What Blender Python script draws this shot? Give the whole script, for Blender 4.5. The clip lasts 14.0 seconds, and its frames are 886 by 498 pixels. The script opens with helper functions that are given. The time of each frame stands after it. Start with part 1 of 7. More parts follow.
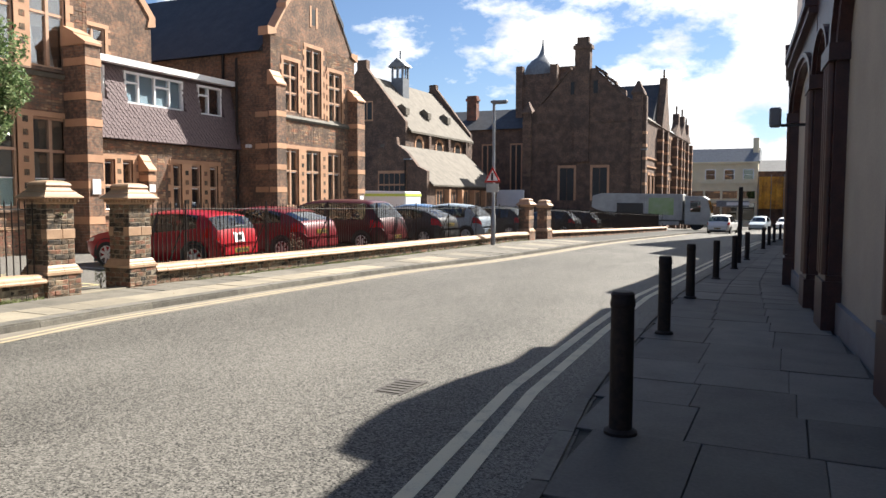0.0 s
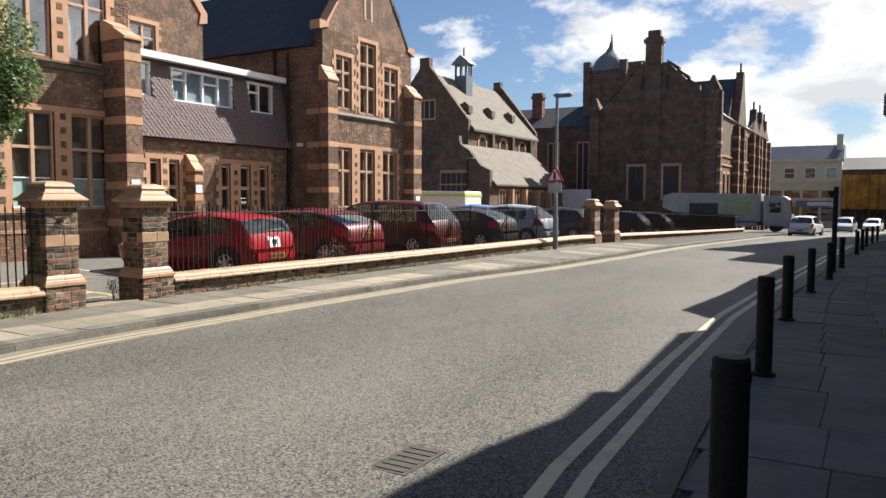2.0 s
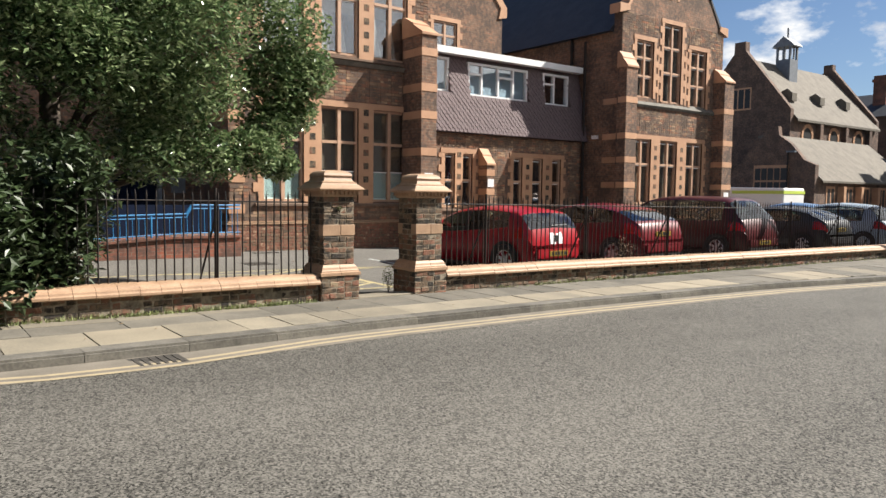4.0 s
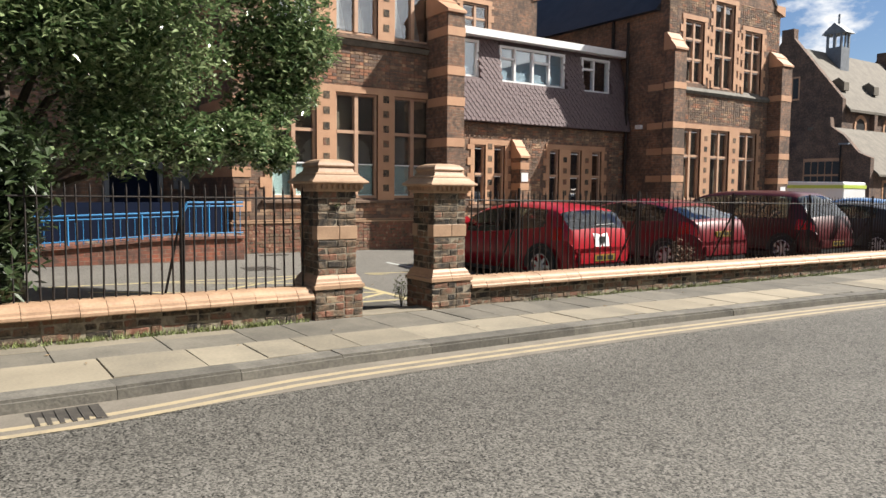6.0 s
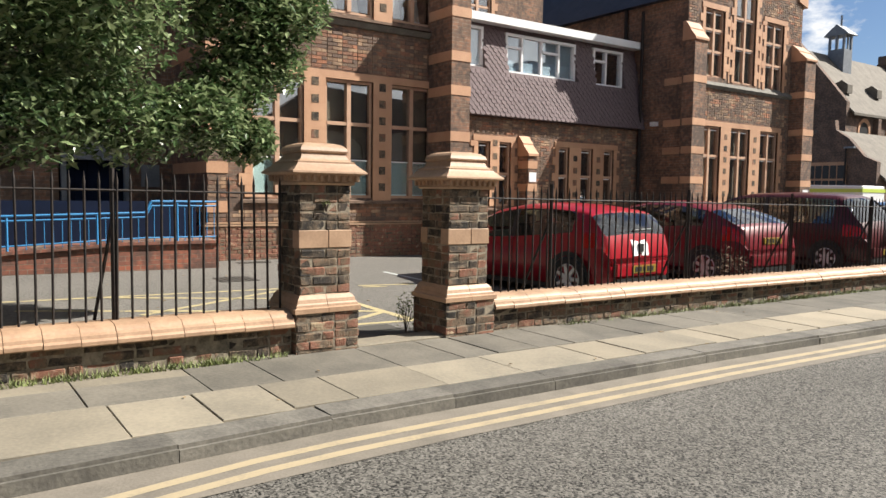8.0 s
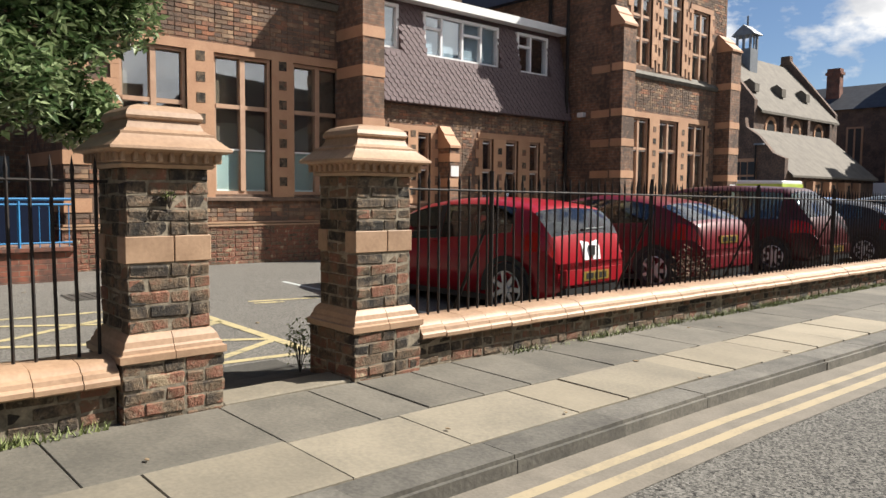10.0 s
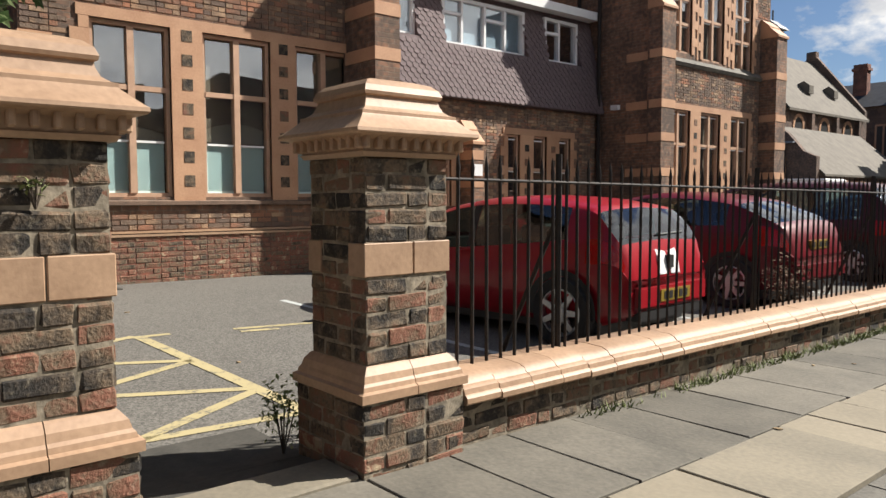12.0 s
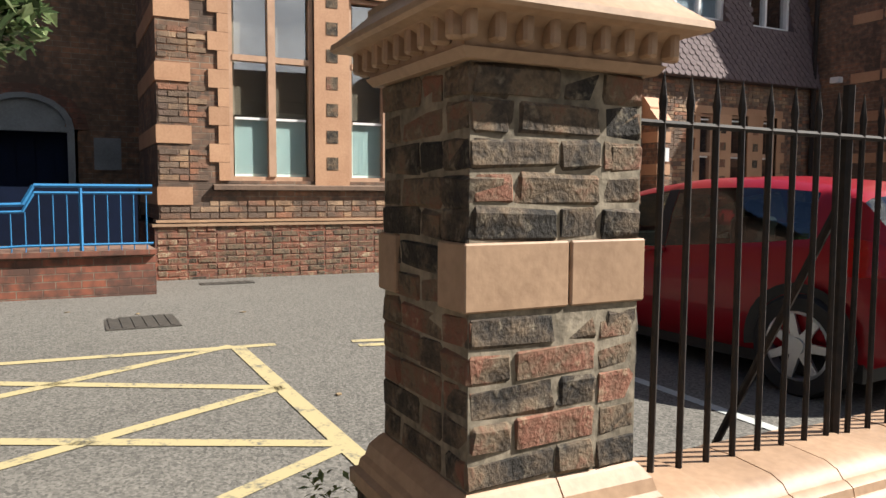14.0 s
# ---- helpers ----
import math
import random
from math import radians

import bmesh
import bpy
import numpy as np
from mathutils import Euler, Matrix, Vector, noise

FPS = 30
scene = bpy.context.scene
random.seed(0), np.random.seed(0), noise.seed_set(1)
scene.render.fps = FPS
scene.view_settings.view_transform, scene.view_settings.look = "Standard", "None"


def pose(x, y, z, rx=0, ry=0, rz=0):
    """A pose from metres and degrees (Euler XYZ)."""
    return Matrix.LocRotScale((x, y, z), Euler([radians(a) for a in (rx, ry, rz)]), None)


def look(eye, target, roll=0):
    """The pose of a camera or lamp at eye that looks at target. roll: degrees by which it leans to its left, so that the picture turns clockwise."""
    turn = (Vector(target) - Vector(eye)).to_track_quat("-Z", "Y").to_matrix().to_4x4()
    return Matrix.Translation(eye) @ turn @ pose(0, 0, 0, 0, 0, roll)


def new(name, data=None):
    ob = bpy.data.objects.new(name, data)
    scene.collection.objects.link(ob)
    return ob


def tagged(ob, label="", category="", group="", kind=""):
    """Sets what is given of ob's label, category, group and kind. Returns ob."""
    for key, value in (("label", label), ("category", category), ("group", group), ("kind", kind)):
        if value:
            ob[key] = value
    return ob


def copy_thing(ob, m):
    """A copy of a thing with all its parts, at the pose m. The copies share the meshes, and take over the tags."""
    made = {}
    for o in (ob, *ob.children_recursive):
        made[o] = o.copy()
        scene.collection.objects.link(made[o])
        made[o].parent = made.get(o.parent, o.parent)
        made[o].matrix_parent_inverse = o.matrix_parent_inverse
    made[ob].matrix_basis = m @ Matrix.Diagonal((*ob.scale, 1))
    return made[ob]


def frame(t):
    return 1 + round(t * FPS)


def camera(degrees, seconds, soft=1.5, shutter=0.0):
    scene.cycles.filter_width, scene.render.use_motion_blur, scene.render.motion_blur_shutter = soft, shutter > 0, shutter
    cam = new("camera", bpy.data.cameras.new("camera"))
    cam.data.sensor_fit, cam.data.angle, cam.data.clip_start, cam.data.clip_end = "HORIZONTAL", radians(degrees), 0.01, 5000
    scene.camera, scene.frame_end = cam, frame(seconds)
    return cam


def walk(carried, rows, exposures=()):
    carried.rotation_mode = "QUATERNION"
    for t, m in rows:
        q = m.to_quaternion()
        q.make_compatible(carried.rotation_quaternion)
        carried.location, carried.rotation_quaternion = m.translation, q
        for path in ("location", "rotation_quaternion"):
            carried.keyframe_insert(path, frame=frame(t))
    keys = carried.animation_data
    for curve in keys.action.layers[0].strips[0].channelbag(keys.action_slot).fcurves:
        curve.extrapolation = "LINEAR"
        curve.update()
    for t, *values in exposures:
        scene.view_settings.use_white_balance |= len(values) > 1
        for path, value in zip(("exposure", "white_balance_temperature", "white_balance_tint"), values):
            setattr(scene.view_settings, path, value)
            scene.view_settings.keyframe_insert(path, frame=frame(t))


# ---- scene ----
cam = camera(61.8, 14.0)
PATH = [
    (0, (0.094, 2.801, 1.637), (-0.754, 4.607, 1.504), 0.2),
    (0.5, (-0.032, 3.269, 1.649), (-0.892, 5.07, 1.514), 0.3),
    (1, (-0.094, 3.502, 1.63), (-0.952, 5.303, 1.486), 0.3),
    (1.5, (-0.221, 3.924, 1.637), (-1.179, 5.674, 1.499), 0.5),
    (2, (-0.373, 4.382, 1.683), (-1.378, 6.106, 1.548), 0.2),
    (2.5, (-0.432, 4.691, 1.684), (-1.469, 6.396, 1.552), 0.3),
    (3, (-0.554, 5.136, 1.636), (-1.619, 6.822, 1.496), 0.2),
    (3.5, (-0.726, 5.375, 1.628), (-1.845, 7.027, 1.496), 0.6),
    (4, (-1.04, 5.559, 1.598), (-2.635, 6.756, 1.451), 0.7),
    (4.1, (-1.087, 5.654, 1.626), (-2.74, 6.77, 1.479), 0.2),
    (4.2, (-1.152, 5.74, 1.623), (-2.841, 6.8, 1.476), 0.2),
    (6.5, (-2.895, 7.001, 1.551), (-4.531, 8.14, 1.397), 0.7),
    (7, (-3.326, 7.203, 1.525), (-4.96, 8.347, 1.379), 0.9),
    (9.5, (-5.317, 8.475, 1.448), (-6.937, 9.638, 1.296), 0.1),
    (10, (-5.667, 8.781, 1.423), (-7.163, 10.101, 1.275), 0.5),
    (10.5, (-6.063, 8.982, 1.387), (-7.55, 10.311, 1.243), 0.7),
    (11, (-6.429, 9.242, 1.367), (-7.919, 10.568, 1.223), 0.2),
    (11.5, (-6.782, 9.484, 1.352), (-8.279, 10.802, 1.216), 0.2),
    (12, (-7.125, 9.821, 1.361), (-8.647, 11.112, 1.225), -0.1),
    (12.5, (-7.395, 10.105, 1.373), (-8.915, 11.398, 1.241), -0.1),
    (13, (-7.771, 10.441, 1.334), (-9.289, 11.735, 1.189), 0.1),
    (13.5, (-8.061, 10.697, 1.287), (-9.64, 11.917, 1.154), 0.1),
    (14, (-8.41, 10.869, 1.277), (-10.186, 11.774, 1.121), 0.3),
]
walk(cam, [(t, look(eye, target, roll)) for t, eye, target, roll in PATH], exposures=[(0.0, 1.6), (1.0, 1.42), (2.0, 1.2), (3.0, 1.13), (6.5, 1.18), (9.5, 1.12), (10.5, 0.98), (11.0, 0.95), (12.5, 0.93), (13.5, 0.9), (14.0, 1.1)])

# ---- world, sun ----
SUN_AZ, SUN_EL = radians(26), radians(43)
to_sun = Vector((math.sin(SUN_AZ) * math.cos(SUN_EL), math.cos(SUN_AZ) * math.cos(SUN_EL), math.sin(SUN_EL)))
sun = new("sun", bpy.data.lights.new("sun", "SUN"))
sun.data.energy, sun.data.angle, sun.data.color = 5.0, radians(0.53), (1.0, 0.945, 0.86)
sun.matrix_world = look(to_sun * 90, (0, 0, 0))
world = bpy.data.worlds.new("sky")
scene.world = world
world.use_nodes = True


def sky_nodes(w):
    nt = w.node_tree
    n, l = nt.nodes, nt.links
    bg = n["Background"]
    bg.inputs["Strength"].default_value = 0.0232
    sky = n.new("ShaderNodeTexSky")
    sky.sky_type, sky.sun_disc, sky.sun_elevation, sky.sun_rotation = "NISHITA", False, SUN_EL, SUN_AZ
    sky.air_density, sky.dust_density, sky.ozone_density = 1.0, 0.3, 3.0
    co = n.new("ShaderNodeTexCoord")
    mp = n.new("ShaderNodeMapping")
    mp.inputs["Scale"].default_value = (1.0, 1.0, 1.9)
    mp.inputs["Location"].default_value = (0.35, 0.1, 0.0)
    noi = n.new("ShaderNodeTexNoise")
    noi.inputs["Scale"].default_value, noi.inputs["Detail"].default_value, noi.inputs["Roughness"].default_value = 5.2, 10, 0.57
    # more cloud towards the bright end of the street
    sep = n.new("ShaderNodeVectorMath"); sep.operation = "DOT_PRODUCT"
    sep.inputs[1].default_value = (0.8, 0.6, -0.5)
    add = n.new("ShaderNodeMath"); add.operation = "MULTIPLY_ADD"
    add.inputs[1].default_value, add.inputs[2].default_value = 0.33, 0.024
    sm = n.new("ShaderNodeMath"); sm.operation = "ADD"
    ramp = n.new("ShaderNodeValToRGB")
    ramp.color_ramp.elements[0].position, ramp.color_ramp.elements[1].position = 0.525, 0.605
    mix = n.new("ShaderNodeMix"); mix.data_type = "RGBA"
    # grey bellies and bright rims of the clouds
    puff = n.new("ShaderNodeTexNoise")
    puff.inputs["Scale"].default_value, puff.inputs["Detail"].default_value = 11.0, 8
    tone = n.new("ShaderNodeValToRGB")
    tone.color_ramp.elements[0].position, tone.color_ramp.elements[1].position = 0.36, 0.56
    tone.color_ramp.elements[0].color, tone.color_ramp.elements[1].color = (14.5, 14.8, 15.5, 1), (22.0, 21.8, 21.5, 1)
    l.new(mp.outputs[0], puff.inputs["Vector"]); l.new(puff.outputs["Fac"], tone.inputs["Fac"]); l.new(tone.outputs["Color"], mix.inputs["B"])
    l.new(co.outputs["Generated"], mp.inputs["Vector"]); l.new(mp.outputs[0], noi.inputs["Vector"])
    l.new(co.outputs["Generated"], sep.inputs[0]); l.new(sep.outputs["Value"], add.inputs[0])
    l.new(noi.outputs["Fac"], sm.inputs[0]); l.new(add.outputs[0], sm.inputs[1])
    l.new(sm.outputs[0], ramp.inputs["Fac"]); l.new(ramp.outputs["Color"], mix.inputs["Factor"])
    blue = n.new("ShaderNodeMix"); blue.data_type = "RGBA"; blue.blend_type = "MULTIPLY"
    blue.inputs["Factor"].default_value, blue.inputs["B"].default_value = 1.0, (1.6, 1.68, 1.85, 1)
    l.new(sky.outputs["Color"], blue.inputs["A"]); l.new(blue.outputs["Result"], mix.inputs["A"]); l.new(mix.outputs["Result"], bg.inputs["Color"])


sky_nodes(world)


# ---- materials ----
def mat(name, a, b=None, rough=0.8, metal=0.0, scale=3.0, bump=0.0, fine=40.0, rnd=0.0, spec=0.5, coat=0.0, lo=0.35, hi=0.65):
    """Two tones mixed by noise at two sizes, with fine relief; rnd: spread of value from piece to piece."""
    m = bpy.data.materials.new(name)
    m.use_nodes = True
    n, l = m.node_tree.nodes, m.node_tree.links
    p = n["Principled BSDF"]
    p.inputs["Roughness"].default_value, p.inputs["Metallic"].default_value = rough, metal
    p.inputs["Specular IOR Level"].default_value, p.inputs["Coat Weight"].default_value = spec, coat
    p.inputs["Coat Roughness"].default_value = 0.03
    b = b or tuple(c * 0.8 for c in a)
    co = n.new("ShaderNodeNewGeometry")
    big = n.new("ShaderNodeTexNoise"); big.inputs["Scale"].default_value, big.inputs["Detail"].default_value = scale, 8
    small = n.new("ShaderNodeTexNoise"); small.inputs["Scale"].default_value, small.inputs["Detail"].default_value = fine, 4
    l.new(co.outputs["Position"], big.inputs["Vector"]); l.new(co.outputs["Position"], small.inputs["Vector"])
    av = n.new("ShaderNodeMath"); av.operation = "MULTIPLY_ADD"; av.inputs[1].default_value = 0.4
    sc = n.new("ShaderNodeMath"); sc.operation = "MULTIPLY"; sc.inputs[1].default_value = 0.6
    l.new(big.outputs["Fac"], sc.inputs[0]); l.new(small.outputs["Fac"], av.inputs[0]); l.new(sc.outputs[0], av.inputs[2])
    ramp = n.new("ShaderNodeValToRGB")
    ramp.color_ramp.elements[0].position, ramp.color_ramp.elements[1].position = lo, hi
    ramp.color_ramp.elements[0].color, ramp.color_ramp.elements[1].color = (*b, 1), (*a, 1)
    l.new(av.outputs[0], ramp.inputs["Fac"])
    out = ramp.outputs["Color"]
    if rnd:
        inf = n.new("ShaderNodeObjectInfo")
        mr = n.new("ShaderNodeMapRange"); mr.inputs["To Min"].default_value, mr.inputs["To Max"].default_value = 1 - rnd, 1 + rnd
        l.new(inf.outputs["Random"], mr.inputs["Value"])
        hs = n.new("ShaderNodeHueSaturation"); l.new(mr.outputs[0], hs.inputs["Value"]); l.new(out, hs.inputs["Color"])
        out = hs.outputs["Color"]
    l.new(out, p.inputs["Base Color"])
    if bump:
        bp = n.new("ShaderNodeBump"); bp.inputs["Strength"].default_value, bp.inputs["Distance"].default_value = 1.0, bump
        l.new(av.outputs[0], bp.inputs["Height"]); l.new(bp.outputs[0], p.inputs["Normal"])
    return m


def brick_mat(name, c1, c2, mortar, dark, w=0.225, h=0.075):
    """Brickwork for walls too far for single bricks; laid on (x + y, z)."""
    m = bpy.data.materials.new(name)
    m.use_nodes = True
    n, l = m.node_tree.nodes, m.node_tree.links
    p = n["Principled BSDF"]; p.inputs["Roughness"].default_value = 0.9
    g = n.new("ShaderNodeNewGeometry"); s = n.new("ShaderNodeSeparateXYZ"); l.new(g.outputs["Position"], s.inputs[0])
    ad = n.new("ShaderNodeMath"); l.new(s.outputs["X"], ad.inputs[0]); l.new(s.outputs["Y"], ad.inputs[1])
    cb = n.new("ShaderNodeCombineXYZ"); l.new(ad.outputs[0], cb.inputs["X"]); l.new(s.outputs["Z"], cb.inputs["Y"])
    br = n.new("ShaderNodeTexBrick")
    br.inputs["Scale"].default_value = 1.0
    br.inputs["Brick Width"].default_value, br.inputs["Row Height"].default_value = w, h
    br.inputs["Mortar Size"].default_value, br.inputs["Mortar Smooth"].default_value, br.inputs["Bias"].default_value = 0.006, 0.3, -0.1
    br.inputs["Color1"].default_value, br.inputs["Color2"].default_value, br.inputs["Mortar"].default_value = (*c1, 1), (*c2, 1), (*mortar, 1)
    l.new(cb.outputs[0], br.inputs["Vector"])
    no = n.new("ShaderNodeTexNoise"); no.inputs["Scale"].default_value, no.inputs["Detail"].default_value = 1.3, 9
    no2 = n.new("ShaderNodeTexNoise"); no2.inputs["Scale"].default_value, no2.inputs["Detail"].default_value = 9.0, 6
    l.new(g.outputs["Position"], no.inputs["Vector"]); l.new(g.outputs["Position"], no2.inputs["Vector"])
    sm = n.new("ShaderNodeMath"); l.new(no.outputs["Fac"], sm.inputs[0]); l.new(no2.outputs["Fac"], sm.inputs[1])
    rp = n.new("ShaderNodeValToRGB"); rp.color_ramp.elements[0].position, rp.color_ramp.elements[1].position = 0.42, 0.6
    hf = n.new("ShaderNodeMath"); hf.operation = "MULTIPLY"; hf.inputs[1].default_value = 0.5
    l.new(sm.outputs[0], hf.inputs[0]); l.new(hf.outputs[0], rp.inputs["Fac"])
    mx = n.new("ShaderNodeMix"); mx.data_type = "RGBA"; mx.inputs["A"].default_value = (*dark, 1)
    l.new(rp.outputs["Color"], mx.inputs["Factor"]); l.new(br.outputs["Color"], mx.inputs["B"])
    l.new(mx.outputs["Result"], p.inputs["Base Color"])
    bp = n.new("ShaderNodeBump"); bp.inputs["Distance"].default_value = 0.006; bp.invert = True
    l.new(br.outputs["Fac"], bp.inputs["Height"]); l.new(bp.outputs[0], p.inputs["Normal"])
    return m


def patchy_brick(name, shift):
    """Hand-made brick face: soot-dark, brown, red and pale patches, moved by shift and from piece to piece."""
    m = bpy.data.materials.new(name)
    m.use_nodes = True
    n, l = m.node_tree.nodes, m.node_tree.links
    p = n["Principled BSDF"]; p.inputs["Roughness"].default_value = 0.93
    g = n.new("ShaderNodeNewGeometry"); inf = n.new("ShaderNodeObjectInfo")
    a = n.new("ShaderNodeTexNoise"); a.inputs["Scale"].default_value, a.inputs["Detail"].default_value, a.inputs["Roughness"].default_value = 8.0, 9, 0.62
    f = n.new("ShaderNodeTexNoise"); f.inputs["Scale"].default_value, f.inputs["Detail"].default_value = 70.0, 5
    l.new(g.outputs["Position"], a.inputs["Vector"]); l.new(g.outputs["Position"], f.inputs["Vector"])
    mr = n.new("ShaderNodeMapRange"); mr.inputs["To Min"].default_value, mr.inputs["To Max"].default_value = shift - 0.15, shift + 0.1
    l.new(inf.outputs["Random"], mr.inputs["Value"])
    s1 = n.new("ShaderNodeMath"); l.new(a.outputs["Fac"], s1.inputs[0]); l.new(mr.outputs[0], s1.inputs[1])
    s2 = n.new("ShaderNodeMath"); s2.operation = "MULTIPLY_ADD"; s2.inputs[1].default_value = 0.25
    l.new(f.outputs["Fac"], s2.inputs[0]); l.new(s1.outputs[0], s2.inputs[2])
    rp = n.new("ShaderNodeValToRGB")
    tones = ((0.4, (0.022, 0.019, 0.016)), (0.52, (0.075, 0.056, 0.04)), (0.61, (0.15, 0.108, 0.07)), (0.7, (0.165, 0.09, 0.057)), (0.82, (0.215, 0.09, 0.058)), (0.92, (0.33, 0.255, 0.165)))
    while len(rp.color_ramp.elements) < len(tones):
        rp.color_ramp.elements.new(0.5)
    for e, (q, c) in zip(rp.color_ramp.elements, tones):
        e.position, e.color = q, (*c, 1)
    l.new(s2.outputs[0], rp.inputs["Fac"])
    # mortar smeared over the face
    sm = n.new("ShaderNodeTexNoise"); sm.inputs["Scale"].default_value, sm.inputs["Detail"].default_value, sm.inputs["Roughness"].default_value = 26.0, 6, 0.65
    l.new(g.outputs["Position"], sm.inputs["Vector"])
    sr = n.new("ShaderNodeMapRange"); sr.inputs["From Min"].default_value, sr.inputs["From Max"].default_value, sr.inputs["To Max"].default_value = 0.56, 0.7, 0.5
    l.new(sm.outputs["Fac"], sr.inputs["Value"])
    sx = n.new("ShaderNodeMix"); sx.data_type = "RGBA"; sx.inputs["B"].default_value = (0.3, 0.255, 0.185, 1)
    l.new(sr.outputs[0], sx.inputs["Factor"]); l.new(rp.outputs["Color"], sx.inputs["A"]); l.new(sx.outputs["Result"], p.inputs["Base Color"])
    bp = n.new("ShaderNodeBump"); bp.inputs["Distance"].default_value = 0.02
    l.new(s2.outputs[0], bp.inputs["Height"]); l.new(bp.outputs[0], p.inputs["Normal"])
    return m


def asphalt_mat(name, chip, tar, rough, scale=95.0):
    """Stone chippings in bitumen, with worn patches."""
    m = bpy.data.materials.new(name)
    m.use_nodes = True
    n, l = m.node_tree.nodes, m.node_tree.links
    p = n["Principled BSDF"]; p.inputs["Roughness"].default_value, p.inputs["Specular IOR Level"].default_value = rough, 0.16
    g = n.new("ShaderNodeNewGeometry")
    vo = n.new("ShaderNodeTexVoronoi"); vo.inputs["Scale"].default_value = scale
    n1 = n.new("ShaderNodeTexNoise"); n1.inputs["Scale"].default_value, n1.inputs["Detail"].default_value = scale * 0.7, 4
    n2 = n.new("ShaderNodeTexNoise"); n2.inputs["Scale"].default_value, n2.inputs["Detail"].default_value = 0.55, 8
    mp = n.new("ShaderNodeMapping"); mp.inputs["Scale"].default_value = (1.0, 0.35, 1.0)
    l.new(g.outputs["Position"], mp.inputs["Vector"]); l.new(mp.outputs[0], n2.inputs["Vector"])
    for t in (vo, n1):
        l.new(g.outputs["Position"], t.inputs["Vector"])
    sp = n.new("ShaderNodeSeparateColor"); l.new(vo.outputs["Color"], sp.inputs[0])
    a = n.new("ShaderNodeMath"); a.operation = "MULTIPLY_ADD"; a.inputs[1].default_value = 0.5
    b = n.new("ShaderNodeMath"); b.operation = "MULTIPLY_ADD"; b.inputs[1].default_value = 0.35; b.inputs[2].default_value = 0.0
    l.new(n2.outputs["Fac"], b.inputs[0]); l.new(sp.outputs[0], a.inputs[0]); l.new(b.outputs[0], a.inputs[2])
    c = n.new("ShaderNodeMath"); c.operation = "MULTIPLY_ADD"; c.inputs[1].default_value = 0.45
    l.new(n1.outputs["Fac"], c.inputs[0]); l.new(a.outputs[0], c.inputs[2])
    rp = n.new("ShaderNodeValToRGB"); rp.color_ramp.elements[0].position, rp.color_ramp.elements[1].position = 0.38, 0.96
    rp.color_ramp.elements[0].color, rp.color_ramp.elements[1].color = (*tar, 1), (*chip, 1)
    l.new(c.outputs[0], rp.inputs["Fac"]); l.new(rp.outputs["Color"], p.inputs["Base Color"])
    bp = n.new("ShaderNodeBump"); bp.inputs["Distance"].default_value = 0.012; bp.inputs["Strength"].default_value = 0.8
    l.new(c.outputs[0], bp.inputs["Height"]); l.new(bp.outputs[0], p.inputs["Normal"])
    return m


def glass_mat(name, tint, ior=0.06):
    m = bpy.data.materials.new(name)
    m.use_nodes = True
    n, l = m.node_tree.nodes, m.node_tree.links
    out = n["Material Output"]; n.remove(n["Principled BSDF"])
    tr = n.new("ShaderNodeBsdfTransparent"); tr.inputs["Color"].default_value = (*tint, 1)
    gl = n.new("ShaderNodeBsdfGlossy"); gl.inputs["Roughness"].default_value = 0.015; gl.inputs["Color"].default_value = (0.95, 0.97, 1, 1)
    lw = n.new("ShaderNodeLayerWeight"); lw.inputs["Blend"].default_value = 0.5
    pw = n.new("ShaderNodeMath"); pw.operation = "POWER"; pw.inputs[1].default_value = 4.0
    l.new(lw.outputs["Facing"], pw.inputs[0])
    fr = n.new("ShaderNodeMath"); fr.operation = "MULTIPLY_ADD"; fr.inputs[1].default_value, fr.inputs[2].default_value = 1 - ior, ior
    l.new(pw.outputs[0], fr.inputs[0])
    mx = n.new("ShaderNodeMixShader")
    l.new(fr.outputs[0], mx.inputs["Fac"]); l.new(tr.outputs[0], mx.inputs[1]); l.new(gl.outputs[0], mx.inputs[2]); l.new(mx.outputs[0], out.inputs["Surface"])
    return m


M_brick = brick_mat("brown_brick", (0.3, 0.15, 0.088), (0.175, 0.11, 0.075), (0.27, 0.22, 0.165), (0.095, 0.066, 0.05))
M_brick_red = brick_mat("red_plinth_brick", (0.29, 0.095, 0.055), (0.2, 0.08, 0.055), (0.24, 0.19, 0.14), (0.1, 0.055, 0.042))
M_brick_dark = brick_mat("far_brick", (0.2, 0.118, 0.08), (0.14, 0.092, 0.068), (0.16, 0.125, 0.1), (0.075, 0.052, 0.042))
M_b = [patchy_brick("brick_face_brown", -0.03), patchy_brick("brick_face_red", 0.1), patchy_brick("brick_face_grey", -0.1)]
M_mortar = mat("lime_mortar", (0.32, 0.27, 0.2), (0.1, 0.085, 0.063), 0.95, scale=9, bump=0.01)
M_stone = mat("buff_terracotta", (0.5, 0.295, 0.175), (0.39, 0.21, 0.12), 0.7, scale=2.5, bump=0.003, rnd=0.08)
M_stone_cream = mat("cream_terracotta", (0.42, 0.275, 0.175), (0.3, 0.19, 0.118), 0.55, scale=5, bump=0.002, rnd=0.06)
M_slate = mat("blue_slate", (0.045, 0.05, 0.06), (0.02, 0.022, 0.028), 0.6, scale=2, bump=0.01, fine=14)
M_tile_roof = mat("grey_tile_roof", (0.155, 0.136, 0.108), (0.092, 0.08, 0.065), 0.85, scale=1.5, bump=0.01, fine=9)
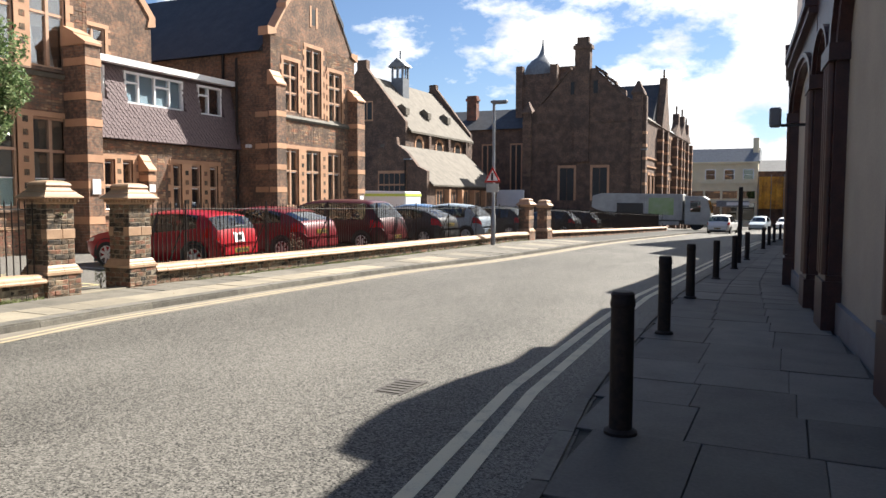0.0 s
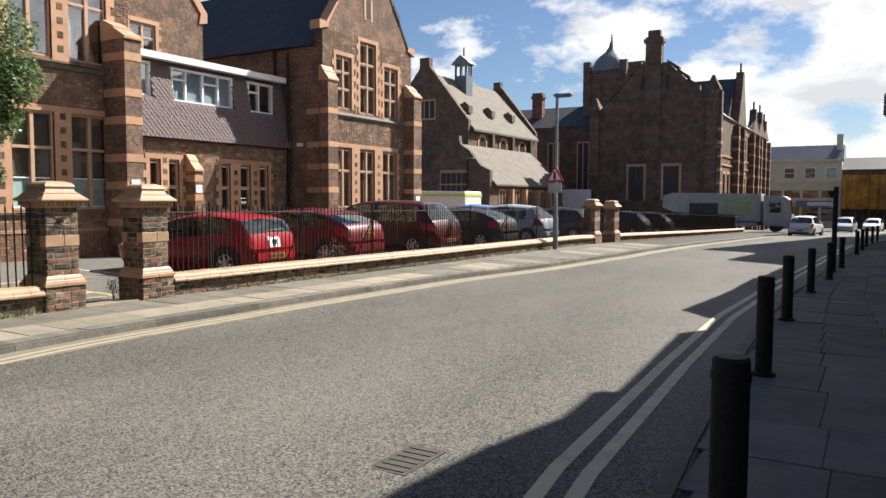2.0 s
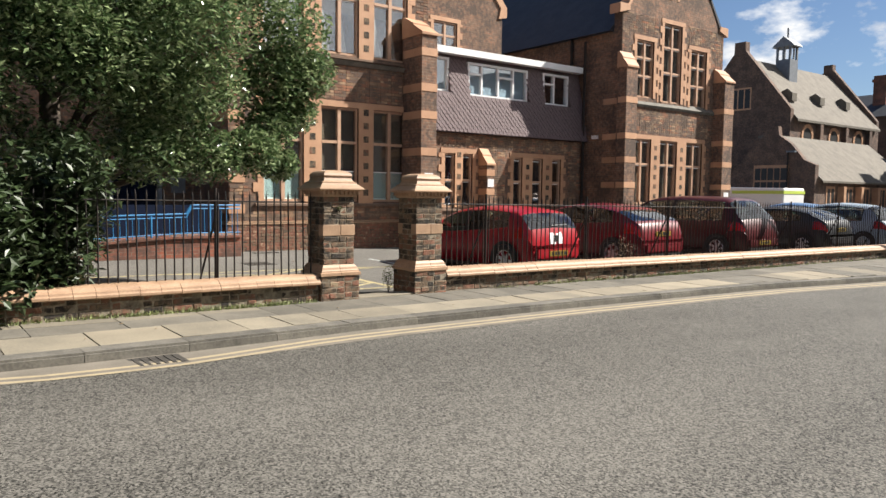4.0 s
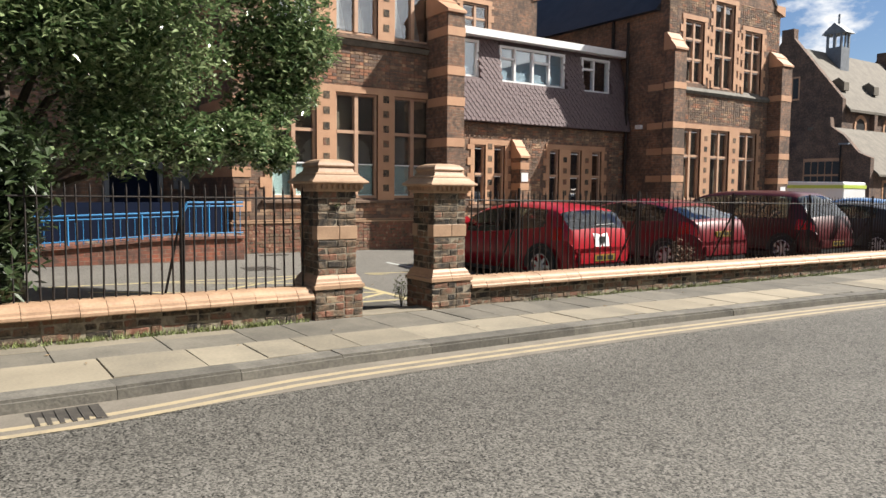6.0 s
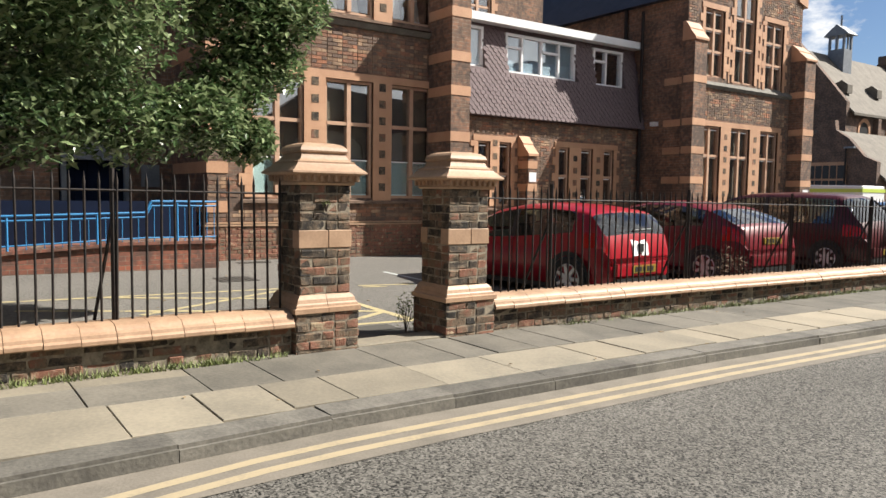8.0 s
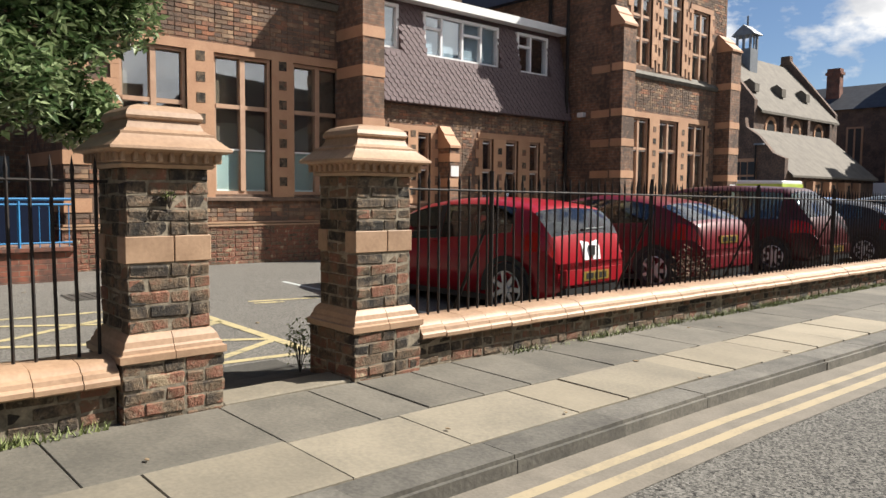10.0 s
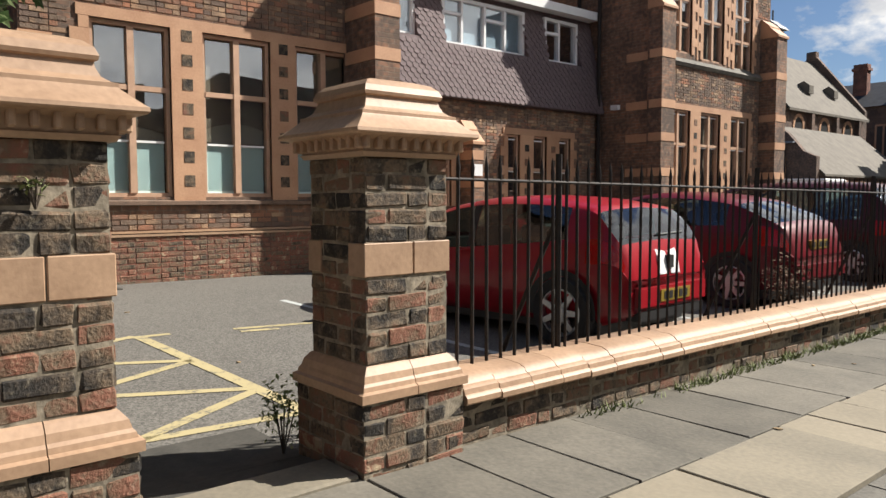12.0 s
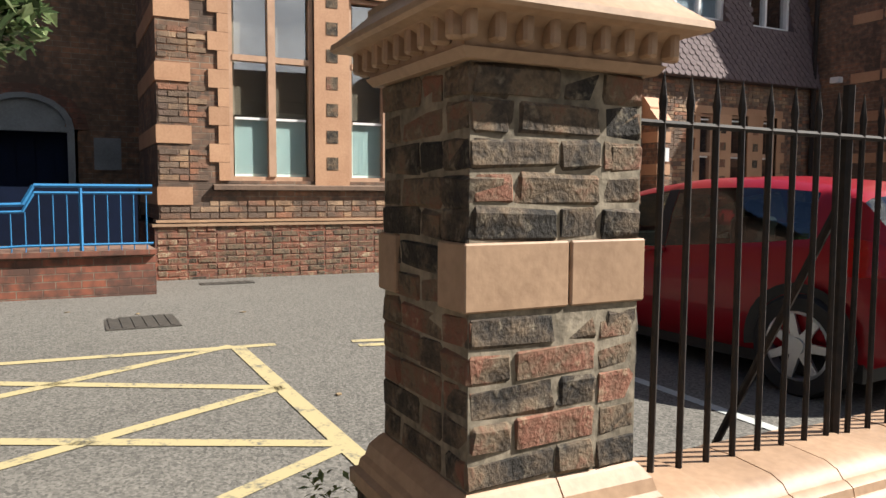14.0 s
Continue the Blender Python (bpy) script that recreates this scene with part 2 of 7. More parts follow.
M_hung = mat("hung_tile", (0.17, 0.127, 0.128), (0.1, 0.074, 0.078), 0.85, scale=12, bump=0.003, fine=50)
M_white = mat("white_upvc", (0.8, 0.8, 0.8), (0.72, 0.72, 0.72), 0.4, scale=2)
M_lead = mat("grey_lead", (0.2, 0.22, 0.24), (0.13, 0.14, 0.16), 0.5, scale=3)
M_wood = mat("pinkish_stone_frame", (0.5, 0.32, 0.215), (0.4, 0.245, 0.16), 0.6, scale=8)
M_glass = glass_mat("window_glass", (0.85, 0.87, 0.87), 0.21)
M_carglass = glass_mat("car_glass", (0.05, 0.06, 0.06), 0.13)
M_autoglass = glass_mat("car_window_glass", (0.36, 0.42, 0.39), 0.1)
M_blind = mat("pale_blue_film", (0.62, 0.8, 0.78), (0.55, 0.74, 0.72), 0.6, scale=4)
M_curtain = mat("pale_curtain", (0.5, 0.52, 0.5), (0.35, 0.37, 0.36), 0.9, scale=4)
M_iron = mat("black_iron", (0.014, 0.013, 0.013), (0.03, 0.022, 0.018), 0.7, scale=20, bump=0.002, spec=0.3)
M_cover = mat("worn_iron_cover", (0.07, 0.062, 0.052), (0.035, 0.031, 0.027), 0.7, scale=14, bump=0.003)
M_asphalt = asphalt_mat("asphalt", (0.232, 0.219, 0.193), (0.008, 0.008, 0.0076), 0.65, 88)
M_yard = asphalt_mat("yard_asphalt", (0.22, 0.207, 0.184), (0.09, 0.086, 0.078), 0.75, 80)
M_flag = mat("york_flag", (0.155, 0.14, 0.112), (0.088, 0.081, 0.066), 0.85, scale=3, bump=0.006, rnd=0.2)
M_flag_new = mat("pale_flag", (0.245, 0.213, 0.157), (0.16, 0.142, 0.108), 0.85, scale=2.2, bump=0.004, rnd=0.16)
M_flag_pale = mat("new_pale_flag", (0.29, 0.25, 0.182), (0.215, 0.186, 0.136), 0.85, scale=2.0, bump=0.003, rnd=0.1)
# Near copy of york_flag, toned slightly darker for the shaded right footway.
M_flag_r = mat("shade_toned_flag", (0.145, 0.135, 0.118), (0.09, 0.085, 0.075), 0.85, scale=2.2, bump=0.006, rnd=0.2)
M_gutter = mat("gutter_concrete", (0.2, 0.175, 0.14), (0.13, 0.115, 0.092), 0.9, scale=4, bump=0.005, fine=60)
M_joint = mat("dark_joint", (0.07, 0.065, 0.055), (0.04, 0.038, 0.032), 0.95, scale=9)
M_kerb = mat("kerb_stone", (0.15, 0.139, 0.116), (0.08, 0.074, 0.063), 0.85, scale=5, bump=0.008, rnd=0.2)
M_yellow = mat("worn_yellow_paint", (0.35, 0.285, 0.18), (0.25, 0.21, 0.145), 0.8, scale=5, fine=60, lo=0.34, hi=0.52)
# Same paint as the left lines, its colour lightened to read in shade.
M_yellow_lifted = mat("lifted_yellow_paint", (0.62, 0.55, 0.38), (0.4, 0.36, 0.26), 0.8, scale=5, fine=60, lo=0.32, hi=0.5)
M_yellow2 = mat("bay_yellow_paint", (0.4, 0.335, 0.18), (0.13, 0.125, 0.1), 0.8, scale=7, fine=50, lo=0.36, hi=0.47)
M_ground = mat("earth", (0.12, 0.1, 0.07), (0.07, 0.065, 0.05), 0.95, scale=1)
M_maroon = mat("maroon_terracotta", (0.07, 0.028, 0.025), (0.03, 0.016, 0.016), 0.45, scale=4, bump=0.004)
M_render = mat("cream_render", (0.4, 0.36, 0.29), (0.31, 0.28, 0.23), 0.9, scale=1.2, bump=0.002)
M_cream = mat("cream_stucco", (0.72, 0.64, 0.46), (0.6, 0.53, 0.38), 0.85, scale=0.8)
# Light leaf tone raised so that it also stands in for glossy highlights.
M_leaf = [mat("leaf_dark", (0.095, 0.15, 0.06), (0.055, 0.095, 0.038), 0.26, scale=5),
          mat("leaf_light", (0.31, 0.37, 0.2), (0.19, 0.26, 0.11), 0.22, scale=5)]


def translucent(m, share):
    """Let light through a leaf."""
    n, l = m.node_tree.nodes, m.node_tree.links
    p, out = n["Principled BSDF"], n["Material Output"]
    tl = n.new("ShaderNodeBsdfTranslucent")
    l.new(p.inputs["Base Color"].links[0].from_socket, tl.inputs["Color"])
    mx = n.new("ShaderNodeMixShader"); mx.inputs["Fac"].default_value = share
    l.new(p.outputs[0], mx.inputs[1]); l.new(tl.outputs[0], mx.inputs[2]); l.new(mx.outputs[0], out.inputs["Surface"])


for leaf_m in M_leaf:
    translucent(leaf_m, 0.3)
M_weed = mat("weed_green", (0.19, 0.22, 0.065), (0.1, 0.125, 0.045), 0.7, scale=8)
M_bark = mat("bark", (0.09, 0.07, 0.05), (0.04, 0.03, 0.025), 0.95, scale=9, bump=0.02)
M_blue = mat("blue_paint", (0.035, 0.21, 0.44), (0.028, 0.16, 0.36), 0.4, scale=6)
# Door blue taken darker to pass for the shade behind the ramp rail.
M_navy = mat("navy_door_and_shade", (0.006, 0.012, 0.034), (0.005, 0.009, 0.022), 0.8, scale=4, spec=0.12)
M_rubber = mat("tyre_rubber", (0.015, 0.015, 0.015), (0.025, 0.024, 0.023), 0.8)
M_alloy = mat("alloy_rim", (0.55, 0.56, 0.58), (0.45, 0.46, 0.48), 0.35, 0.8)
M_black = mat("black_plastic", (0.012, 0.012, 0.013), (0.02, 0.02, 0.02), 0.5)
M_red_lamp = mat("red_lamp_lens", (0.5, 0.012, 0.01), (0.35, 0.01, 0.01), 0.15)
# Yellow darkened in the colour for the bars' shade on the car plate.
M_plate = mat("darkened_yellow_plate", (0.27, 0.19, 0.025), (0.22, 0.155, 0.022), 0.4)
M_sill = mat("brown_stone_sill", (0.2, 0.13, 0.09), (0.11, 0.075, 0.055), 0.9, scale=6, bump=0.004)
M_lime = mat("lime_stripe", (0.5, 0.62, 0.1), (0.45, 0.55, 0.1), 0.4)
# Pale blue put behind the white windows as reflected sky.
M_sky_backing = mat("sky_reflection_blue", (0.5, 0.62, 0.7), (0.4, 0.52, 0.62), 0.5, scale=1.5)
# Tan for drawn blinds in the gable and for reflections in the classroom panes.
M_tan_fill = mat("tan_window_fill", (0.27, 0.24, 0.18), (0.17, 0.15, 0.115), 0.9, scale=3)
M_grey_steel = mat("galvanised_steel", (0.32, 0.33, 0.34), (0.22, 0.23, 0.24), 0.45, 0.6, scale=6)
M_orange = mat("orange_sheeting", (0.75, 0.36, 0.03), (0.28, 0.12, 0.02), 0.6, scale=0.7, fine=3)
M_signred = mat("sign_red", (0.5, 0.02, 0.02), None, 0.4)
M_greenad = mat("green_panel", (0.2, 0.32, 0.11), (0.3, 0.36, 0.24), 0.5, scale=1.5)


# Dirty white panels, darkened in the colour for the shaded side.
M_lorry = mat("shaded_dirty_white", (0.36, 0.37, 0.37), (0.24, 0.25, 0.25), 0.5, scale=1.5)


def paint(name, c):
    return mat(name, c, tuple(v * 0.92 for v in c), 0.38, 0.0, scale=2, coat=0.35, spec=0.35)


M_car_red, M_car_red2, M_car_maroon = paint("bright_red_paint", (0.3, 0.004, 0.012)), paint("deep_red_paint", (0.13, 0.004, 0.01)), paint("maroon_paint", (0.06, 0.006, 0.008))
M_car_grey, M_car_silver, M_car_white, M_car_blue = paint("dark_grey_paint", (0.035, 0.037, 0.04)), paint("silver_blue_paint", (0.3, 0.36, 0.42)), paint("white_paint", (0.75, 0.75, 0.75)), paint("blue_car_paint", (0.12, 0.22, 0.4))


# ---- mesh helpers ----
def box(bm, x0, x1, y0, y1, z0, z1):
    v = [bm.verts.new(c) for c in ((x0, y0, z0), (x1, y0, z0), (x1, y1, z0), (x0, y1, z0), (x0, y0, z1), (x1, y0, z1), (x1, y1, z1), (x0, y1, z1))]
    for f in ((3, 2, 1, 0), (4, 5, 6, 7), (0, 1, 5, 4), (1, 2, 6, 5), (2, 3, 7, 6), (3, 0, 4, 7)):
        bm.faces.new([v[i] for i in f])
    return v


def prism(bm, pts, axis, a, b):
    """A flat outline drawn out along an axis from a to b; pts are the two other coordinates in x, y, z order."""
    def at(p, c):
        return {"x": (c, p[0], p[1]), "y": (p[0], c, p[1]), "z": (p[0], p[1], c)}[axis]
    lo = [bm.verts.new(at(p, a)) for p in pts]
    hi = [bm.verts.new(at(p, b)) for p in pts]
    faces = [bm.faces.new(lo), bm.faces.new(hi)]
    for i in range(len(pts)):
        j = (i + 1) % len(pts)
        faces.append(bm.faces.new((lo[i], lo[j], hi[j], hi[i])))
    return faces


def lathe(bm, prof, n=12, m=None, cap=True):
    """Turn (radius, height) pairs round z."""
    rings = []
    for r, z in prof:
        ring = [Vector((r * math.cos(2 * math.pi * k / n), r * math.sin(2 * math.pi * k / n), z)) for k in range(n)]
        rings.append([bm.verts.new(m @ v if m else v) for v in ring])
    for a, b in zip(rings, rings[1:]):
        for k in range(n):
            bm.faces.new((a[k], a[(k + 1) % n], b[(k + 1) % n], b[k]))
    if cap:
        bm.faces.new(rings[0][::-1]); bm.faces.new(rings[-1])


def tube(bm, a, b, r, n=8):
    a, b = Vector(a), Vector(b)
    m = Matrix.Translation(a) @ (b - a).to_track_quat("Z", "Y").to_matrix().to_4x4()
    lathe(bm, [(r, 0), (r, (b - a).length)], n, m)


def mesh_of(bm, name, material, smooth=0.0, bevel=0.0):
    bmesh.ops.remove_doubles(bm, verts=bm.verts, dist=1e-5) if len(bm.verts) < 4000 else None
    bmesh.ops.recalc_face_normals(bm, faces=bm.faces)
    if bevel:
        bmesh.ops.bevel(bm, geom=list(bm.edges), offset=bevel, segments=1, affect="EDGES", clamp_overlap=True)
    if smooth:
        for f in bm.faces:
            f.smooth = True
        for e in bm.edges:
            e.smooth = len(e.link_faces) == 2 and e.calc_face_angle(0) < radians(smooth)
    me = bpy.data.meshes.new(name)
    bm.to_mesh(me)
    bm.free()
    me.materials.append(material)
    return me


def part(name, bm, material, parent=None, label="", smooth=0.0, bevel=0.0, kind=""):
    ob = new(name, mesh_of(bm, name, material, smooth, bevel))
    if parent:
        ob.parent = parent
        ob.matrix_parent_inverse = (Matrix.Translation(parent.location) if parent.type == "EMPTY" else parent.matrix_basis).inverted()
    return tagged(ob, label=label, kind=kind)


def empty(name, loc, label, category, group="", kind=""):
    ob = new(name)
    ob.location = loc
    ob.empty_display_size = 0.2
    return tagged(ob, label, category, group, kind)


def boxes(*bs):
    bm = bmesh.new()
    for b in bs:
        box(bm, *b)
    return bm


def piece(name, me, parent, m):
    """A piece of its own on shared mesh data."""
    ob = new(name, me)
    ob.parent = parent
    ob.matrix_parent_inverse = Matrix.Translation(parent.location).inverted() if parent.type == "EMPTY" else Matrix()
    ob.matrix_basis = m
    return ob


def interp(y, pts):
    return float(np.interp(y, [p[0] for p in pts], [p[1] for p in pts]))


# ---- ground ----
def z_left(y):
    return interp(y, ((-60, 0.5), (3, 0.24), (8, 0.2), (12, 0.17), (20, 0.1), (30, 0.02), (36, -0.12), (50, -0.5), (70, -1.0), (130, -2.5), (600, -9)))


def z_right(y):
    return interp(y, ((-60, 0.6), (3, 0.25), (7.4, 0.17), (12, 0.09), (16, 0.01), (21, -0.2), (28, -0.27), (37, -0.38), (46, -0.53), (70, -1.0), (130, -2.5), (600, -9)))


def z_pave(x, y):
    f = min(max((x + 9.0) / 8.0, 0), 1)
    return z_left(y) * (1 - f) + z_right(y) * f


def kerb_left(y):
    return interp(y, ((-60, -8.1), (-5, -7.95), (7.5, -7.89), (8.8, -7.97), (9.6, -8.03), (13, -8.05), (18, -7.95), (22, -7.6), (28, -7.3), (40, -7.3), (60, -7.0), (130, -2.0)))


def kerb_right(y):
    return interp(y, ((-60, -0.3), (2, -0.75), (6, -1.06), (8.5, -1.38), (12, -1.58), (16, -1.75), (21, -1.82), (25, -1.68), (30, -1.5), (37, -1.28), (46, -1.0), (60, 0.4), (130, 8.0)))


def wall_right(y):
    return interp(y, ((-60, 1.9), (2, 1.2), (9, 0.82), (13.2, 0.5), (15.6, 0.34), (20.8, 0.03), (28, 0.0), (46, 0.6), (60, 2.2), (130, 10.0)))


def z_road(x, y):
    a, b = kerb_left(y), kerb_right(y)
    f = min(max((x - a) / (b - a), 0), 1)
    return z_pave(x, y) - 0.095 + 0.12 * f * (1 - f)


def z_yard(x, y):
    return z_left(y) - 0.07 + 0.12 * min(max((-10.2 - x) / 7.4, 0), 1)


def sheet(xs, ys, zf):
    """A grid sheet; xs is a function of y giving the line's x values."""
    bm = bmesh.new()
    rows = [[bm.verts.new((x, y, zf(x, y))) for x in xs(y)] for y in ys]
    for a, b in zip(rows, rows[1:]):
        for k in range(len(a) - 1):
            bm.faces.new((a[k], a[k + 1], b[k + 1], b[k]))
    return bm


def lerp_row(a, b, n):
    return [a + (b - a) * k / n for k in range(n + 1)]


YS = [-60, -30, -15] + [-8 + k for k in range(70)] + [65, 70, 80, 90, 100, 115, 130]
tagged(part("ground", sheet(lambda y: (-1500, -300, -60, -20, -9.5, 0, 20, 60, 300, 1500), [-1500, -300, -60, -10, 10, 40, 70, 130, 300, 1500], lambda x, y: z_left(y) - 0.45), M_ground), "bare earth under the streets and yards", "ground", kind="structure")
tagged(part("road", sheet(lambda y: lerp_row(kerb_left(y) - 0.05, kerb_right(y) + 0.05, 10), YS, z_road), M_asphalt, smooth=40), "worn grey asphalt street with exposed stone chippings", "road", kind="structure")
tagged(part("ground_yard", sheet(lambda y: (-75, -50, -35, -26, -18, -15, -12.5, -10.2, -9.9), [-30, -10, 0, 5, 8, 10, 11, 12, 13, 15, 18, 22, 26, 30, 36, 45, 55, 70, 90], lambda x, y: z_yard(x, y)), M_yard, smooth=40), "grey asphalt school yard with faint stains", "yard", kind="structure")
pave_left = tagged(part("pavement_left", sheet(lambda y: lerp_row(-10.2, kerb_left(y) - 0.14, 4), YS, lambda x, y: z_pave(x, y) - 0.03), M_joint), "footway of worn stone flags beside the school wall", "pavement", kind="structure")
pave_right = tagged(part("pavement_right", sheet(lambda y: lerp_row(kerb_right(y) + 0.13, wall_right(y) + 0.6, 4), YS, lambda x, y: z_pave(x, y) - 0.03), M_joint), "footway of grey stone flags with bollards", "pavement", kind="structure")
tagged(part("gutter_left", sheet(lambda y: (kerb_left(y) - 0.02, kerb_left(y) + 0.25, kerb_left(y) + 0.5), [-8 + k for k in range(68)], lambda x, y: z_road(x, y) + 0.004), M_gutter, smooth=40), "pale concrete channel along the school kerb", "gutter", kind="structure")


# ---- school buildings ----
def holed_wall(bm, x, depth, y0, y1, z0, z1, holes):
    """A wall in the plane x, running back by depth, with openings (y0, y1, z0, z1) cut through."""
    ys = sorted({y0, y1, *[h[0] for h in holes], *[h[1] for h in holes]})
    zs = sorted({z0, z1, *[h[2] for h in holes], *[h[3] for h in holes]})
    for a, b in zip(ys, ys[1:]):
        start = None
        for c, d in zip(zs, zs[1:]):
            solid = not any(h[0] - 1e-6 <= a and b <= h[1] + 1e-6 and h[2] - 1e-6 <= c and d <= h[3] + 1e-6 for h in holes)
            if solid and start is None:
                start = c
            if not solid and start is not None:
                box(bm, x - depth, x, a, b, start, c)
                start = None
        if start is not None:
            box(bm, x - depth, x, a, b, start, z1)


def stone_window(parent, x, y0, y1, z0, z1, transoms, frame=None, pane_backing=0.0, curtains=False, mullions=1, shade=0.0):
    """A window set back in the opening: stone or timber bars, panes, and what hangs behind."""
    frame = frame or M_wood
    d = x - 0.085
    bm = bmesh.new()
    w = 0.055
    for a, b in ((y0, y0 + w), (y1 - w, y1)):
        box(bm, d - 0.05, d + 0.04, a, b, z0, z1)
    for a, b in ((z0, z0 + w), (z1 - w, z1)):
        box(bm, d - 0.05, d + 0.038, y0 + w, y1 - w, a, b)
    win = part("window", bm, frame, parent)
    cols = lerp_row(y0 + w, y1 - w, mullions + 1)
    for y in cols[1:-1]:
        part("mullion", boxes((d - 0.05, d + 0.06, y - 0.045, y + 0.045, z0 + w, z1 - w)), frame, win)
    for z in transoms:
        part("transom", boxes((d - 0.05, d + 0.05, y0 + w, y1 - w, z - 0.035, z + 0.035)), frame, win)
    rows = [z0 + w, *transoms, z1 - w]
    for a, b in zip(cols, cols[1:]):
        for c, e in zip(rows, rows[1:]):
            bm = boxes((d - 0.012, d - 0.006, a + 0.03, b - 0.03, c + 0.03, e - 0.03))
            p = part("pane", bm, M_glass, win)
            p.visible_shadow = False
            if pane_backing == 0:
                part("sash_bar", boxes((d - 0.02, d + 0.015, a + 0.035, b - 0.035, e - 0.07, e - 0.04)), M_white, win)
    if pane_backing:
        for a, b in zip(cols, cols[1:]):
            part("window_film", boxes((d - 0.05, d - 0.03, a + 0.03, b - 0.03, z0 + w, z0 + pane_backing)), M_blind, win, "pale blue obscuring film")
            part("sash_bar", boxes((d - 0.02, d + 0.012, a + 0.03, b - 0.03, z0 + pane_backing, z0 + pane_backing + 0.03)), M_white, win)
    if shade:
        # In the classroom wing this sheet puts the panes' reflections into colour.
        part("tan_backing", boxes((d - 0.1, d - 0.09, y0 + w, y1 - w, max(z0 + w, shade), z1 - w)), M_tan_fill, win, "tan sheet behind the panes, for blinds and tan reflections")
    if curtains:
        for a, b in zip(cols, cols[1:]):
            bm = bmesh.new()
            h = (z1 - z0) * 0.42
            prism(bm, [(a + 0.03, z0 + 0.05), (a + 0.03 + (b - a) * 0.55, z0 + 0.05), (a + 0.03 + (b - a) * 0.12, z0 + h), (a + 0.03, z0 + h)], "x", d - 0.11, d - 0.09)
            part("curtain", bm, M_curtain, win, "tied-back pale curtain")
    return win


def surround(parent, x, y0, y1, z0, z1, sill=True, teeth=True, m=None):
    """Toothed buff terracotta jambs, a lintel band and a sloping sill round an opening or a row of openings."""
    bm = bmesh.new()
    box(bm, x - 0.14, x + 0.025, y0 - 0.16, y1 + 0.16, z1, z1 + 0.15)
    part("lintel", bm, m or M_stone, parent)
    z, k = z0, 0
    while z < z1 - 0.02:
        e = min(z + 0.22, z1)
        w = 0.24 if (k % 2 and teeth) else 0.13
        part("jamb_stone", boxes((x - 0.14, x + 0.022, y0 - w, y0, z, e - 0.004)), m or M_stone, parent)
        part("jamb_stone", boxes((x - 0.14, x + 0.022, y1, y1 + w, z, e - 0.004)), m or M_stone, parent)
        z, k = e, k + 1
    if sill:
        bm = bmesh.new()
        prism(bm, [(x - 0.2, z0 - 0.11), (x + 0.07, z0 - 0.11), (x + 0.07, z0 - 0.06), (x - 0.2, z0)], "y", y0 - 0.2, y1 + 0.2)
        part("sill", bm, M_sill, parent, "weathered brown stone sill")


def pillar(parent, x, y0, y1, z0, z1, step=0.34):
    """A terracotta pillar between windows, with small dark brick squares let into its face."""
    bm = bmesh.new()
    box(bm, x - 0.14, x + 0.026, y0, y1, z0, z1)
    p = part("window_pillar", bm, M_stone, parent)
    mid, h = (y0 + y1) / 2, 0.075
    z = z0 + 0.2
    while z < z1 - 0.1:
        part("brick_inset", boxes((x - 0.02, x + 0.032, mid - h, mid + h, z, z + 0.16)), M_b[0], p)
        z += step


def bands(parent, x0, x1, y0, y1, zs, h=0.21):
    for z in zs:
        part("stone_band", boxes((x0, x1, y0, y1, z, z + h)), M_stone, parent)


def buttress(parent, x, out, y0, y1, z0, z1, zs, name="buttress", lip=0.025):
    """A brick buttress with terracotta bands and two sloping offset caps."""
    b = part(name, boxes((x - 0.05, x + out, y0, y1, z0, z1 - 0.42)), M_brick, parent)
    bm = bmesh.new()
    prism(bm, [(x - 0.05, z1 - 0.42), (x + out + 0.04, z1 - 0.42), (x + out + 0.04, z1 - 0.36), (x + out * 0.55, z1 - 0.12), (x + out * 0.55, z1 - 0.08), (x + 0.05, z1 + 0.12), (x - 0.05, z1 + 0.12)], "y", y0 - 0.025, y1 + 0.025)
    part("weathering_cap", bm, M_stone, b)
    for z in zs:
        part("stone_band", boxes((x + 0.01, x + out + 0.012, y0 - 0.012, y1 + 0.012, z, z + 0.2)), M_stone, b)
    return b


# left wing with large classroom windows
W = -17.62
left_wing = empty("school_wing", (W, 14.3, 0.2), "Victorian brown-brick school wing with buff terracotta window surrounds", "school building")
LOW = [(12.66, 13.72), (14.18, 15.25), (15.68, 16.73)]
holes = [(a, b, 1.39, 3.75) for a, b in LOW] + [(a, b, 5.05, 7.75) for a, b in LOW]
bm = bmesh.new()
holed_wall(bm, W, 0.35, 11.84, 17.4, 0.92, 9.6, holes)
part("wall", bm, M_brick, left_wing)
for b in ((-27.0, W - 0.35, 11.84, 12.19, 0.92, 9.6), (-27.0, W - 0.35, 17.05, 17.4, 0.92, 9.6), (-27.0, -26.65, 12.19, 17.05, 0.0, 9.6)):
    part("side_wall", boxes(b), M_brick, left_wing)
# Pale partitions added inside to throw light back and brighten the windows.
for z0, z1 in ((0.9, 4.4), (4.6, 9.5)):
    part("added_classroom_partition", boxes((-23.3, -23.2, 12.2, 17.04, z0, z1)), M_render, left_wing, "pale partition added to brighten the classroom windows")
part("plinth_wall", boxes((-27.0, W + 0.06, 11.78, 17.4, -0.3, 0.84)), M_brick_red, left_wing, "red brick plinth")
for z, o in ((0.845, 0.085), (0.89, 0.04)):
    part("plinth_moulding", boxes((W - 0.3, W + o, 11.84 - o, 17.4, z, z + 0.03)), M_stone_cream, left_wing)
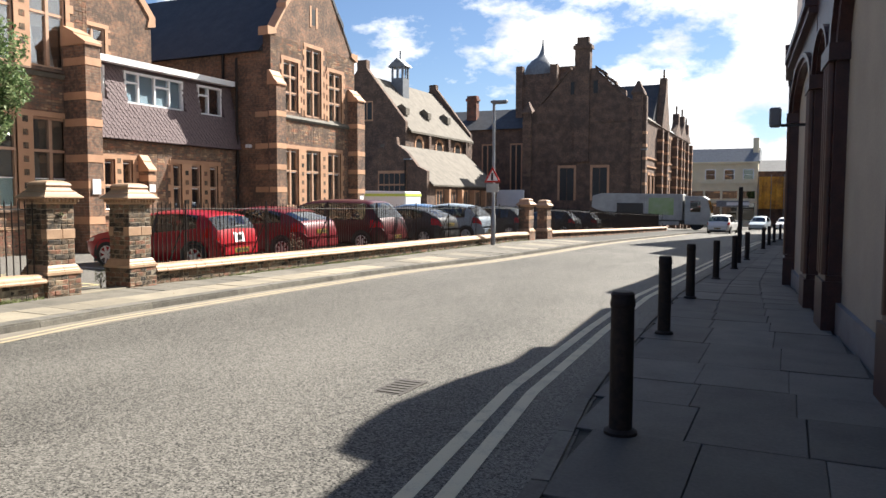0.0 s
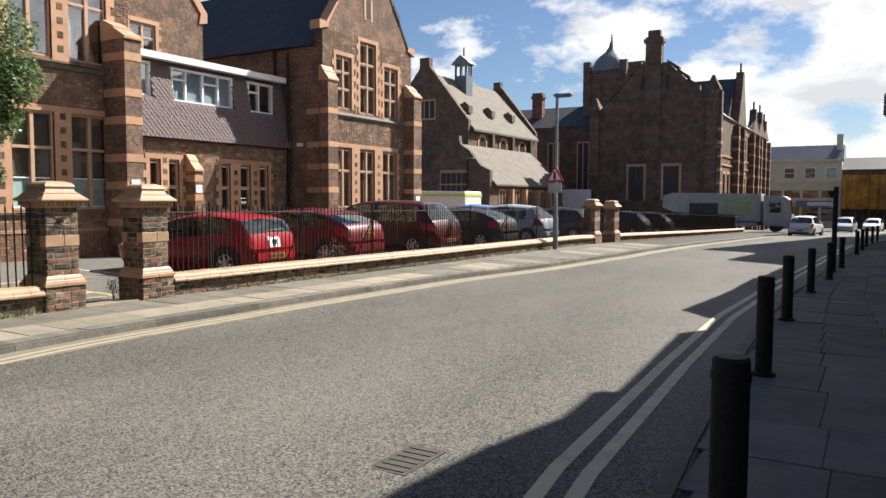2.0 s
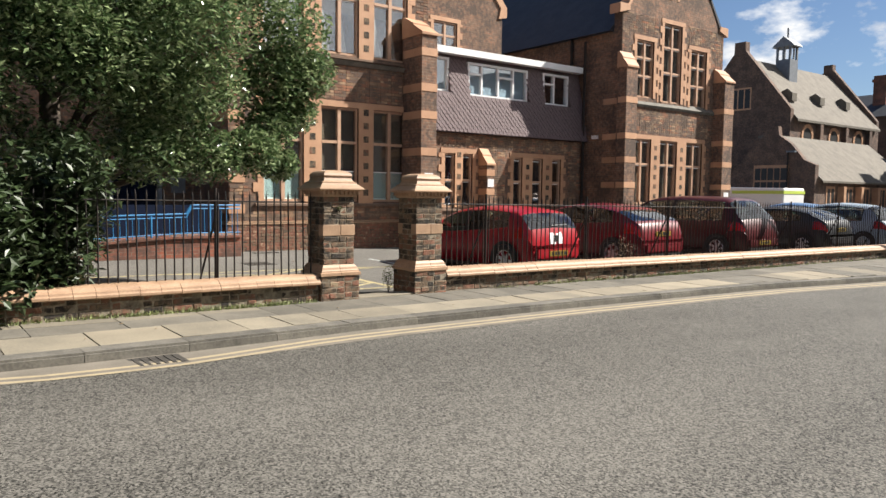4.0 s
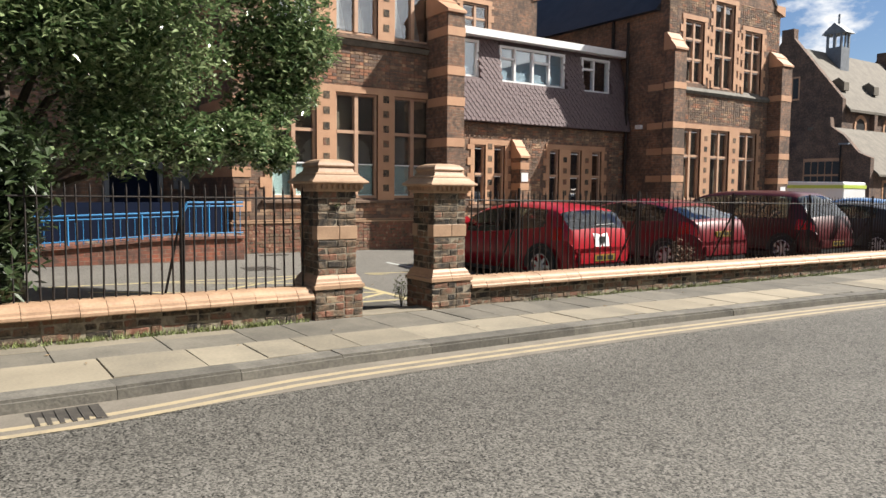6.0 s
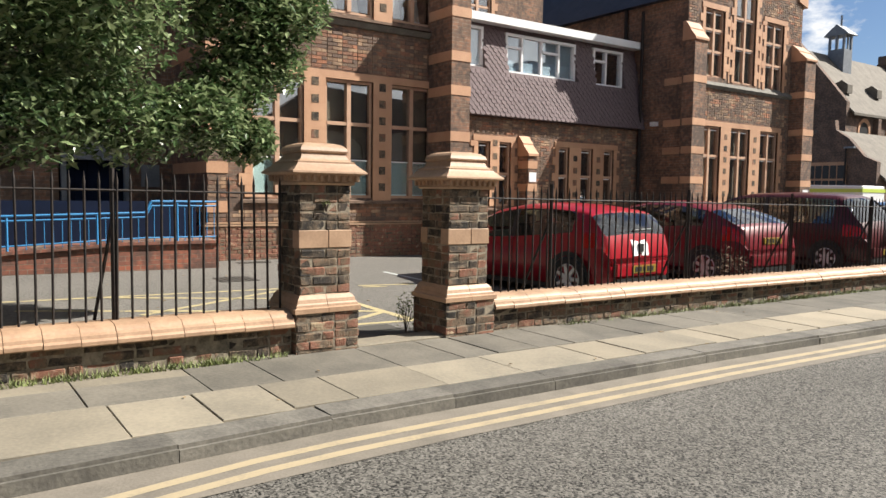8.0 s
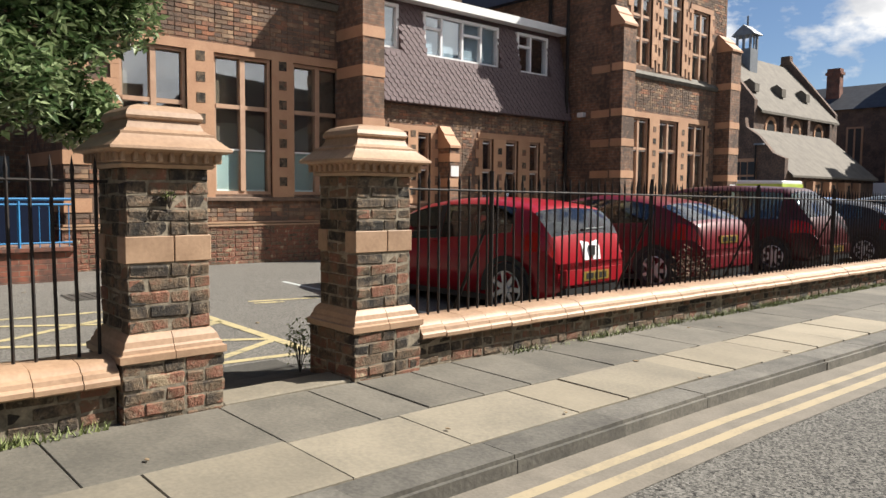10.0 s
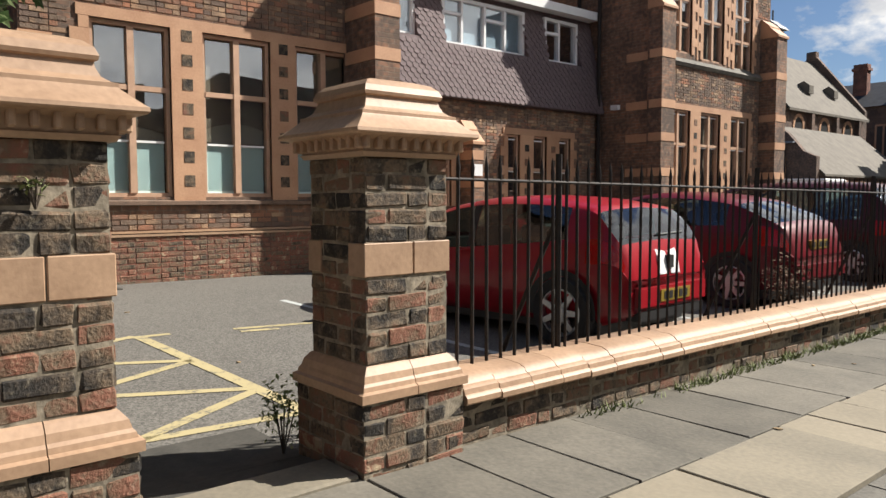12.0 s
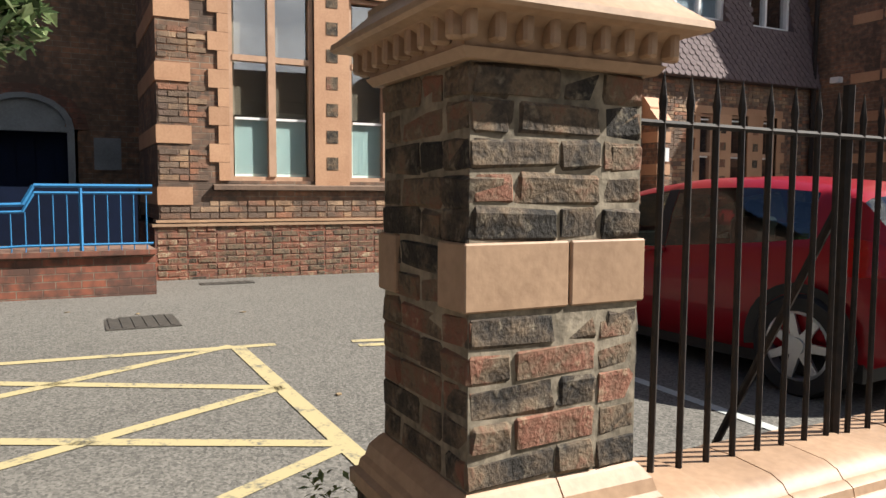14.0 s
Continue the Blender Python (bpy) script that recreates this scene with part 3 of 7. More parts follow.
part("floor", boxes((-26.65, W - 0.35, 12.19, 17.05, 0.84, 0.9), (-26.65, W - 0.35, 12.19, 17.05, 4.4, 4.6)), M_render, left_wing)
bm = bmesh.new()
prism(bm, [(11.6, 9.6), (17.6, 9.6), (14.6, 12.4)], "x", -27.2, W + 0.1)
part("roof", bm, M_slate, left_wing)
for k, (a, b) in enumerate(LOW):
    stone_window(left_wing, W, a, b, 1.39, 3.75, [2.88], pane_backing=0.75, shade=2.2)
    stone_window(left_wing, W, a, b, 5.05, 7.75, [6.45], curtains=True, frame=M_wood, shade=6.1)
for z0, z1 in ((1.39, 3.75), (5.05, 7.75)):
    surround(left_wing, W, LOW[0][0], LOW[2][1], z0, z1)
    for (a, b), (c, d) in zip(LOW, LOW[1:]):
        pillar(left_wing, W, b, c, z0 - 0.05, z1)
bm = bmesh.new()
prism(bm, [(W - 0.1, 4.78), (W + 0.05, 4.8), (W + 0.12, 4.9), (W - 0.1, 4.94)], "y", 11.84, 16.6)
part("string_course", bm, M_kerb, left_wing)
for k in range(12):
    z = 1.1 + 0.72 * k
    part("quoin", boxes((W - 0.3, W + 0.015, 11.825, 12.22, z, z + 0.21)), M_stone, left_wing)
    part("stone_band", boxes((W - 2.2, W - 0.3, 11.825, 12.19, z, z + 0.21)), M_stone, left_wing)
buttress(left_wing, W, 0.85, 16.62, 17.1, -0.2, 6.1, [0.95, 1.9, 2.6, 3.55, 4.25, 5.15])
part("notice", boxes((W + 0.87, W + 0.885, 16.72, 16.98, 1.75, 2.15)), M_white, left_wing, "small white notice on the buttress")
# window label and strip lights in the classroom
part("warning_label", boxes((W - 0.185, W - 0.178, 12.75, 12.95, 1.47, 1.7)), M_plate, left_wing, "yellow warning label")
for y in (12.9, 14.4, 15.9):
    part("strip_light", boxes((-21.6, -18.6, y, y + 0.12, 4.2, 4.28)), M_white, left_wing, "fluorescent strip light")

# porch recess with the arched blue door, south of the wing
porch = empty("porch_range", (-20.2, 8, 0.2), "shaded brown-brick range with an arched blue doorway", "school building")
bm = bmesh.new()
holed_wall(bm, -20.0, 0.4, -8.0, 11.84, -0.3, 9.0, [(9.75, 11.05, 0.5, 2.1), (6.0, 7.6, 0.5, 2.6), (2.0, 4.0, 1.4, 3.6)])
box(bm, -27.0, -26.7, -8.0, 11.84, -0.3, 9.0)
box(bm, -26.7, -20.4, -8.0, -7.7, -0.3, 9.0)
part("wall", bm, M_brick, porch)
bm = bmesh.new()
prism(bm, [(-27.3, 9.0), (-19.7, 9.0), (-23.5, 12.0)], "y", -8.2, 11.83)
part("roof", bm, M_slate, porch)
bm = bmesh.new()
for k in range(9):
    a0, a1 = math.pi * k / 9, math.pi * (k + 1) / 9
    prism(bm, [(10.4 + r * math.cos(a), 2.1 + 0.75 * r * math.sin(a)) for r, a in ((0.62, a0), (0.8, a0), (0.8, a1), (0.62, a1))], "x", -20.1, -19.95)
part("arch", bm, M_brick_red, porch)
d = part("door", boxes((-20.3, -20.22, 9.8, 11.0, 0.5, 2.1)), M_navy, porch, "dark blue boarded door")
for k in range(5):
    part("board", boxes((-20.22, -20.2, 9.84 + 0.23 * k, 10.05 + 0.23 * k, 0.55, 2.05)), M_navy, d)
part("fanlight", boxes((-20.0, -19.99, 9.9, 10.9, 2.1, 2.5)), M_lead, porch)
bm = bmesh.new()
for k in range(10):
    a0, a1 = math.pi * k / 10, math.pi * (k + 1) / 10
    prism(bm, [(10.4 + r * math.cos(a), 2.1 + 0.78 * r * math.sin(a)) for r, a in ((0.52, a0), (0.61, a0), (0.61, a1), (0.52, a1))], "x", -20.06, -19.92)
box(bm, -20.06, -19.92, 9.79, 9.88, 0.5, 2.1)
box(bm, -20.06, -19.92, 10.92, 11.01, 0.5, 2.1)
box(bm, -20.06, -19.94, 9.88, 10.92, 2.06, 2.13)
part("door_frame", bm, M_lead, porch, "grey-blue arched door frame")
part("notice_board", boxes((-20.0, -19.96, 11.25, 11.6, 1.55, 2.0)), M_lead, porch, "grey notice board beside the door")
d = part("door", boxes((-20.3, -20.22, 6.05, 7.55, 0.5, 2.55)), M_navy, porch, "dark blue double door")
part("door_notice", boxes((-20.22, -20.21, 6.5, 6.8, 1.5, 1.9)), M_curtain, d)
stone_window(porch, -20.0, 2.0, 4.0, 1.4, 3.6, [2.8])
surround(porch, -20.0, 2.0, 4.0, 1.4, 3.6)
part("landing", boxes((-20.0, -17.7, 5.5, 11.78, -0.2, 0.5)), M_yard, porch)

# link with hung tiles
link = empty("link_range", (-19.35, 21.3, 0.2), "low brick link with a tile-hung upper storey and white windows", "school building")
X = -19.35
LW = [(19.32, 19.72, 1.2, 2.88), (20.02, 20.42, 1.2, 2.88), (22.16, 22.56, 1.25, 2.85), (23.02, 23.5, 1.25, 2.85), (23.95, 24.38, 1.25, 2.85)]
bm = bmesh.new()
holed_wall(bm, X, 0.35, 17.4, 25.5, -0.3, 3.5, LW)
part("wall", bm, M_brick, link)
part("rear_wall", boxes((-23.0, -22.7, 17.4, 25.5, -0.3, 6.0)), M_render, link)
for a, b, c, d in LW:
    stone_window(link, X, a, b, c, d, [2.05], mullions=0)
for g in (LW[:2], LW[2:]):
    surround(link, X, g[0][0], g[-1][1], g[0][2], g[0][3], sill=True)
    for p, q in zip(g, g[1:]):
        pillar(link, X, p[1], q[0], p[2], p[3])
buttress(link, X, 0.42, 20.68, 20.98, -0.2, 2.95, [0.9, 1.6, 2.2])
part("notice", boxes((X + 0.43, X + 0.442, 20.7, 20.95, 1.85, 2.1)), M_white, link, "small white notice")
XL, XH, ZL, ZH = -19.15, -19.66, 3.52, 5.92
UW = [(18.5, 19.61, 4.76, 5.82), (20.36, 22.94, 4.72, 5.78), (23.65, 24.9, 4.71, 5.79)]
bm = bmesh.new()
for a, b in ((17.4, 18.5), (19.61, 20.36), (22.94, 23.65), (24.9, 25.5)):
    prism(bm, [(XL - 0.02, ZL), (XH - 0.02, ZH), (XH - 0.25, ZH), (XL - 0.4, ZL)], "y", a, b)
for a, b, c, d in UW:
    f = (c - ZL) / (ZH - ZL)
    prism(bm, [(XL - 0.02, ZL), (XL - 0.02 + (XH - XL) * f, c), (XH - 0.25, c), (XL - 0.4, ZL)], "y", a, b)
    box(bm, XH - 0.25, XH - 0.02, a, b, d, ZH)
part("storey_wall", bm, M_hung, link)
# fish-scale tiles
bm = bmesh.new()
k, z = 0, ZL
while z < ZH - 0.06:
    xb = XL + (XH - XL) * (z - ZL) / (ZH - ZL) + 0.012
    xt = XL + (XH - XL) * (z + 0.13 - ZL) / (ZH - ZL) - 0.004
    y = 17.42 + (0.0825 if k % 2 else 0)
    while y < 25.4:
        if not any(a - 0.08 < y < b - 0.08 and c - 0.1 < z < d for a, b, c, d in UW):
            jig = random.uniform(-0.004, 0.006)
            pts = [(0.004, 0.13), (0.004, 0.045), (0.045, 0.004), (0.115, 0.004), (0.156, 0.045), (0.156, 0.13)]
            fr = [bm.verts.new((xb + jig + (xt - xb) * q / 0.13, y + p, z + q)) for p, q in pts]
            bk = [bm.verts.new((xb + jig - 0.014 + (xt - xb) * q / 0.13, y + p, z + q)) for p, q in pts]
            bm.faces.new(fr)
            for i in range(5):
                bm.faces.new((fr[i], bk[i], bk[i + 1], fr[i + 1]))
        y += 0.165
    z += 0.105
    k += 1
part("hung_tiles", bm, M_hung, link, "purple-brown fish-scale hung tiles", kind="stuff")


def upvc_window(parent, x, y0, y1, z0, z1, splits, topbars=(), lit=0.9):
    bm = bmesh.new()
    w = 0.075
    for a, b in ((y0, y0 + w), (y1 - w, y1)):
        box(bm, x - 0.12, x + 0.05, a, b, z0, z1)
    for a, b in ((z0, z0 + w), (z1 - w, z1)):
        box(bm, x - 0.12, x + 0.048, y0 + w, y1 - w, a, b)
    win = part("window", bm, M_white, parent, "white plastic casement window")
    part("sill", boxes((x - 0.05, x + 0.1, y0 - 0.04, y1 + 0.04, z0 - 0.05, z0)), M_white, win)
    cols = [y0 + w, *splits, y1 - w]
    for y in splits:
        part("mullion", boxes((x - 0.1, x + 0.04, y - 0.03, y + 0.03, z0 + w, z1 - w)), M_white, win)
    for i, (a, b) in enumerate(zip(cols, cols[1:])):
        zz = [z0 + w, z1 - w]
        if i in topbars:
            zz.insert(1, z1 - 0.36)
            part("transom", boxes((x - 0.1, x + 0.04, a, b, z1 - 0.39, z1 - 0.33)), M_white, win)
        for c, d in zip(zz, zz[1:]):
            p = part("pane", boxes((x - 0.03, x - 0.024, a + 0.02, b - 0.02, c, d)), M_glass, win)
            p.visible_shadow = False
    # Pale sheet that paints the sky's reflection across the bright share of panes.
    part("pane_backing", boxes((x - 0.07, x - 0.06, y0 + w, y0 + w + (y1 - y0) * lit, z0 + w, z1 - w)), M_sky_backing, win, "pale blue sheet standing in for reflected sky")
    # Pale wall added behind the window to keep its inside bright.
    part("added_room_wall", boxes((x - 1.5, x - 1.4, y0 - 0.3, y1 + 0.3, z0 - 0.5, z1 + 0.05)), M_render, win)


upvc_window(link, XH + 0.04, *UW[0], [19.05], (0,))
upvc_window(link, XH + 0.04, *UW[1], [20.95, 21.65, 22.3], (0, 2), 0.93)
upvc_window(link, XH + 0.04, *UW[2], [24.2], (0,), 0.02)
part("flat_roof", boxes((-27.0, X + 0.02, 17.4, 25.5, 5.98, 6.08)), M_lead, link)
part("fascia", boxes((X + 0.02, X + 0.06, 17.15, 25.46, 5.9, 6.1)), M_white, link, "white fascia board")
part("soffit", boxes((XH - 0.05, X + 0.02, 17.4, 25.46, 5.92, 5.975)), M_white, link)
bm = bmesh.new()
tube(bm, (X + 0.12, 25.35, 0.0), (X + 0.12, 25.35, 7.0), 0.05)
part("downpipe", bm, M_iron, link)

# gabled hall wing
G = -17.77
GY0, GY1 = 25.55, 31.45
gable = empty("gabled_wing", (G, 28.5, 0.1), "gabled brown-brick school wing with mullioned windows and slate roof", "school building")
UP = [(26.32, 27.26, 5.05, 7.0), (27.8, 28.85, 4.98, 7.75), (29.42, 30.4, 4.92, 7.02)]
LO = [(26.25, 27.25, 1.35, 3.62), (27.75, 28.75, 1.35, 3.62), (29.3, 30.3, 1.35, 3.62)]
SL = [(28.2, 28.5, 8.7, 9.35)]
bm = bmesh.new()
holed_wall(bm, G, 0.35, GY0, GY1, -0.3, 7.9, UP + LO)
box(bm, -30.0, G - 0.35, GY0, GY0 + 0.35, -0.3, 7.3)
box(bm, -30.0, G - 0.35, GY1 - 0.35, GY1, -0.3, 7.3)
box(bm, -30.0, -29.65, GY0 + 0.35, GY1 - 0.35, -0.3, 7.3)
part("wall", bm, M_brick, gable)
bm = bmesh.new()
mid = (GY0 + GY1) / 2
prism(bm, [(GY0 - 0.1, 7.9), (GY0 + 0.3, 8.0), (GY0 + 0.95, 8.95), (GY0 + 1.1, 9.35), (GY0 + 1.35, 9.45), (mid - 0.3, 11.3), (mid + 0.3, 11.3), (GY1 - 1.35, 9.45), (GY1 - 1.1, 9.35), (GY1 - 0.95, 8.95), (GY1 - 0.3, 8.0), (GY1 + 0.1, 7.9)], "x", G - 0.35, G)
part("gable_wall", bm, M_brick, gable)
for s in (1, -1):
    bm = bmesh.new()
    o = GY0 if s > 0 else GY1
    prism(bm, [(o - s * 0.2, 7.75), (o + s * 0.32, 7.9), (o + s * 0.3, 8.08), (o - s * 0.2, 8.08)], "x", G - 0.4, G + 0.06)
    part("kneeler", bm, M_stone, gable)
    bm = bmesh.new()
    prism(bm, [(o + s * 0.3, 8.0), (o + s * 0.95, 8.95), (o + s * 0.95, 9.07), (o + s * 0.2, 8.05)], "x", G - 0.4, G + 0.03)
    prism(bm, [(o + s * 1.05, 9.1), (o + s * 1.35, 9.45), (o + s * 1.3, 9.6), (o + s * 0.92, 9.2), (o + s * 0.92, 8.95)], "x", G - 0.4, G + 0.05)
    prism(bm, [(o + s * 1.35, 9.45), (mid - s * 0.3, 11.3), (mid - s * 0.3, 11.42), (o + s * 1.25, 9.55)], "x", G - 0.4, G + 0.03)
    part("coping", bm, M_slate if s < 0 else M_stone, gable)
bm = bmesh.new()
prism(bm, [(GY0 - 0.25, 7.2), (mid, 10.6), (GY1 + 0.25, 7.2)], "x", -30.2, G - 0.36)
part("roof", bm, M_slate, gable)
for w in UP:
    stone_window(gable, G, *w, [w[2] + (w[3] - w[2]) * 0.38, w[2] + (w[3] - w[2]) * 0.7], curtains=True, shade=w[2])
    surround(gable, G, *w, sill=False)
for w in LO:
    stone_window(gable, G, *w, [2.75], curtains=True, shade=w[2])
surround(gable, G, LO[0][0], LO[2][1], 1.35, 3.62)
for p, q in zip(LO, LO[1:]):
    pillar(gable, G, p[1], q[0], 1.35, 3.62)
for p, q in zip(UP, UP[1:]):
    part("window_pillar", boxes((G - 0.1, G + 0.018, p[1] + 0.24, q[0] - 0.24, 4.95, 6.9)), M_stone, gable)
bm = bmesh.new()
prism(bm, [(G - 0.1, 4.7), (G + 0.06, 4.72), (G + 0.1, 4.8), (G - 0.05, 4.98)], "y", GY0 + 0.4, GY1 - 0.55)
part("string_course", bm, M_kerb, gable)
part("slit_window", boxes((G - 0.05, G + 0.006, *SL[0])), M_black, gable)
for a, b in ((28.08, 28.2), (28.5, 28.62)):
    part("slit_jamb", boxes((G - 0.05, G + 0.02, a, b, 8.6, 9.45)), M_stone, gable)
for y0, y1, out in ((25.42, 25.98, 0.36), (30.9, 31.5, 0.5)):
    buttress(gable, G, out, y0, y1, -0.3, 6.35, [1.1, 1.9, 2.75, 3.55, 4.75])
for z in (1.1, 1.9, 2.75, 3.55, 4.75):
    part("stone_band", boxes((G - 0.75, G + 0.0, GY0 - 0.012, GY0 + 0.2, z, z + 0.2)), M_stone, gable)
part("floor", boxes((-29.65, G - 0.35, GY0 + 0.35, GY1 - 0.35, 4.3, 4.5)), M_render, gable)
# Added pale partition, there to lift the dark interior behind the panes.
part("added_room_wall", boxes((-21.6, -21.5, GY0 + 0.36, GY1 - 0.36, 4.5, 7.8)), M_render, gable, "pale partition added to brighten the gable windows")
bm = bmesh.new()
tube(bm, (-20.0, GY0 - 0.07, 0.0), (-20.0, GY0 - 0.07, 7.2), 0.055)
part("downpipe", bm, M_iron, gable)
part("security_camera", boxes((-18.9, -18.7, GY0 - 0.14, GY0, 3.6, 3.72)), M_white, gable)
part("notice", boxes((G + 0.51, G + 0.522, 31.05, 31.35, 1.4, 1.8)), M_white, gable)

# taller block seen over the link's roof
back = empty("rear_block", (-24, 21, 0), "tall brown-brick rear block with a stepped gable behind the link", "school building")
XB = -22.6
bm = bmesh.new()
holed_wall(bm, XB, 0.35, 17.4, 24.4, 0, 8.3, [(21.2, 22.25, 6.55, 7.75), (19.3, 20.4, 6.0, 8.2)])
box(bm, -26.6, XB - 0.35, 24.05, 24.4, 0, 8.3)
part("wall", bm, M_brick, back)
bm = bmesh.new()
prism(bm, [(17.4, 8.3), (24.4, 8.3), (24.4, 8.6), (21.6, 11.8), (20.2, 11.8), (17.4, 8.6)], "x", XB - 0.35, XB)
part("gable_wall", bm, M_brick, back)
bm = bmesh.new()
prism(bm, [(24.2, 8.2), (24.6, 8.3), (24.6, 8.65), (21.7, 12.0), (21.6, 11.8), (24.3, 8.6)], "x", XB - 0.4, XB + 0.05)
part("coping", bm, M_stone, back)
for w in ((21.2, 22.25, 6.55, 7.75), (19.3, 20.4, 6.0, 8.2)):
    stone_window(back, XB, *w, [w[2] + (w[3] - w[2]) * 0.6])
    surround(back, XB, *w)
part("chimney", boxes((-25.5, -24.6, 20.4, 22.0, 8.3, 13.6), (-25.6, -24.5, 20.3, 22.1, 13.0, 13.2)), M_brick, back)
bm = bmesh.new()
prism(bm, [(17.4, 8.3), (24.4, 8.3), (20.9, 11.6)], "x", -27.0, XB - 0.36)
part("roof", bm, M_slate, back)



# single bricks of the classroom wing's plinth, and the face bricks above joined
def wall_bricks(x, ya, yb, za, zb, holes, depth=0.012):
    """Brick faces in courses over a stretch of wall in the plane x, as boxes of vertices and quads."""
    vs, fs = [], []
    rr = random.Random(3)
    z, c = za, 0
    while z < zb - 0.03:
        y, i = ya, c
        while y < yb - 0.02:
            w = min(0.225 if (i % 2 == 0) else 0.1125, yb - y)
            y0, y1, z0, z1 = y + 0.005, y + w - 0.005, z + 0.005, min(z + 0.07, zb)
            cut = any(y1 > h[0] and y0 < h[1] and z1 > h[2] and z0 < h[3] for h in holes)
            if not cut and y1 - y0 > 0.02:
                o = x + depth * rr.uniform(0.35, 1.0)
                b = len(vs)
                j = lambda: rr.uniform(-0.002, 0.002)
                vs += [(x - 0.01, y0, z0), (x - 0.01, y1, z0), (x - 0.01, y1, z1), (x - 0.01, y0, z1), (o + j(), y0 + 0.004, z0 + 0.004), (o + j(), y1 - 0.004, z0 + 0.004), (o + j(), y1 - 0.004, z1 - 0.004), (o + j(), y0 + 0.004, z1 - 0.004)]
                fs += [(b + 4, b + 5, b + 6, b + 7), (b, b + 1, b + 5, b + 4), (b + 1, b + 2, b + 6, b + 5), (b + 2, b + 3, b + 7, b + 6), (b + 3, b, b + 4, b + 7)]
            y += w
            i += 1
        z += 0.075
        c += 1
    return vs, fs


def island_brick(name, tones, grime):
    m = bpy.data.materials.new(name)
    m.use_nodes = True
    n, l = m.node_tree.nodes, m.node_tree.links
    p = n["Principled BSDF"]; p.inputs["Roughness"].default_value = 0.92
    g = n.new("ShaderNodeNewGeometry")
    rp = n.new("ShaderNodeValToRGB"); rp.color_ramp.interpolation = "CONSTANT"
    while len(rp.color_ramp.elements) < len(tones):
        rp.color_ramp.elements.new(0.5)
    for k, t in enumerate(tones):
        rp.color_ramp.elements[k].position, rp.color_ramp.elements[k].color = k / len(tones), (*t, 1)
    l.new(g.outputs["Random Per Island"], rp.inputs["Fac"])
    no = n.new("ShaderNodeTexNoise"); no.inputs["Scale"].default_value, no.inputs["Detail"].default_value = 3.0, 10
    l.new(g.outputs["Position"], no.inputs["Vector"])
    rf = n.new("ShaderNodeValToRGB"); rf.color_ramp.elements[0].position, rf.color_ramp.elements[1].position = 0.38, 0.62
    l.new(no.outputs["Fac"], rf.inputs["Fac"])
    mx = n.new("ShaderNodeMix"); mx.data_type = "RGBA"; mx.inputs["A"].default_value = (*grime, 1)
    l.new(rf.outputs["Color"], mx.inputs["Factor"]); l.new(rp.outputs["Color"], mx.inputs["B"]); l.new(mx.outputs["Result"], p.inputs["Base Color"])
    n3 = n.new("ShaderNodeTexNoise"); n3.inputs["Scale"].default_value = 60
    l.new(g.outputs["Position"], n3.inputs["Vector"])
    bp = n.new("ShaderNodeBump"); bp.inputs["Distance"].default_value = 0.01
    l.new(n3.outputs["Fac"], bp.inputs["Height"]); l.new(bp.outputs[0], p.inputs["Normal"])
    return m


M_face = island_brick("weathered_face_brick", [(0.36, 0.16, 0.09), (0.2, 0.14, 0.1), (0.32, 0.2, 0.12), (0.27, 0.13, 0.08), (0.4, 0.265, 0.165), (0.15, 0.103, 0.08)], (0.13, 0.092, 0.068))


def face_part(parent, vs, fs):
    me = bpy.data.meshes.new("face_bricks")
    me.from_pydata(vs, [], fs)
    me.materials.append(M_face)
    ob = new("face_bricks", me)
    ob.parent = parent
    ob.matrix_parent_inverse = Matrix.Translation(parent.location).inverted()
    ob["kind"] = "stuff"


wide = [(LOW[0][0] - 0.24, LOW[2][1] + 0.24, 1.2, 3.92), (LOW[0][0] - 0.24, LOW[2][1] + 0.24, 4.75, 8.0), (11.8, 17.5, 4.76, 4.95), (16.6, 17.12, 0, 6.3)] + [(11.8, 12.22, 1.08 + 0.72 * k, 1.32 + 0.72 * k) for k in range(12)]
face_part(left_wing, *wall_bricks(W, 11.85, 17.4, 0.93, 8.6, wide))
gw = [(w[0] - 0.26, w[1] + 0.26, w[2] - 0.3, w[3] + 0.17) for w in UP] + [(LO[0][0] - 0.26, LO[2][1] + 0.26, 1.1, 3.8), (25.4, 26.0, -1, 6.5), (30.85, 31.5, -1, 6.5), (26, 31, 4.68, 5.0)]
face_part(gable, *wall_bricks(G, GY0 + 0.02, GY1 - 0.02, 0.3, 7.85, gw))
lk = [(19.0, 20.7, 1.0, 3.06), (21.85, 24.7, 1.0, 3.06), (20.66, 21.0, -1, 3.1)]
face_part(link, *wall_bricks(X, 17.42, 25.4, 0.3, 3.48, lk))
# ---- assembly hall further down the yard ----
hall = empty("assembly_hall", (-36, 72, -1.0), "long brick hall with pale tiled roof and a lead bell turret", "school building")
HY0, HY1, RX, RZ = 67.7, 84.5, -39.4, 14.5
bm = bmesh.new()
prism(bm, [(-44.3, -1.5), (-34.5, -1.5), (-34.5, 9.3), (-39.0, 14.9), (-39.8, 14.9), (-44.3, 9.3)], "y", HY0, HY0 + 0.5)
prism(bm, [(-44.3, -1.5), (-34.5, -1.5), (-34.5, 9.3), (-39.0, 14.9), (-39.8, 14.9), (-44.3, 9.3)], "y", HY1 - 0.5, HY1)
box(bm, -34.9, -34.5, HY0 + 0.5, HY1 - 0.5, -1.5, 8.6)
part("wall", bm, M_brick_dark, hall)
bm = bmesh.new()
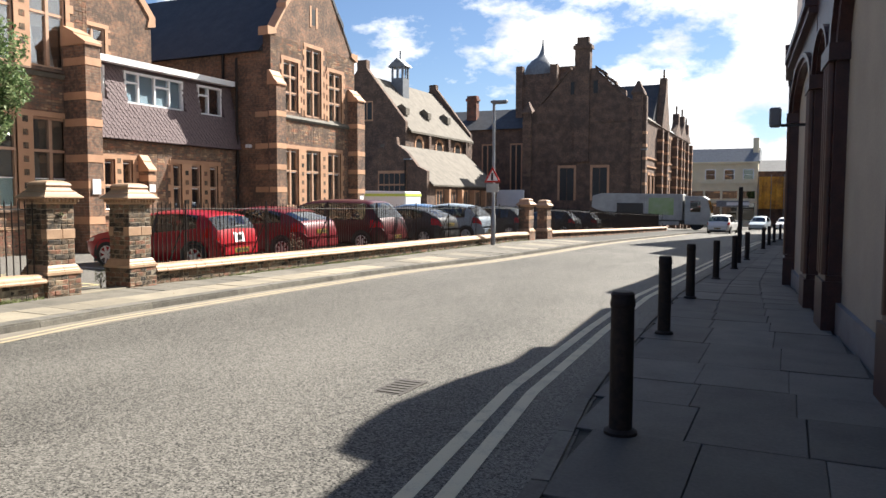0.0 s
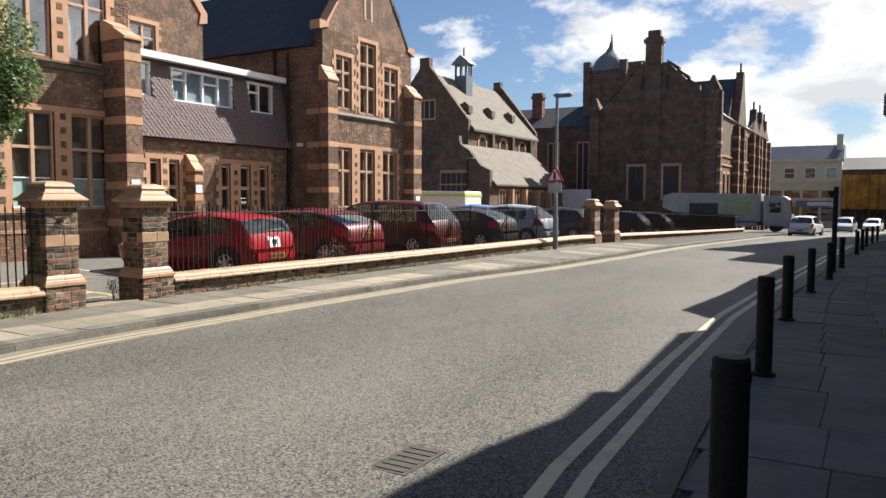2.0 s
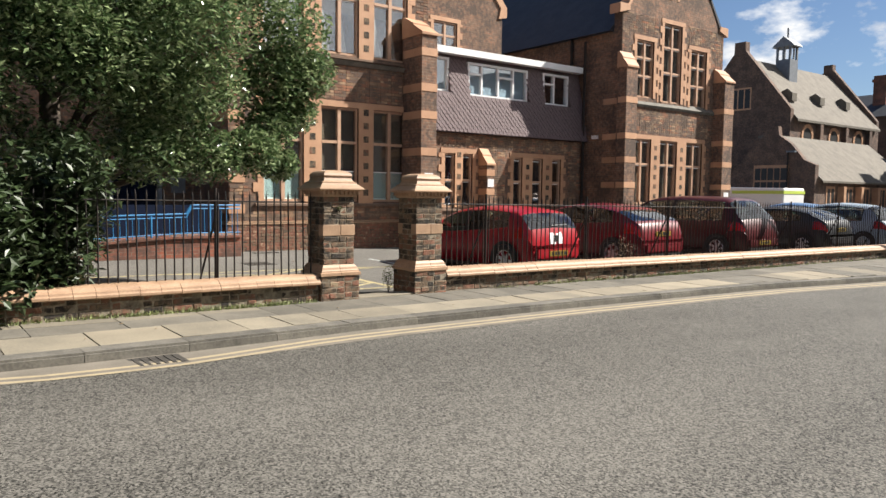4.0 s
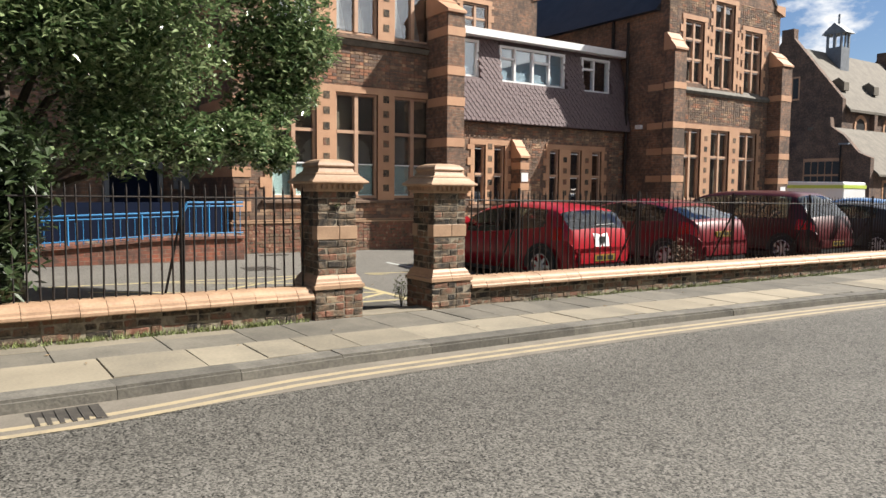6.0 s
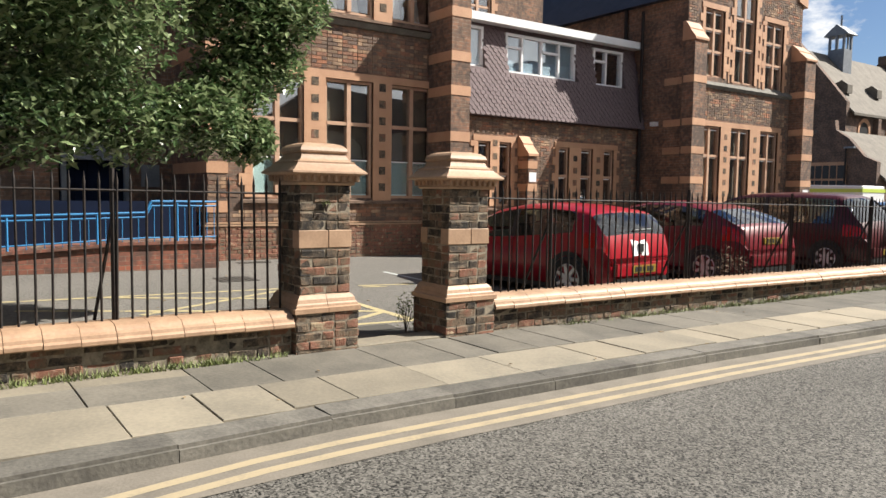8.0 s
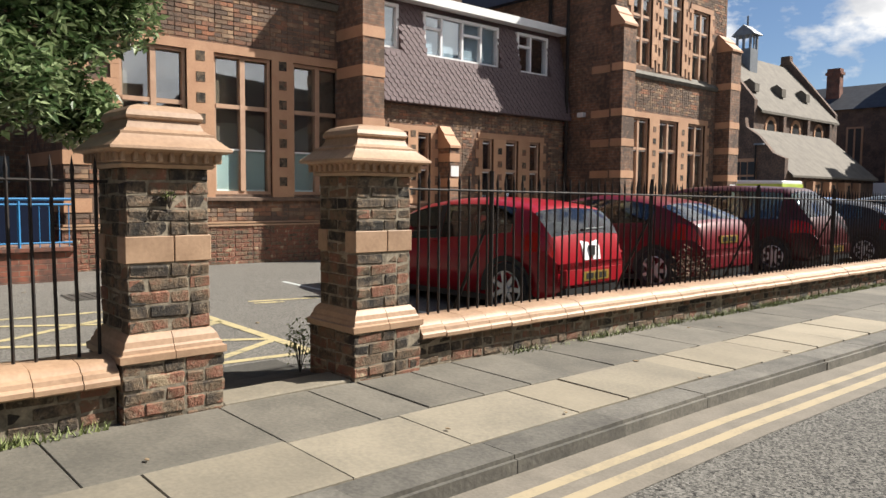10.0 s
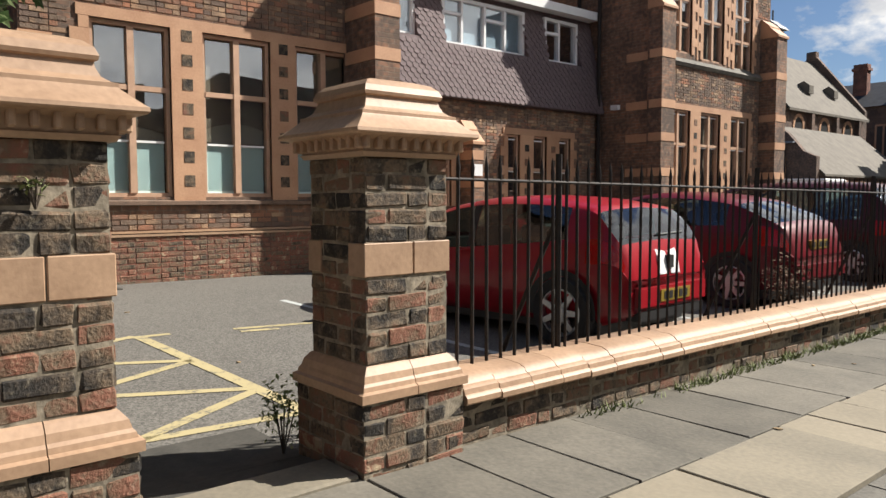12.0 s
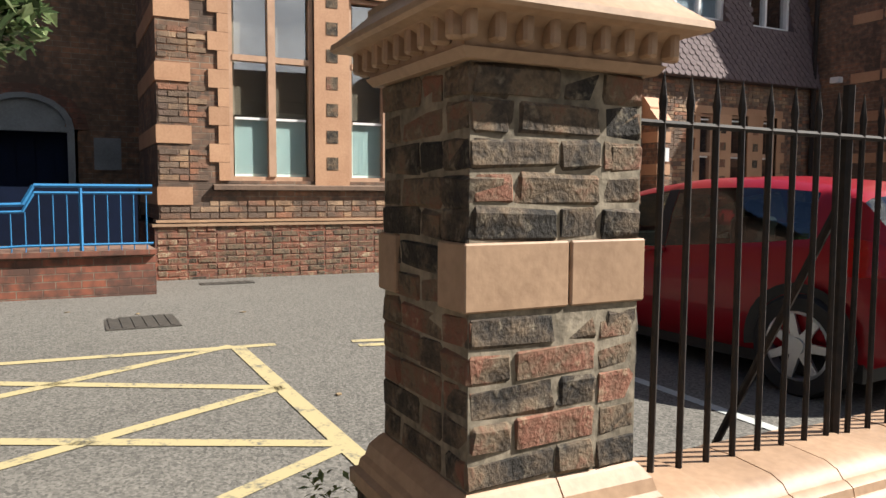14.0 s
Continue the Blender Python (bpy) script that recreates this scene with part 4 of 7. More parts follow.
prism(bm, [(-34.1, 8.45), (-39.4, 14.3), (-44.7, 8.45), (-44.7, 8.25), (-39.4, 14.1), (-34.1, 8.25)], "y", HY0 + 0.5, HY1 - 0.5)
part("roof", bm, M_tile_roof, hall, "pale grey tiled roof")
part("chimney_stack", boxes((-40.0, -38.9, HY0 - 0.05, HY0 + 0.6, 14.6, 15.6)), M_brick_dark, hall)
part("chimney_stack", boxes((-39.9, -39.0, HY1 - 0.6, HY1 + 0.05, 14.6, 15.4)), M_brick_dark, hall)
part("gable_window", boxes((-40.2, -38.2, HY0 - 0.03, HY0 + 0.1, 9.5, 11.5)), M_stone, hall)
for k in range(3):
    part("pane", boxes((-40.05 + 0.62 * k, -39.55 + 0.62 * k, HY0 - 0.04, HY0, 9.65, 11.35)), M_black, hall)
# round clerestory windows
for y in (70.6, 75.4, 80.2):
    bm = bmesh.new()
    m = Matrix.Translation((-34.5, y, 7.1)) @ Euler((0, radians(90), 0)).to_matrix().to_4x4()
    lathe(bm, [(0.75, 0.0), (0.75, 0.06), (1.05, 0.08), (1.05, 0.0)], 16, m, cap=False)
    part("round_window", bm, M_stone, hall)
    bm = bmesh.new()
    lathe(bm, [(0.75, 0.0), (0.75, 0.02)], 16, m)
    part("pane", bm, M_black, hall)
    part("buttress", boxes((-34.5, -34.1, y + 1.6, y + 2.1, 5, 8.2)), M_brick_dark, hall)
for y in (69.5, 74.5, 79.5):
    bm = bmesh.new()
    prism(bm, [(-36.2, 10.2), (-35.4, 10.2), (-35.4, 10.9), (-35.9, 11.3), (-36.6, 11.0)], "y", y, y + 0.8)
    part("roof_vent", bm, M_tile_roof, hall)
# bell turret
bm = bmesh.new()
box(bm, -39.2, -37.8, 73.3, 74.7, 12.4, 14.6)
for dx in (-39.2, -37.98):
    for dy in (73.3, 74.52):
        box(bm, dx, dx + 0.18, dy, dy + 0.18, 14.6, 15.8)
box(bm, -38.6, -38.4, 73.3, 73.4, 14.6, 15.8)
box(bm, -37.9, -37.8, 73.9, 74.1, 14.6, 15.8)
part("turret", bm, M_lead, hall)
bm = bmesh.new()
prism(bm, [(-39.6, 15.8), (-37.4, 15.8), (-37.7, 16.1), (-38.2, 16.5), (-38.5, 16.75), (-38.8, 16.5), (-39.3, 16.1)], "y", 73.2, 74.8)
tube(bm, (-38.5, 74, 16.6), (-38.5, 74, 17.6), 0.09, 6)
part("turret_cap", bm, M_lead, hall)
# lower aisle with its own gable
bm = bmesh.new()
prism(bm, [(-36.5, -1.5), (-29.4, -1.5), (-29.4, 4.2), (-30.3, 4.6), (-31.4, 5.9), (-32.4, 6.6), (-32.5, 7.3), (-33.6, 7.3), (-33.7, 6.6), (-34.8, 5.6), (-35.6, 4.4), (-36.5, 4.2)], "y", 62.2, 62.7)
box(bm, -29.8, -29.4, 62.7, 79.5, -1.5, 3.1)
part("aisle_wall", bm, M_brick_dark, hall)
bm = bmesh.new()
prism(bm, [(-29.0, 3.0), (-33.2, 6.7), (-34.5, 6.7), (-34.5, 6.5), (-33.2, 6.5), (-29.0, 2.85)], "y", 62.7, 79.5)
part("aisle_roof", bm, M_tile_roof, hall, "pale grey tiled lean-to roof")
part("window_surround", boxes((-34.4, -31.5, 62.14, 62.25, 1.2, 4.25)), M_stone, hall)
for k in range(5):
    for z0, z1 in ((1.35, 2.9), (3.05, 4.0)):
        part("pane", boxes((-34.25 + 0.54 * k, -33.8 + 0.54 * k, 62.1, 62.15, z0, z1)), M_black, hall)
for y in (64, 67, 70, 73):
    part("aisle_window", boxes((-29.42, -29.36, y, y + 1.4, 0.6, 2.6)), M_stone, hall)
    part("pane", boxes((-29.4, -29.34, y + 0.2, y + 0.6, 0.8, 2.4), (-29.4, -29.34, y + 0.8, y + 1.2, 0.8, 2.4)), M_black, hall)
    part("aisle_buttress", boxes((-29.4, -28.9, y + 1.9, y + 2.3, -1.5, 2.6)), M_stone, hall)

# slate-roofed range between the hall and the tall block
mid_range = empty("middle_range", (-35, 97, -1.5), "brick range with dark slate roof and tall chimney", "school building")
part("wall", boxes((-46, -27, 95, 104, -2, 11.0)), M_brick_dark, mid_range)
bm = bmesh.new()
prism(bm, [(94.6, 10.9), (99.5, 14.0), (104.4, 10.9)], "x", -46.2, -26.8)
part("roof", bm, M_slate, mid_range)
part("chimney", boxes((-40.6, -39.2, 97, 98, 11.5, 15.8), (-40.75, -39.05, 96.9, 98.1, 15.1, 15.4)), M_brick_red, mid_range, "red brick chimney")
for x in (-37.5, -33.5, -30.2):
    part("window", boxes((x, x + 1.7, 94.93, 95.02, 2.5, 9.0)), M_stone, mid_range)
    part("pane", boxes((x + 0.2, x + 0.75, 94.9, 94.95, 2.7, 8.8), (x + 0.95, x + 1.5, 94.9, 94.95, 2.7, 8.8)), M_black, mid_range)

# domed tower
tower = empty("domed_tower", (-30.8, 100, -1.5), "brick tower with a lead-covered dome and finial", "tower")
part("shaft", boxes((-33.4, -28.2, 97.5, 102.5, -2, 18.2)), M_brick_dark, tower)
for x in (-33.6, -28.9):
    part("corner_pier", boxes((x, x + 0.9, 97.2, 98.1, -2, 19.3)), M_brick_dark, tower)
bm = bmesh.new()
lathe(bm, [(2.5, 18.2), (2.45, 18.8), (2.1, 19.6), (1.5, 20.3), (0.8, 20.8), (0.4, 21.4), (0.15, 22.2), (0.06, 23.2)], 12, Matrix.Translation((-30.8, 100, 0)))
part("dome", bm, M_lead, tower, "grey lead dome", smooth=50)
part("turret", boxes((-28.3, -26.2, 99, 101, 15, 19.2), (-28.5, -26.0, 98.9, 101.1, 18.7, 18.95)), M_brick_dark, tower)

# tall block with the dark gable end to the side street
tall = empty("tall_block", (-21, 90, -1.4), "tall Victorian brick school block with chimney gable and buttressed front", "school building")
TX0, TX1, TY0, TY1 = -28.5, -15.2, 86.0, 128.0
bm = bmesh.new()
prism(bm, [(TX0, -2.5), (TX1, -2.5), (TX1, 12.0), (-17.0, 13.3), (-20.2, 16.4), (-23.0, 16.4), (-26.2, 12.8), (TX0, 11.0)], "y", TY0, TY0 + 0.5)
part("gable_wall", bm, M_brick_dark, tall)
bm = bmesh.new()
SW = [(TY0 + 3 + 2.6 * k, TY0 + 4.4 + 2.6 * k, z0, z1) for k in range(4) for z0, z1 in ((1.2, 4.6),)]
SW += [(TY0 + 18 + 2.6 * k, TY0 + 19.4 + 2.6 * k, z0, z1) for k in range(6) for z0, z1 in ((1.0, 4.4), (6.6, 10.0))]
holed_wall(bm, TX1, 0.5, TY0 + 0.5, TY1, -2.8, 11.0, SW)
part("street_wall", bm, M_brick_dark, tall)
part("rear_wall", boxes((TX0, TX0 + 0.5, TY0 + 0.5, TY1, -2.8, 10.5), (TX0 + 0.5, TX1 - 0.5, TY1 - 0.5, TY1, -2.8, 10.5)), M_brick_dark, tall)
for a, b, c, d in SW:
    part("window", boxes((TX1 - 0.1, TX1 + 0.03, a - 0.2, a, c, d), (TX1 - 0.1, TX1 + 0.03, b, b + 0.2, c, d), (TX1 - 0.1, TX1 + 0.03, a - 0.2, b + 0.2, d, d + 0.3)), M_stone, tall)
    part("pane", boxes((TX1 - 0.3, TX1 - 0.28, a, b, c, d)), M_carglass, tall)
bm = bmesh.new()
prism(bm, [(TX0 - 0.2, 10.4), (-21.6, 16.2), (TX1 + 0.2, 10.9)], "y", TY0 + 0.55, TY0 + 16)
part("roof", bm, M_tile_roof, tall)
bm = bmesh.new()
prism(bm, [(TX0 - 0.2, 10.4), (-21.6, 16.6), (TX1 + 0.2, 10.9)], "y", TY0 + 16.2, TY1)
part("slate_roof", bm, M_slate, tall)
bm = bmesh.new()
prism(bm, [(TY0 + 11.5, 11.0), (TY0 + 17, 16.7), (TY0 + 22.5, 11.0)], "x", TX0, TX1 - 0.65)
part("cross_roof", bm, M_slate, tall)
part("chimney", boxes((-22.5, -20.8, TY0 - 0.25, TY0 + 0.8, 6, 19.2), (-22.7, -20.6, TY0 - 0.35, TY0 + 0.9, 18.6, 19.0), (-22.3, -21.0, TY0 - 0.1, TY0 + 0.6, 19.2, 19.9)), M_brick_dark, tall)
for y, h in ((TY0 + 17, 17.9), (TY0 + 29, 14.6), (TY0 + 35, 14.8), (TY0 + 40, 14)):
    bm = bmesh.new()
    prism(bm, [(y - 3.2, 10.8), (y + 3.2, 10.8), (y + 0.7, h - 2.0), (y + 0.45, h - 0.5), (y - 0.45, h - 0.5), (y - 0.7, h - 2.0)], "x", TX1 - 0.6, TX1 + 0.25)
    tube(bm, (TX1 - 0.15, y, h - 0.5), (TX1 - 0.15, y, h + 0.6), 0.12, 6)
    part("street_gable", bm, M_brick_dark, tall)
for y in (TY0, TY0 + 11.6, TY0 + 15.8, TY0 + 24.4, TY0 + 29.2, TY0 + 32, TY0 + 36.6, TY0 + 41.4):
    b = part("buttress", boxes((TX1, TX1 + 0.7, y, y + 0.8, -2.8, 10.4 if y > TY0 else 13.0)), M_brick_dark, tall)
    for k in range(7):
        part("stone_band", boxes((TX1 + 0.01, TX1 + 0.73, y - 0.03, y + 0.83, 0.5 + 1.4 * k, 0.8 + 1.4 * k)), M_stone, b)
for z in (5.5, 6.5):
    part("string_course", boxes((TX1, TX1 + 0.12, TY0 + 0.8, TY1, z, z + 0.18)), M_stone, tall)
for x in (-24.4, -20.6):
    for a, b in ((x, x + 0.25), (x + 1.9, x + 2.15)):
        part("window", boxes((a, b, TY0 - 0.04, TY0 + 0.1, 1.6, 5.3)), M_stone, tall)
    part("window", boxes((x, x + 2.15, TY0 - 0.04, TY0 + 0.1, 5.3, 5.6)), M_stone, tall)
    part("pane", boxes((x + 0.25, x + 1.02, TY0 - 0.02, TY0 + 0.1, 1.6, 5.3), (x + 1.12, x + 1.9, TY0 - 0.02, TY0 + 0.1, 1.6, 5.3)), M_black, tall)
for x in (-23.0, -20.9 + 0.5):
    part("slit_window", boxes((x, x + 0.5, TY0 - 0.03, TY0 + 0.05, 13.6, 15.0)), M_black, tall)
for k in range(7):
    part("stone_band", boxes((TX0 - 0.03, TX0 + 0.6, TY0 - 0.03, TY0 + 0.3, 0.5 + 1.4 * k, 0.8 + 1.4 * k)), M_stone, tall)
for p, q in (((-17.0, 13.3), (-20.2, 16.4)), ((-26.2, 12.8), (-23.0, 16.4))):
    sgn = 1 if q[0] < p[0] else -1
    for k in range(3):
        f0, f1 = k / 3, (k + 1) / 3
        x0, z0, x1, z1 = p[0] + (q[0] - p[0]) * f0, p[1] + (q[1] - p[1]) * f0, p[0] + (q[0] - p[0]) * f1, p[1] + (q[1] - p[1]) * f1
        bm = bmesh.new()
        prism(bm, [(x0 + sgn * 0.25, z0 - 0.1), (x1, z1), (x1, z1 + 0.28), (x0 + sgn * 0.25, z0 + 0.42)], "y", TY0 - 0.12, TY0 + 0.62)
        part("coping", bm, M_brick_dark, tall)
for x0, x1, z0, z1 in ((TX1 - 0.8, TX1 + 0.3, 11.8, 13.2), (TX0 - 0.1, TX0 + 0.9, 10.6, 11.6)):
    bm = boxes((x0, x1, TY0 - 0.3, TY0 + 1.1, z0 - 12.5, z1))
    cap_z = [(0.15, z1), (0.15, z1 + 0.25), (-0.2, z1 + 0.9), (-0.45, z1 + 1.5)]
    rings = [[bm.verts.new(v) for v in ((x0 - o, TY0 - 0.3 - o, z), (x1 + o, TY0 - 0.3 - o, z), (x1 + o, TY0 + 1.1 + o, z), (x0 - o, TY0 + 1.1 + o, z))] for o, z in cap_z]
    for r0, r1 in zip(rings, rings[1:]):
        for k in range(4):
            bm.faces.new((r0[k], r0[(k + 1) % 4], r1[(k + 1) % 4], r1[k]))
    bm.faces.new(rings[-1])
    pin = part("corner_pinnacle", bm, M_brick_dark, tall)
    for k in range(7):
        part("stone_band", boxes((x0 - 0.04, x1 + 0.04, TY0 - 0.34, TY0 + 1.14, z1 - 1.2 - 1.5 * k, z1 - 0.9 - 1.5 * k)), M_sill, pin)
for z in (5.9, 10.4):
    part("string_course", boxes((TX0 + 1.1, TX1 - 1.2, TY0 - 0.1, TY0, z, z + 0.22)), M_brick_dark, tall)
part("yard_hoarding", boxes((-36.0, -27.8, 84.0, 84.2, -1.6, 2.8)), M_white, tall, "long white hoarding panel")

# ---- far end of the street ----
far_b = empty("corner_shop_building", (-10, 154, -3), "pale rendered two-storey corner building with shopfront", "building")
bm = bmesh.new()
HOLES = [(-14.6 + 3.3 * k, -13.0 + 3.3 * k) for k in range(3)]
for a, b, z0, z1 in ((-40, -5.6, 5.0, 5.6), (-40, -5.6, 7.3, 8.8), (-40, -5.6, -3.2, -2.0), (-40, -5.6, 1.2, 2.0), (-40, -5.6, 3.4, 5.0)):
    box(bm, a, b, 150, 150.4, z0, z1)
xs = [-40, *[v for h in HOLES for v in h], -5.6]
for a, b in zip(xs[::2], xs[1::2]):
    box(bm, a, b, 150, 150.4, 5.6, 7.3)
box(bm, -40, -5.6, 150.4, 160, -3.2, 8.8)
part("wall", bm, M_cream, far_b)
for a, b in HOLES:
    part("pane", boxes((a, b, 150.25, 150.35, 5.6, 7.3)), M_carglass, far_b)
part("shopfront", boxes((-40, -5.6, 150.1, 150.3, -2.0, 1.2)), M_carglass, far_b)
part("strip_window", boxes((-40, -5.6, 150.1, 150.3, 2.0, 3.4)), M_carglass, far_b)
for k in range(9):
    part("pier", boxes((-30 + 3 * k, -29.6 + 3 * k, 149.95, 150.2, -3.0, 3.4)), M_cream, far_b)
part("sign_board", boxes((-12.6, -7.0, 149.8, 149.95, 0.5, 1.6)), M_lead, far_b)
part("sign_bar", boxes((-10.8, -6.9, 149.7, 149.8, 0.75, 1.35)), M_white, far_b)
bm = bmesh.new()
prism(bm, [(149.7, 8.8), (152.5, 11.4), (160, 11.4), (160.4, 8.8)], "x", -40.3, -5.4)
part("roof", bm, M_lead, far_b)
part("chimney", boxes((-6.6, -5.6, 151.5, 152.8, 8.8, 13.2)), M_cream, far_b)
for z0, z1, o in ((8.45, 8.8, 0.35), (7.95, 8.1, 0.12), (4.7, 5.0, 0.2)):
    part("cornice", boxes((-40, -5.6, 150 - o, 150, z0, z1)), M_cream, far_b)
for a, b in HOLES:
    part("window_frame", boxes((a - 0.15, a, 149.93, 150.1, 5.5, 7.45), (b, b + 0.15, 149.93, 150.1, 5.5, 7.45), (a, b, 149.93, 150.1, 7.3, 7.45), (a, b, 150.1, 150.2, 6.4, 6.48)), M_white, far_b)
orange = empty("scaffolded_house", (-3, 152, -3), "house wrapped in orange scaffold sheeting", "building")
part("wall", boxes((-5.6, 6.0, 151, 160, -3.2, 7.0)), M_brick_dark, orange)
bm = bmesh.new()
prism(bm, [(150.8, 7.0), (155, 9.2), (160, 7.0)], "x", -5.8, 6.2)
part("roof", bm, M_slate, orange)
bm = sheet(lambda y: [-5.5 + 0.25 * k for k in range(36)], [0, 1], lambda x, y: 0)
for v in bm.verts:
    v.co = (v.co.x, 149.6 + 0.12 * math.sin(v.co.x * 4.1) + 0.06 * math.sin(v.co.x * 9.3), 0.2 if v.co.y < 0.5 else 6.0)
part("sheeting", bm, M_orange, orange, "creased orange plastic sheeting")
for k in range(5):
    bm = bmesh.new()
    tube(bm, (-5.4 + 2.1 * k, 149.3, -3), (-5.4 + 2.1 * k, 149.3, 6.4), 0.05, 6)
    part("scaffold_pole", bm, M_grey_steel, orange)
tagged(part("backdrop_terrace", boxes((6.5, 40, 140, 160, -4, 9), (14, 60, 60, 139, -3, 9)), M_brick_dark), "row of brick houses closing the street", "terrace", kind="structure")

# ---- arcaded building along the right-hand footway ----
arcade = empty("arcade_building", (1.5, 14, 0.0), "maroon terracotta arcaded building with cream rendered panels", "building")
BAYS = [(-9.0, -3.0), (-3.0, 3.0), (3.0, 9.0), (9.0, 13.2), (13.2, 15.6), (15.6, 20.8), (20.8, 25.2), (25.2, 29.5), (29.5, 34.5)]
# cornice height, and the attic above it as (share of the bay, rise) outlines
# Unseen roofline, shaped to throw the shadow edge on the road.
ROUND = [(0.1, 0), (0.17, 0.38), (0.32, 0.6), (0.5, 0.7), (0.68, 0.6), (0.83, 0.38), (0.9, 0)]
TOPS = [(5.4, [ROUND]), (5.4, [ROUND]), (5.4, [ROUND]),
        (5.4, [[(0.72, 0), (0.74, 0.5), (0.85, 0.9), (1.0, 1.1), (1.0, 0)]]),
        (5.4, [[(0, 0), (0, 1.1), (0.3, 1.15), (0.6, 0.85), (0.85, 0.35), (0.9, 0)]]),
        (4.6, [[(0, 0), (0, 0.85), (0.73, 0.9), (0.73, 0)], [(0.83, 0), (1.0, 0.55), (1.0, 0)]]),
        (4.9, [[(0, 0), (0, 0.3), (0.36, 1.35), (1.0, 1.15), (1.0, 0)]]),
        (5.6, [[(0, 0), (0, 0.45), (1.0, 0.25), (1.0, 0)]]), (5.35, [])]
for (ya, yb), (top, attics) in zip(BAYS, TOPS):
    xa, xb = wall_right(ya), wall_right(yb)
    zb = z_right(yb) - 0.3
    L = math.hypot(xb - xa, yb - ya)
    place = Matrix.Translation((xa, ya, 0)) @ Matrix.Rotation(math.atan2(yb - ya, xb - xa), 4, "Z")
    # local: x along the wall, -y outwards away from the street
    def bay(name, bm, material, label="", smooth=0.0):
        for v in bm.verts:
            v.co = place @ v.co
        return part(name, bm, material, arcade, label, smooth)
    bay("panel_wall", boxes((0.0, L, -0.5, -0.14, zb, top - 0.3)), M_render, "cream rendered infill panel")
    bay("panel_plinth", boxes((0.3, L - 0.3, -0.14, -0.08, zb, zb + 0.65)), M_lead)
    for x0 in (-0.35, L - 0.35 if (ya, yb) == BAYS[-1] else None):
        if x0 is None:
            continue
        bm = boxes((x0, x0 + 0.7, -0.5, 0.0, zb, 3.4), (x0 - 0.06, x0 + 0.76, -0.5, 0.07, zb, zb + 0.95), (x0 - 0.03, x0 + 0.73, -0.5, 0.035, zb + 0.95, zb + 1.02), (x0 - 0.08, x0 + 0.78, -0.5, 0.09, 3.3, 3.5))
        bay("pilaster", bm, M_maroon, "maroon glazed terracotta pilaster")
        for dx in (0.14, 0.35, 0.56):
            bm = bmesh.new()
            tube(bm, (x0 + dx, 0.02, zb + 1.02), (x0 + dx, 0.02, 3.3), 0.055, 8)
            bay("shaft", bm, M_maroon, smooth=50)
    # arch between the pilasters
    bm = bmesh.new()
    r = (L - 0.7) / 2
    rise = min(0.62, (top - 0.35 - 3.4) / (1.2 * r))
    for k in range(14):
        a0, a1 = math.pi * k / 14, math.pi * (k + 1) / 14
        for q0, q1, d in ((1.0, 1.1, 0.0), (1.1, 1.2, 0.06)):
            vs = []
            for dep in (-0.3, d):
                for q, a in ((q0, a0), (q1, a0), (q1, a1), (q0, a1)):
                    vs.append(bm.verts.new((L / 2 - r * q * math.cos(a), dep, 3.4 + rise * r * q * math.sin(a))))
            for f in ((0, 1, 2, 3), (4, 5, 6, 7), (0, 1, 5, 4), (1, 2, 6, 5), (2, 3, 7, 6), (3, 0, 4, 7)):
                bm.faces.new([vs[i] for i in f])
    bay("arch", bm, M_maroon, "moulded maroon arch")
    # spandrel above, then a shaped parapet
    bm = bmesh.new()
    pts = [(0, top - 0.3)] + [(L / 2 - r * 1.15 * math.cos(math.pi * k / 16), min(3.4 + rise * r * 1.15 * math.sin(math.pi * k / 16), top - 0.35)) for k in range(17)] + [(L, top - 0.3)]
    for (a, za), (b, zc) in zip(pts, pts[1:]):
        if b - a > 1e-4:
            prism(bm, [(a, max(za, 3.4)), (b, max(zc, 3.4)), (b, top), (a, top)], "y", -0.14, -0.02)
    bay("spandrel", bm, M_maroon)
    bay("cornice", boxes((-0.05, L + 0.05, -0.6, 0.16, top, top + 0.12), (-0.02, L + 0.02, -0.6, 0.1, top - 0.1, top)), M_maroon)
    for outline in attics:
        bm = bmesh.new()
        prism(bm, [(L * f, top + 0.12 + dz) for f, dz in outline], "y", -0.45, -0.05)
        bay("unseen_attic", bm, M_maroon)
    bay("rear_mass", boxes((0, L, -9.0, -0.5, zb, top - 0.2)), M_brick_dark)
flood = empty("wall_floodlight", (-0.1, 17.7, 3.0), "grey floodlight on a short bracket", "floodlight")
part("bracket", boxes((-0.12, 0.5, 17.68, 17.74, 2.98, 3.03)), M_black, flood)
part("housing", boxes((-0.32, -0.12, 17.55, 17.87, 2.98, 3.32)), M_lead, flood, bevel=0.03)
# Added block, heights set to throw the far road's shade and slanted edge.
row_r = empty("street_block", (6, 60, -0.5), "plain brick block further down the footway, added to shade the far road", "building")
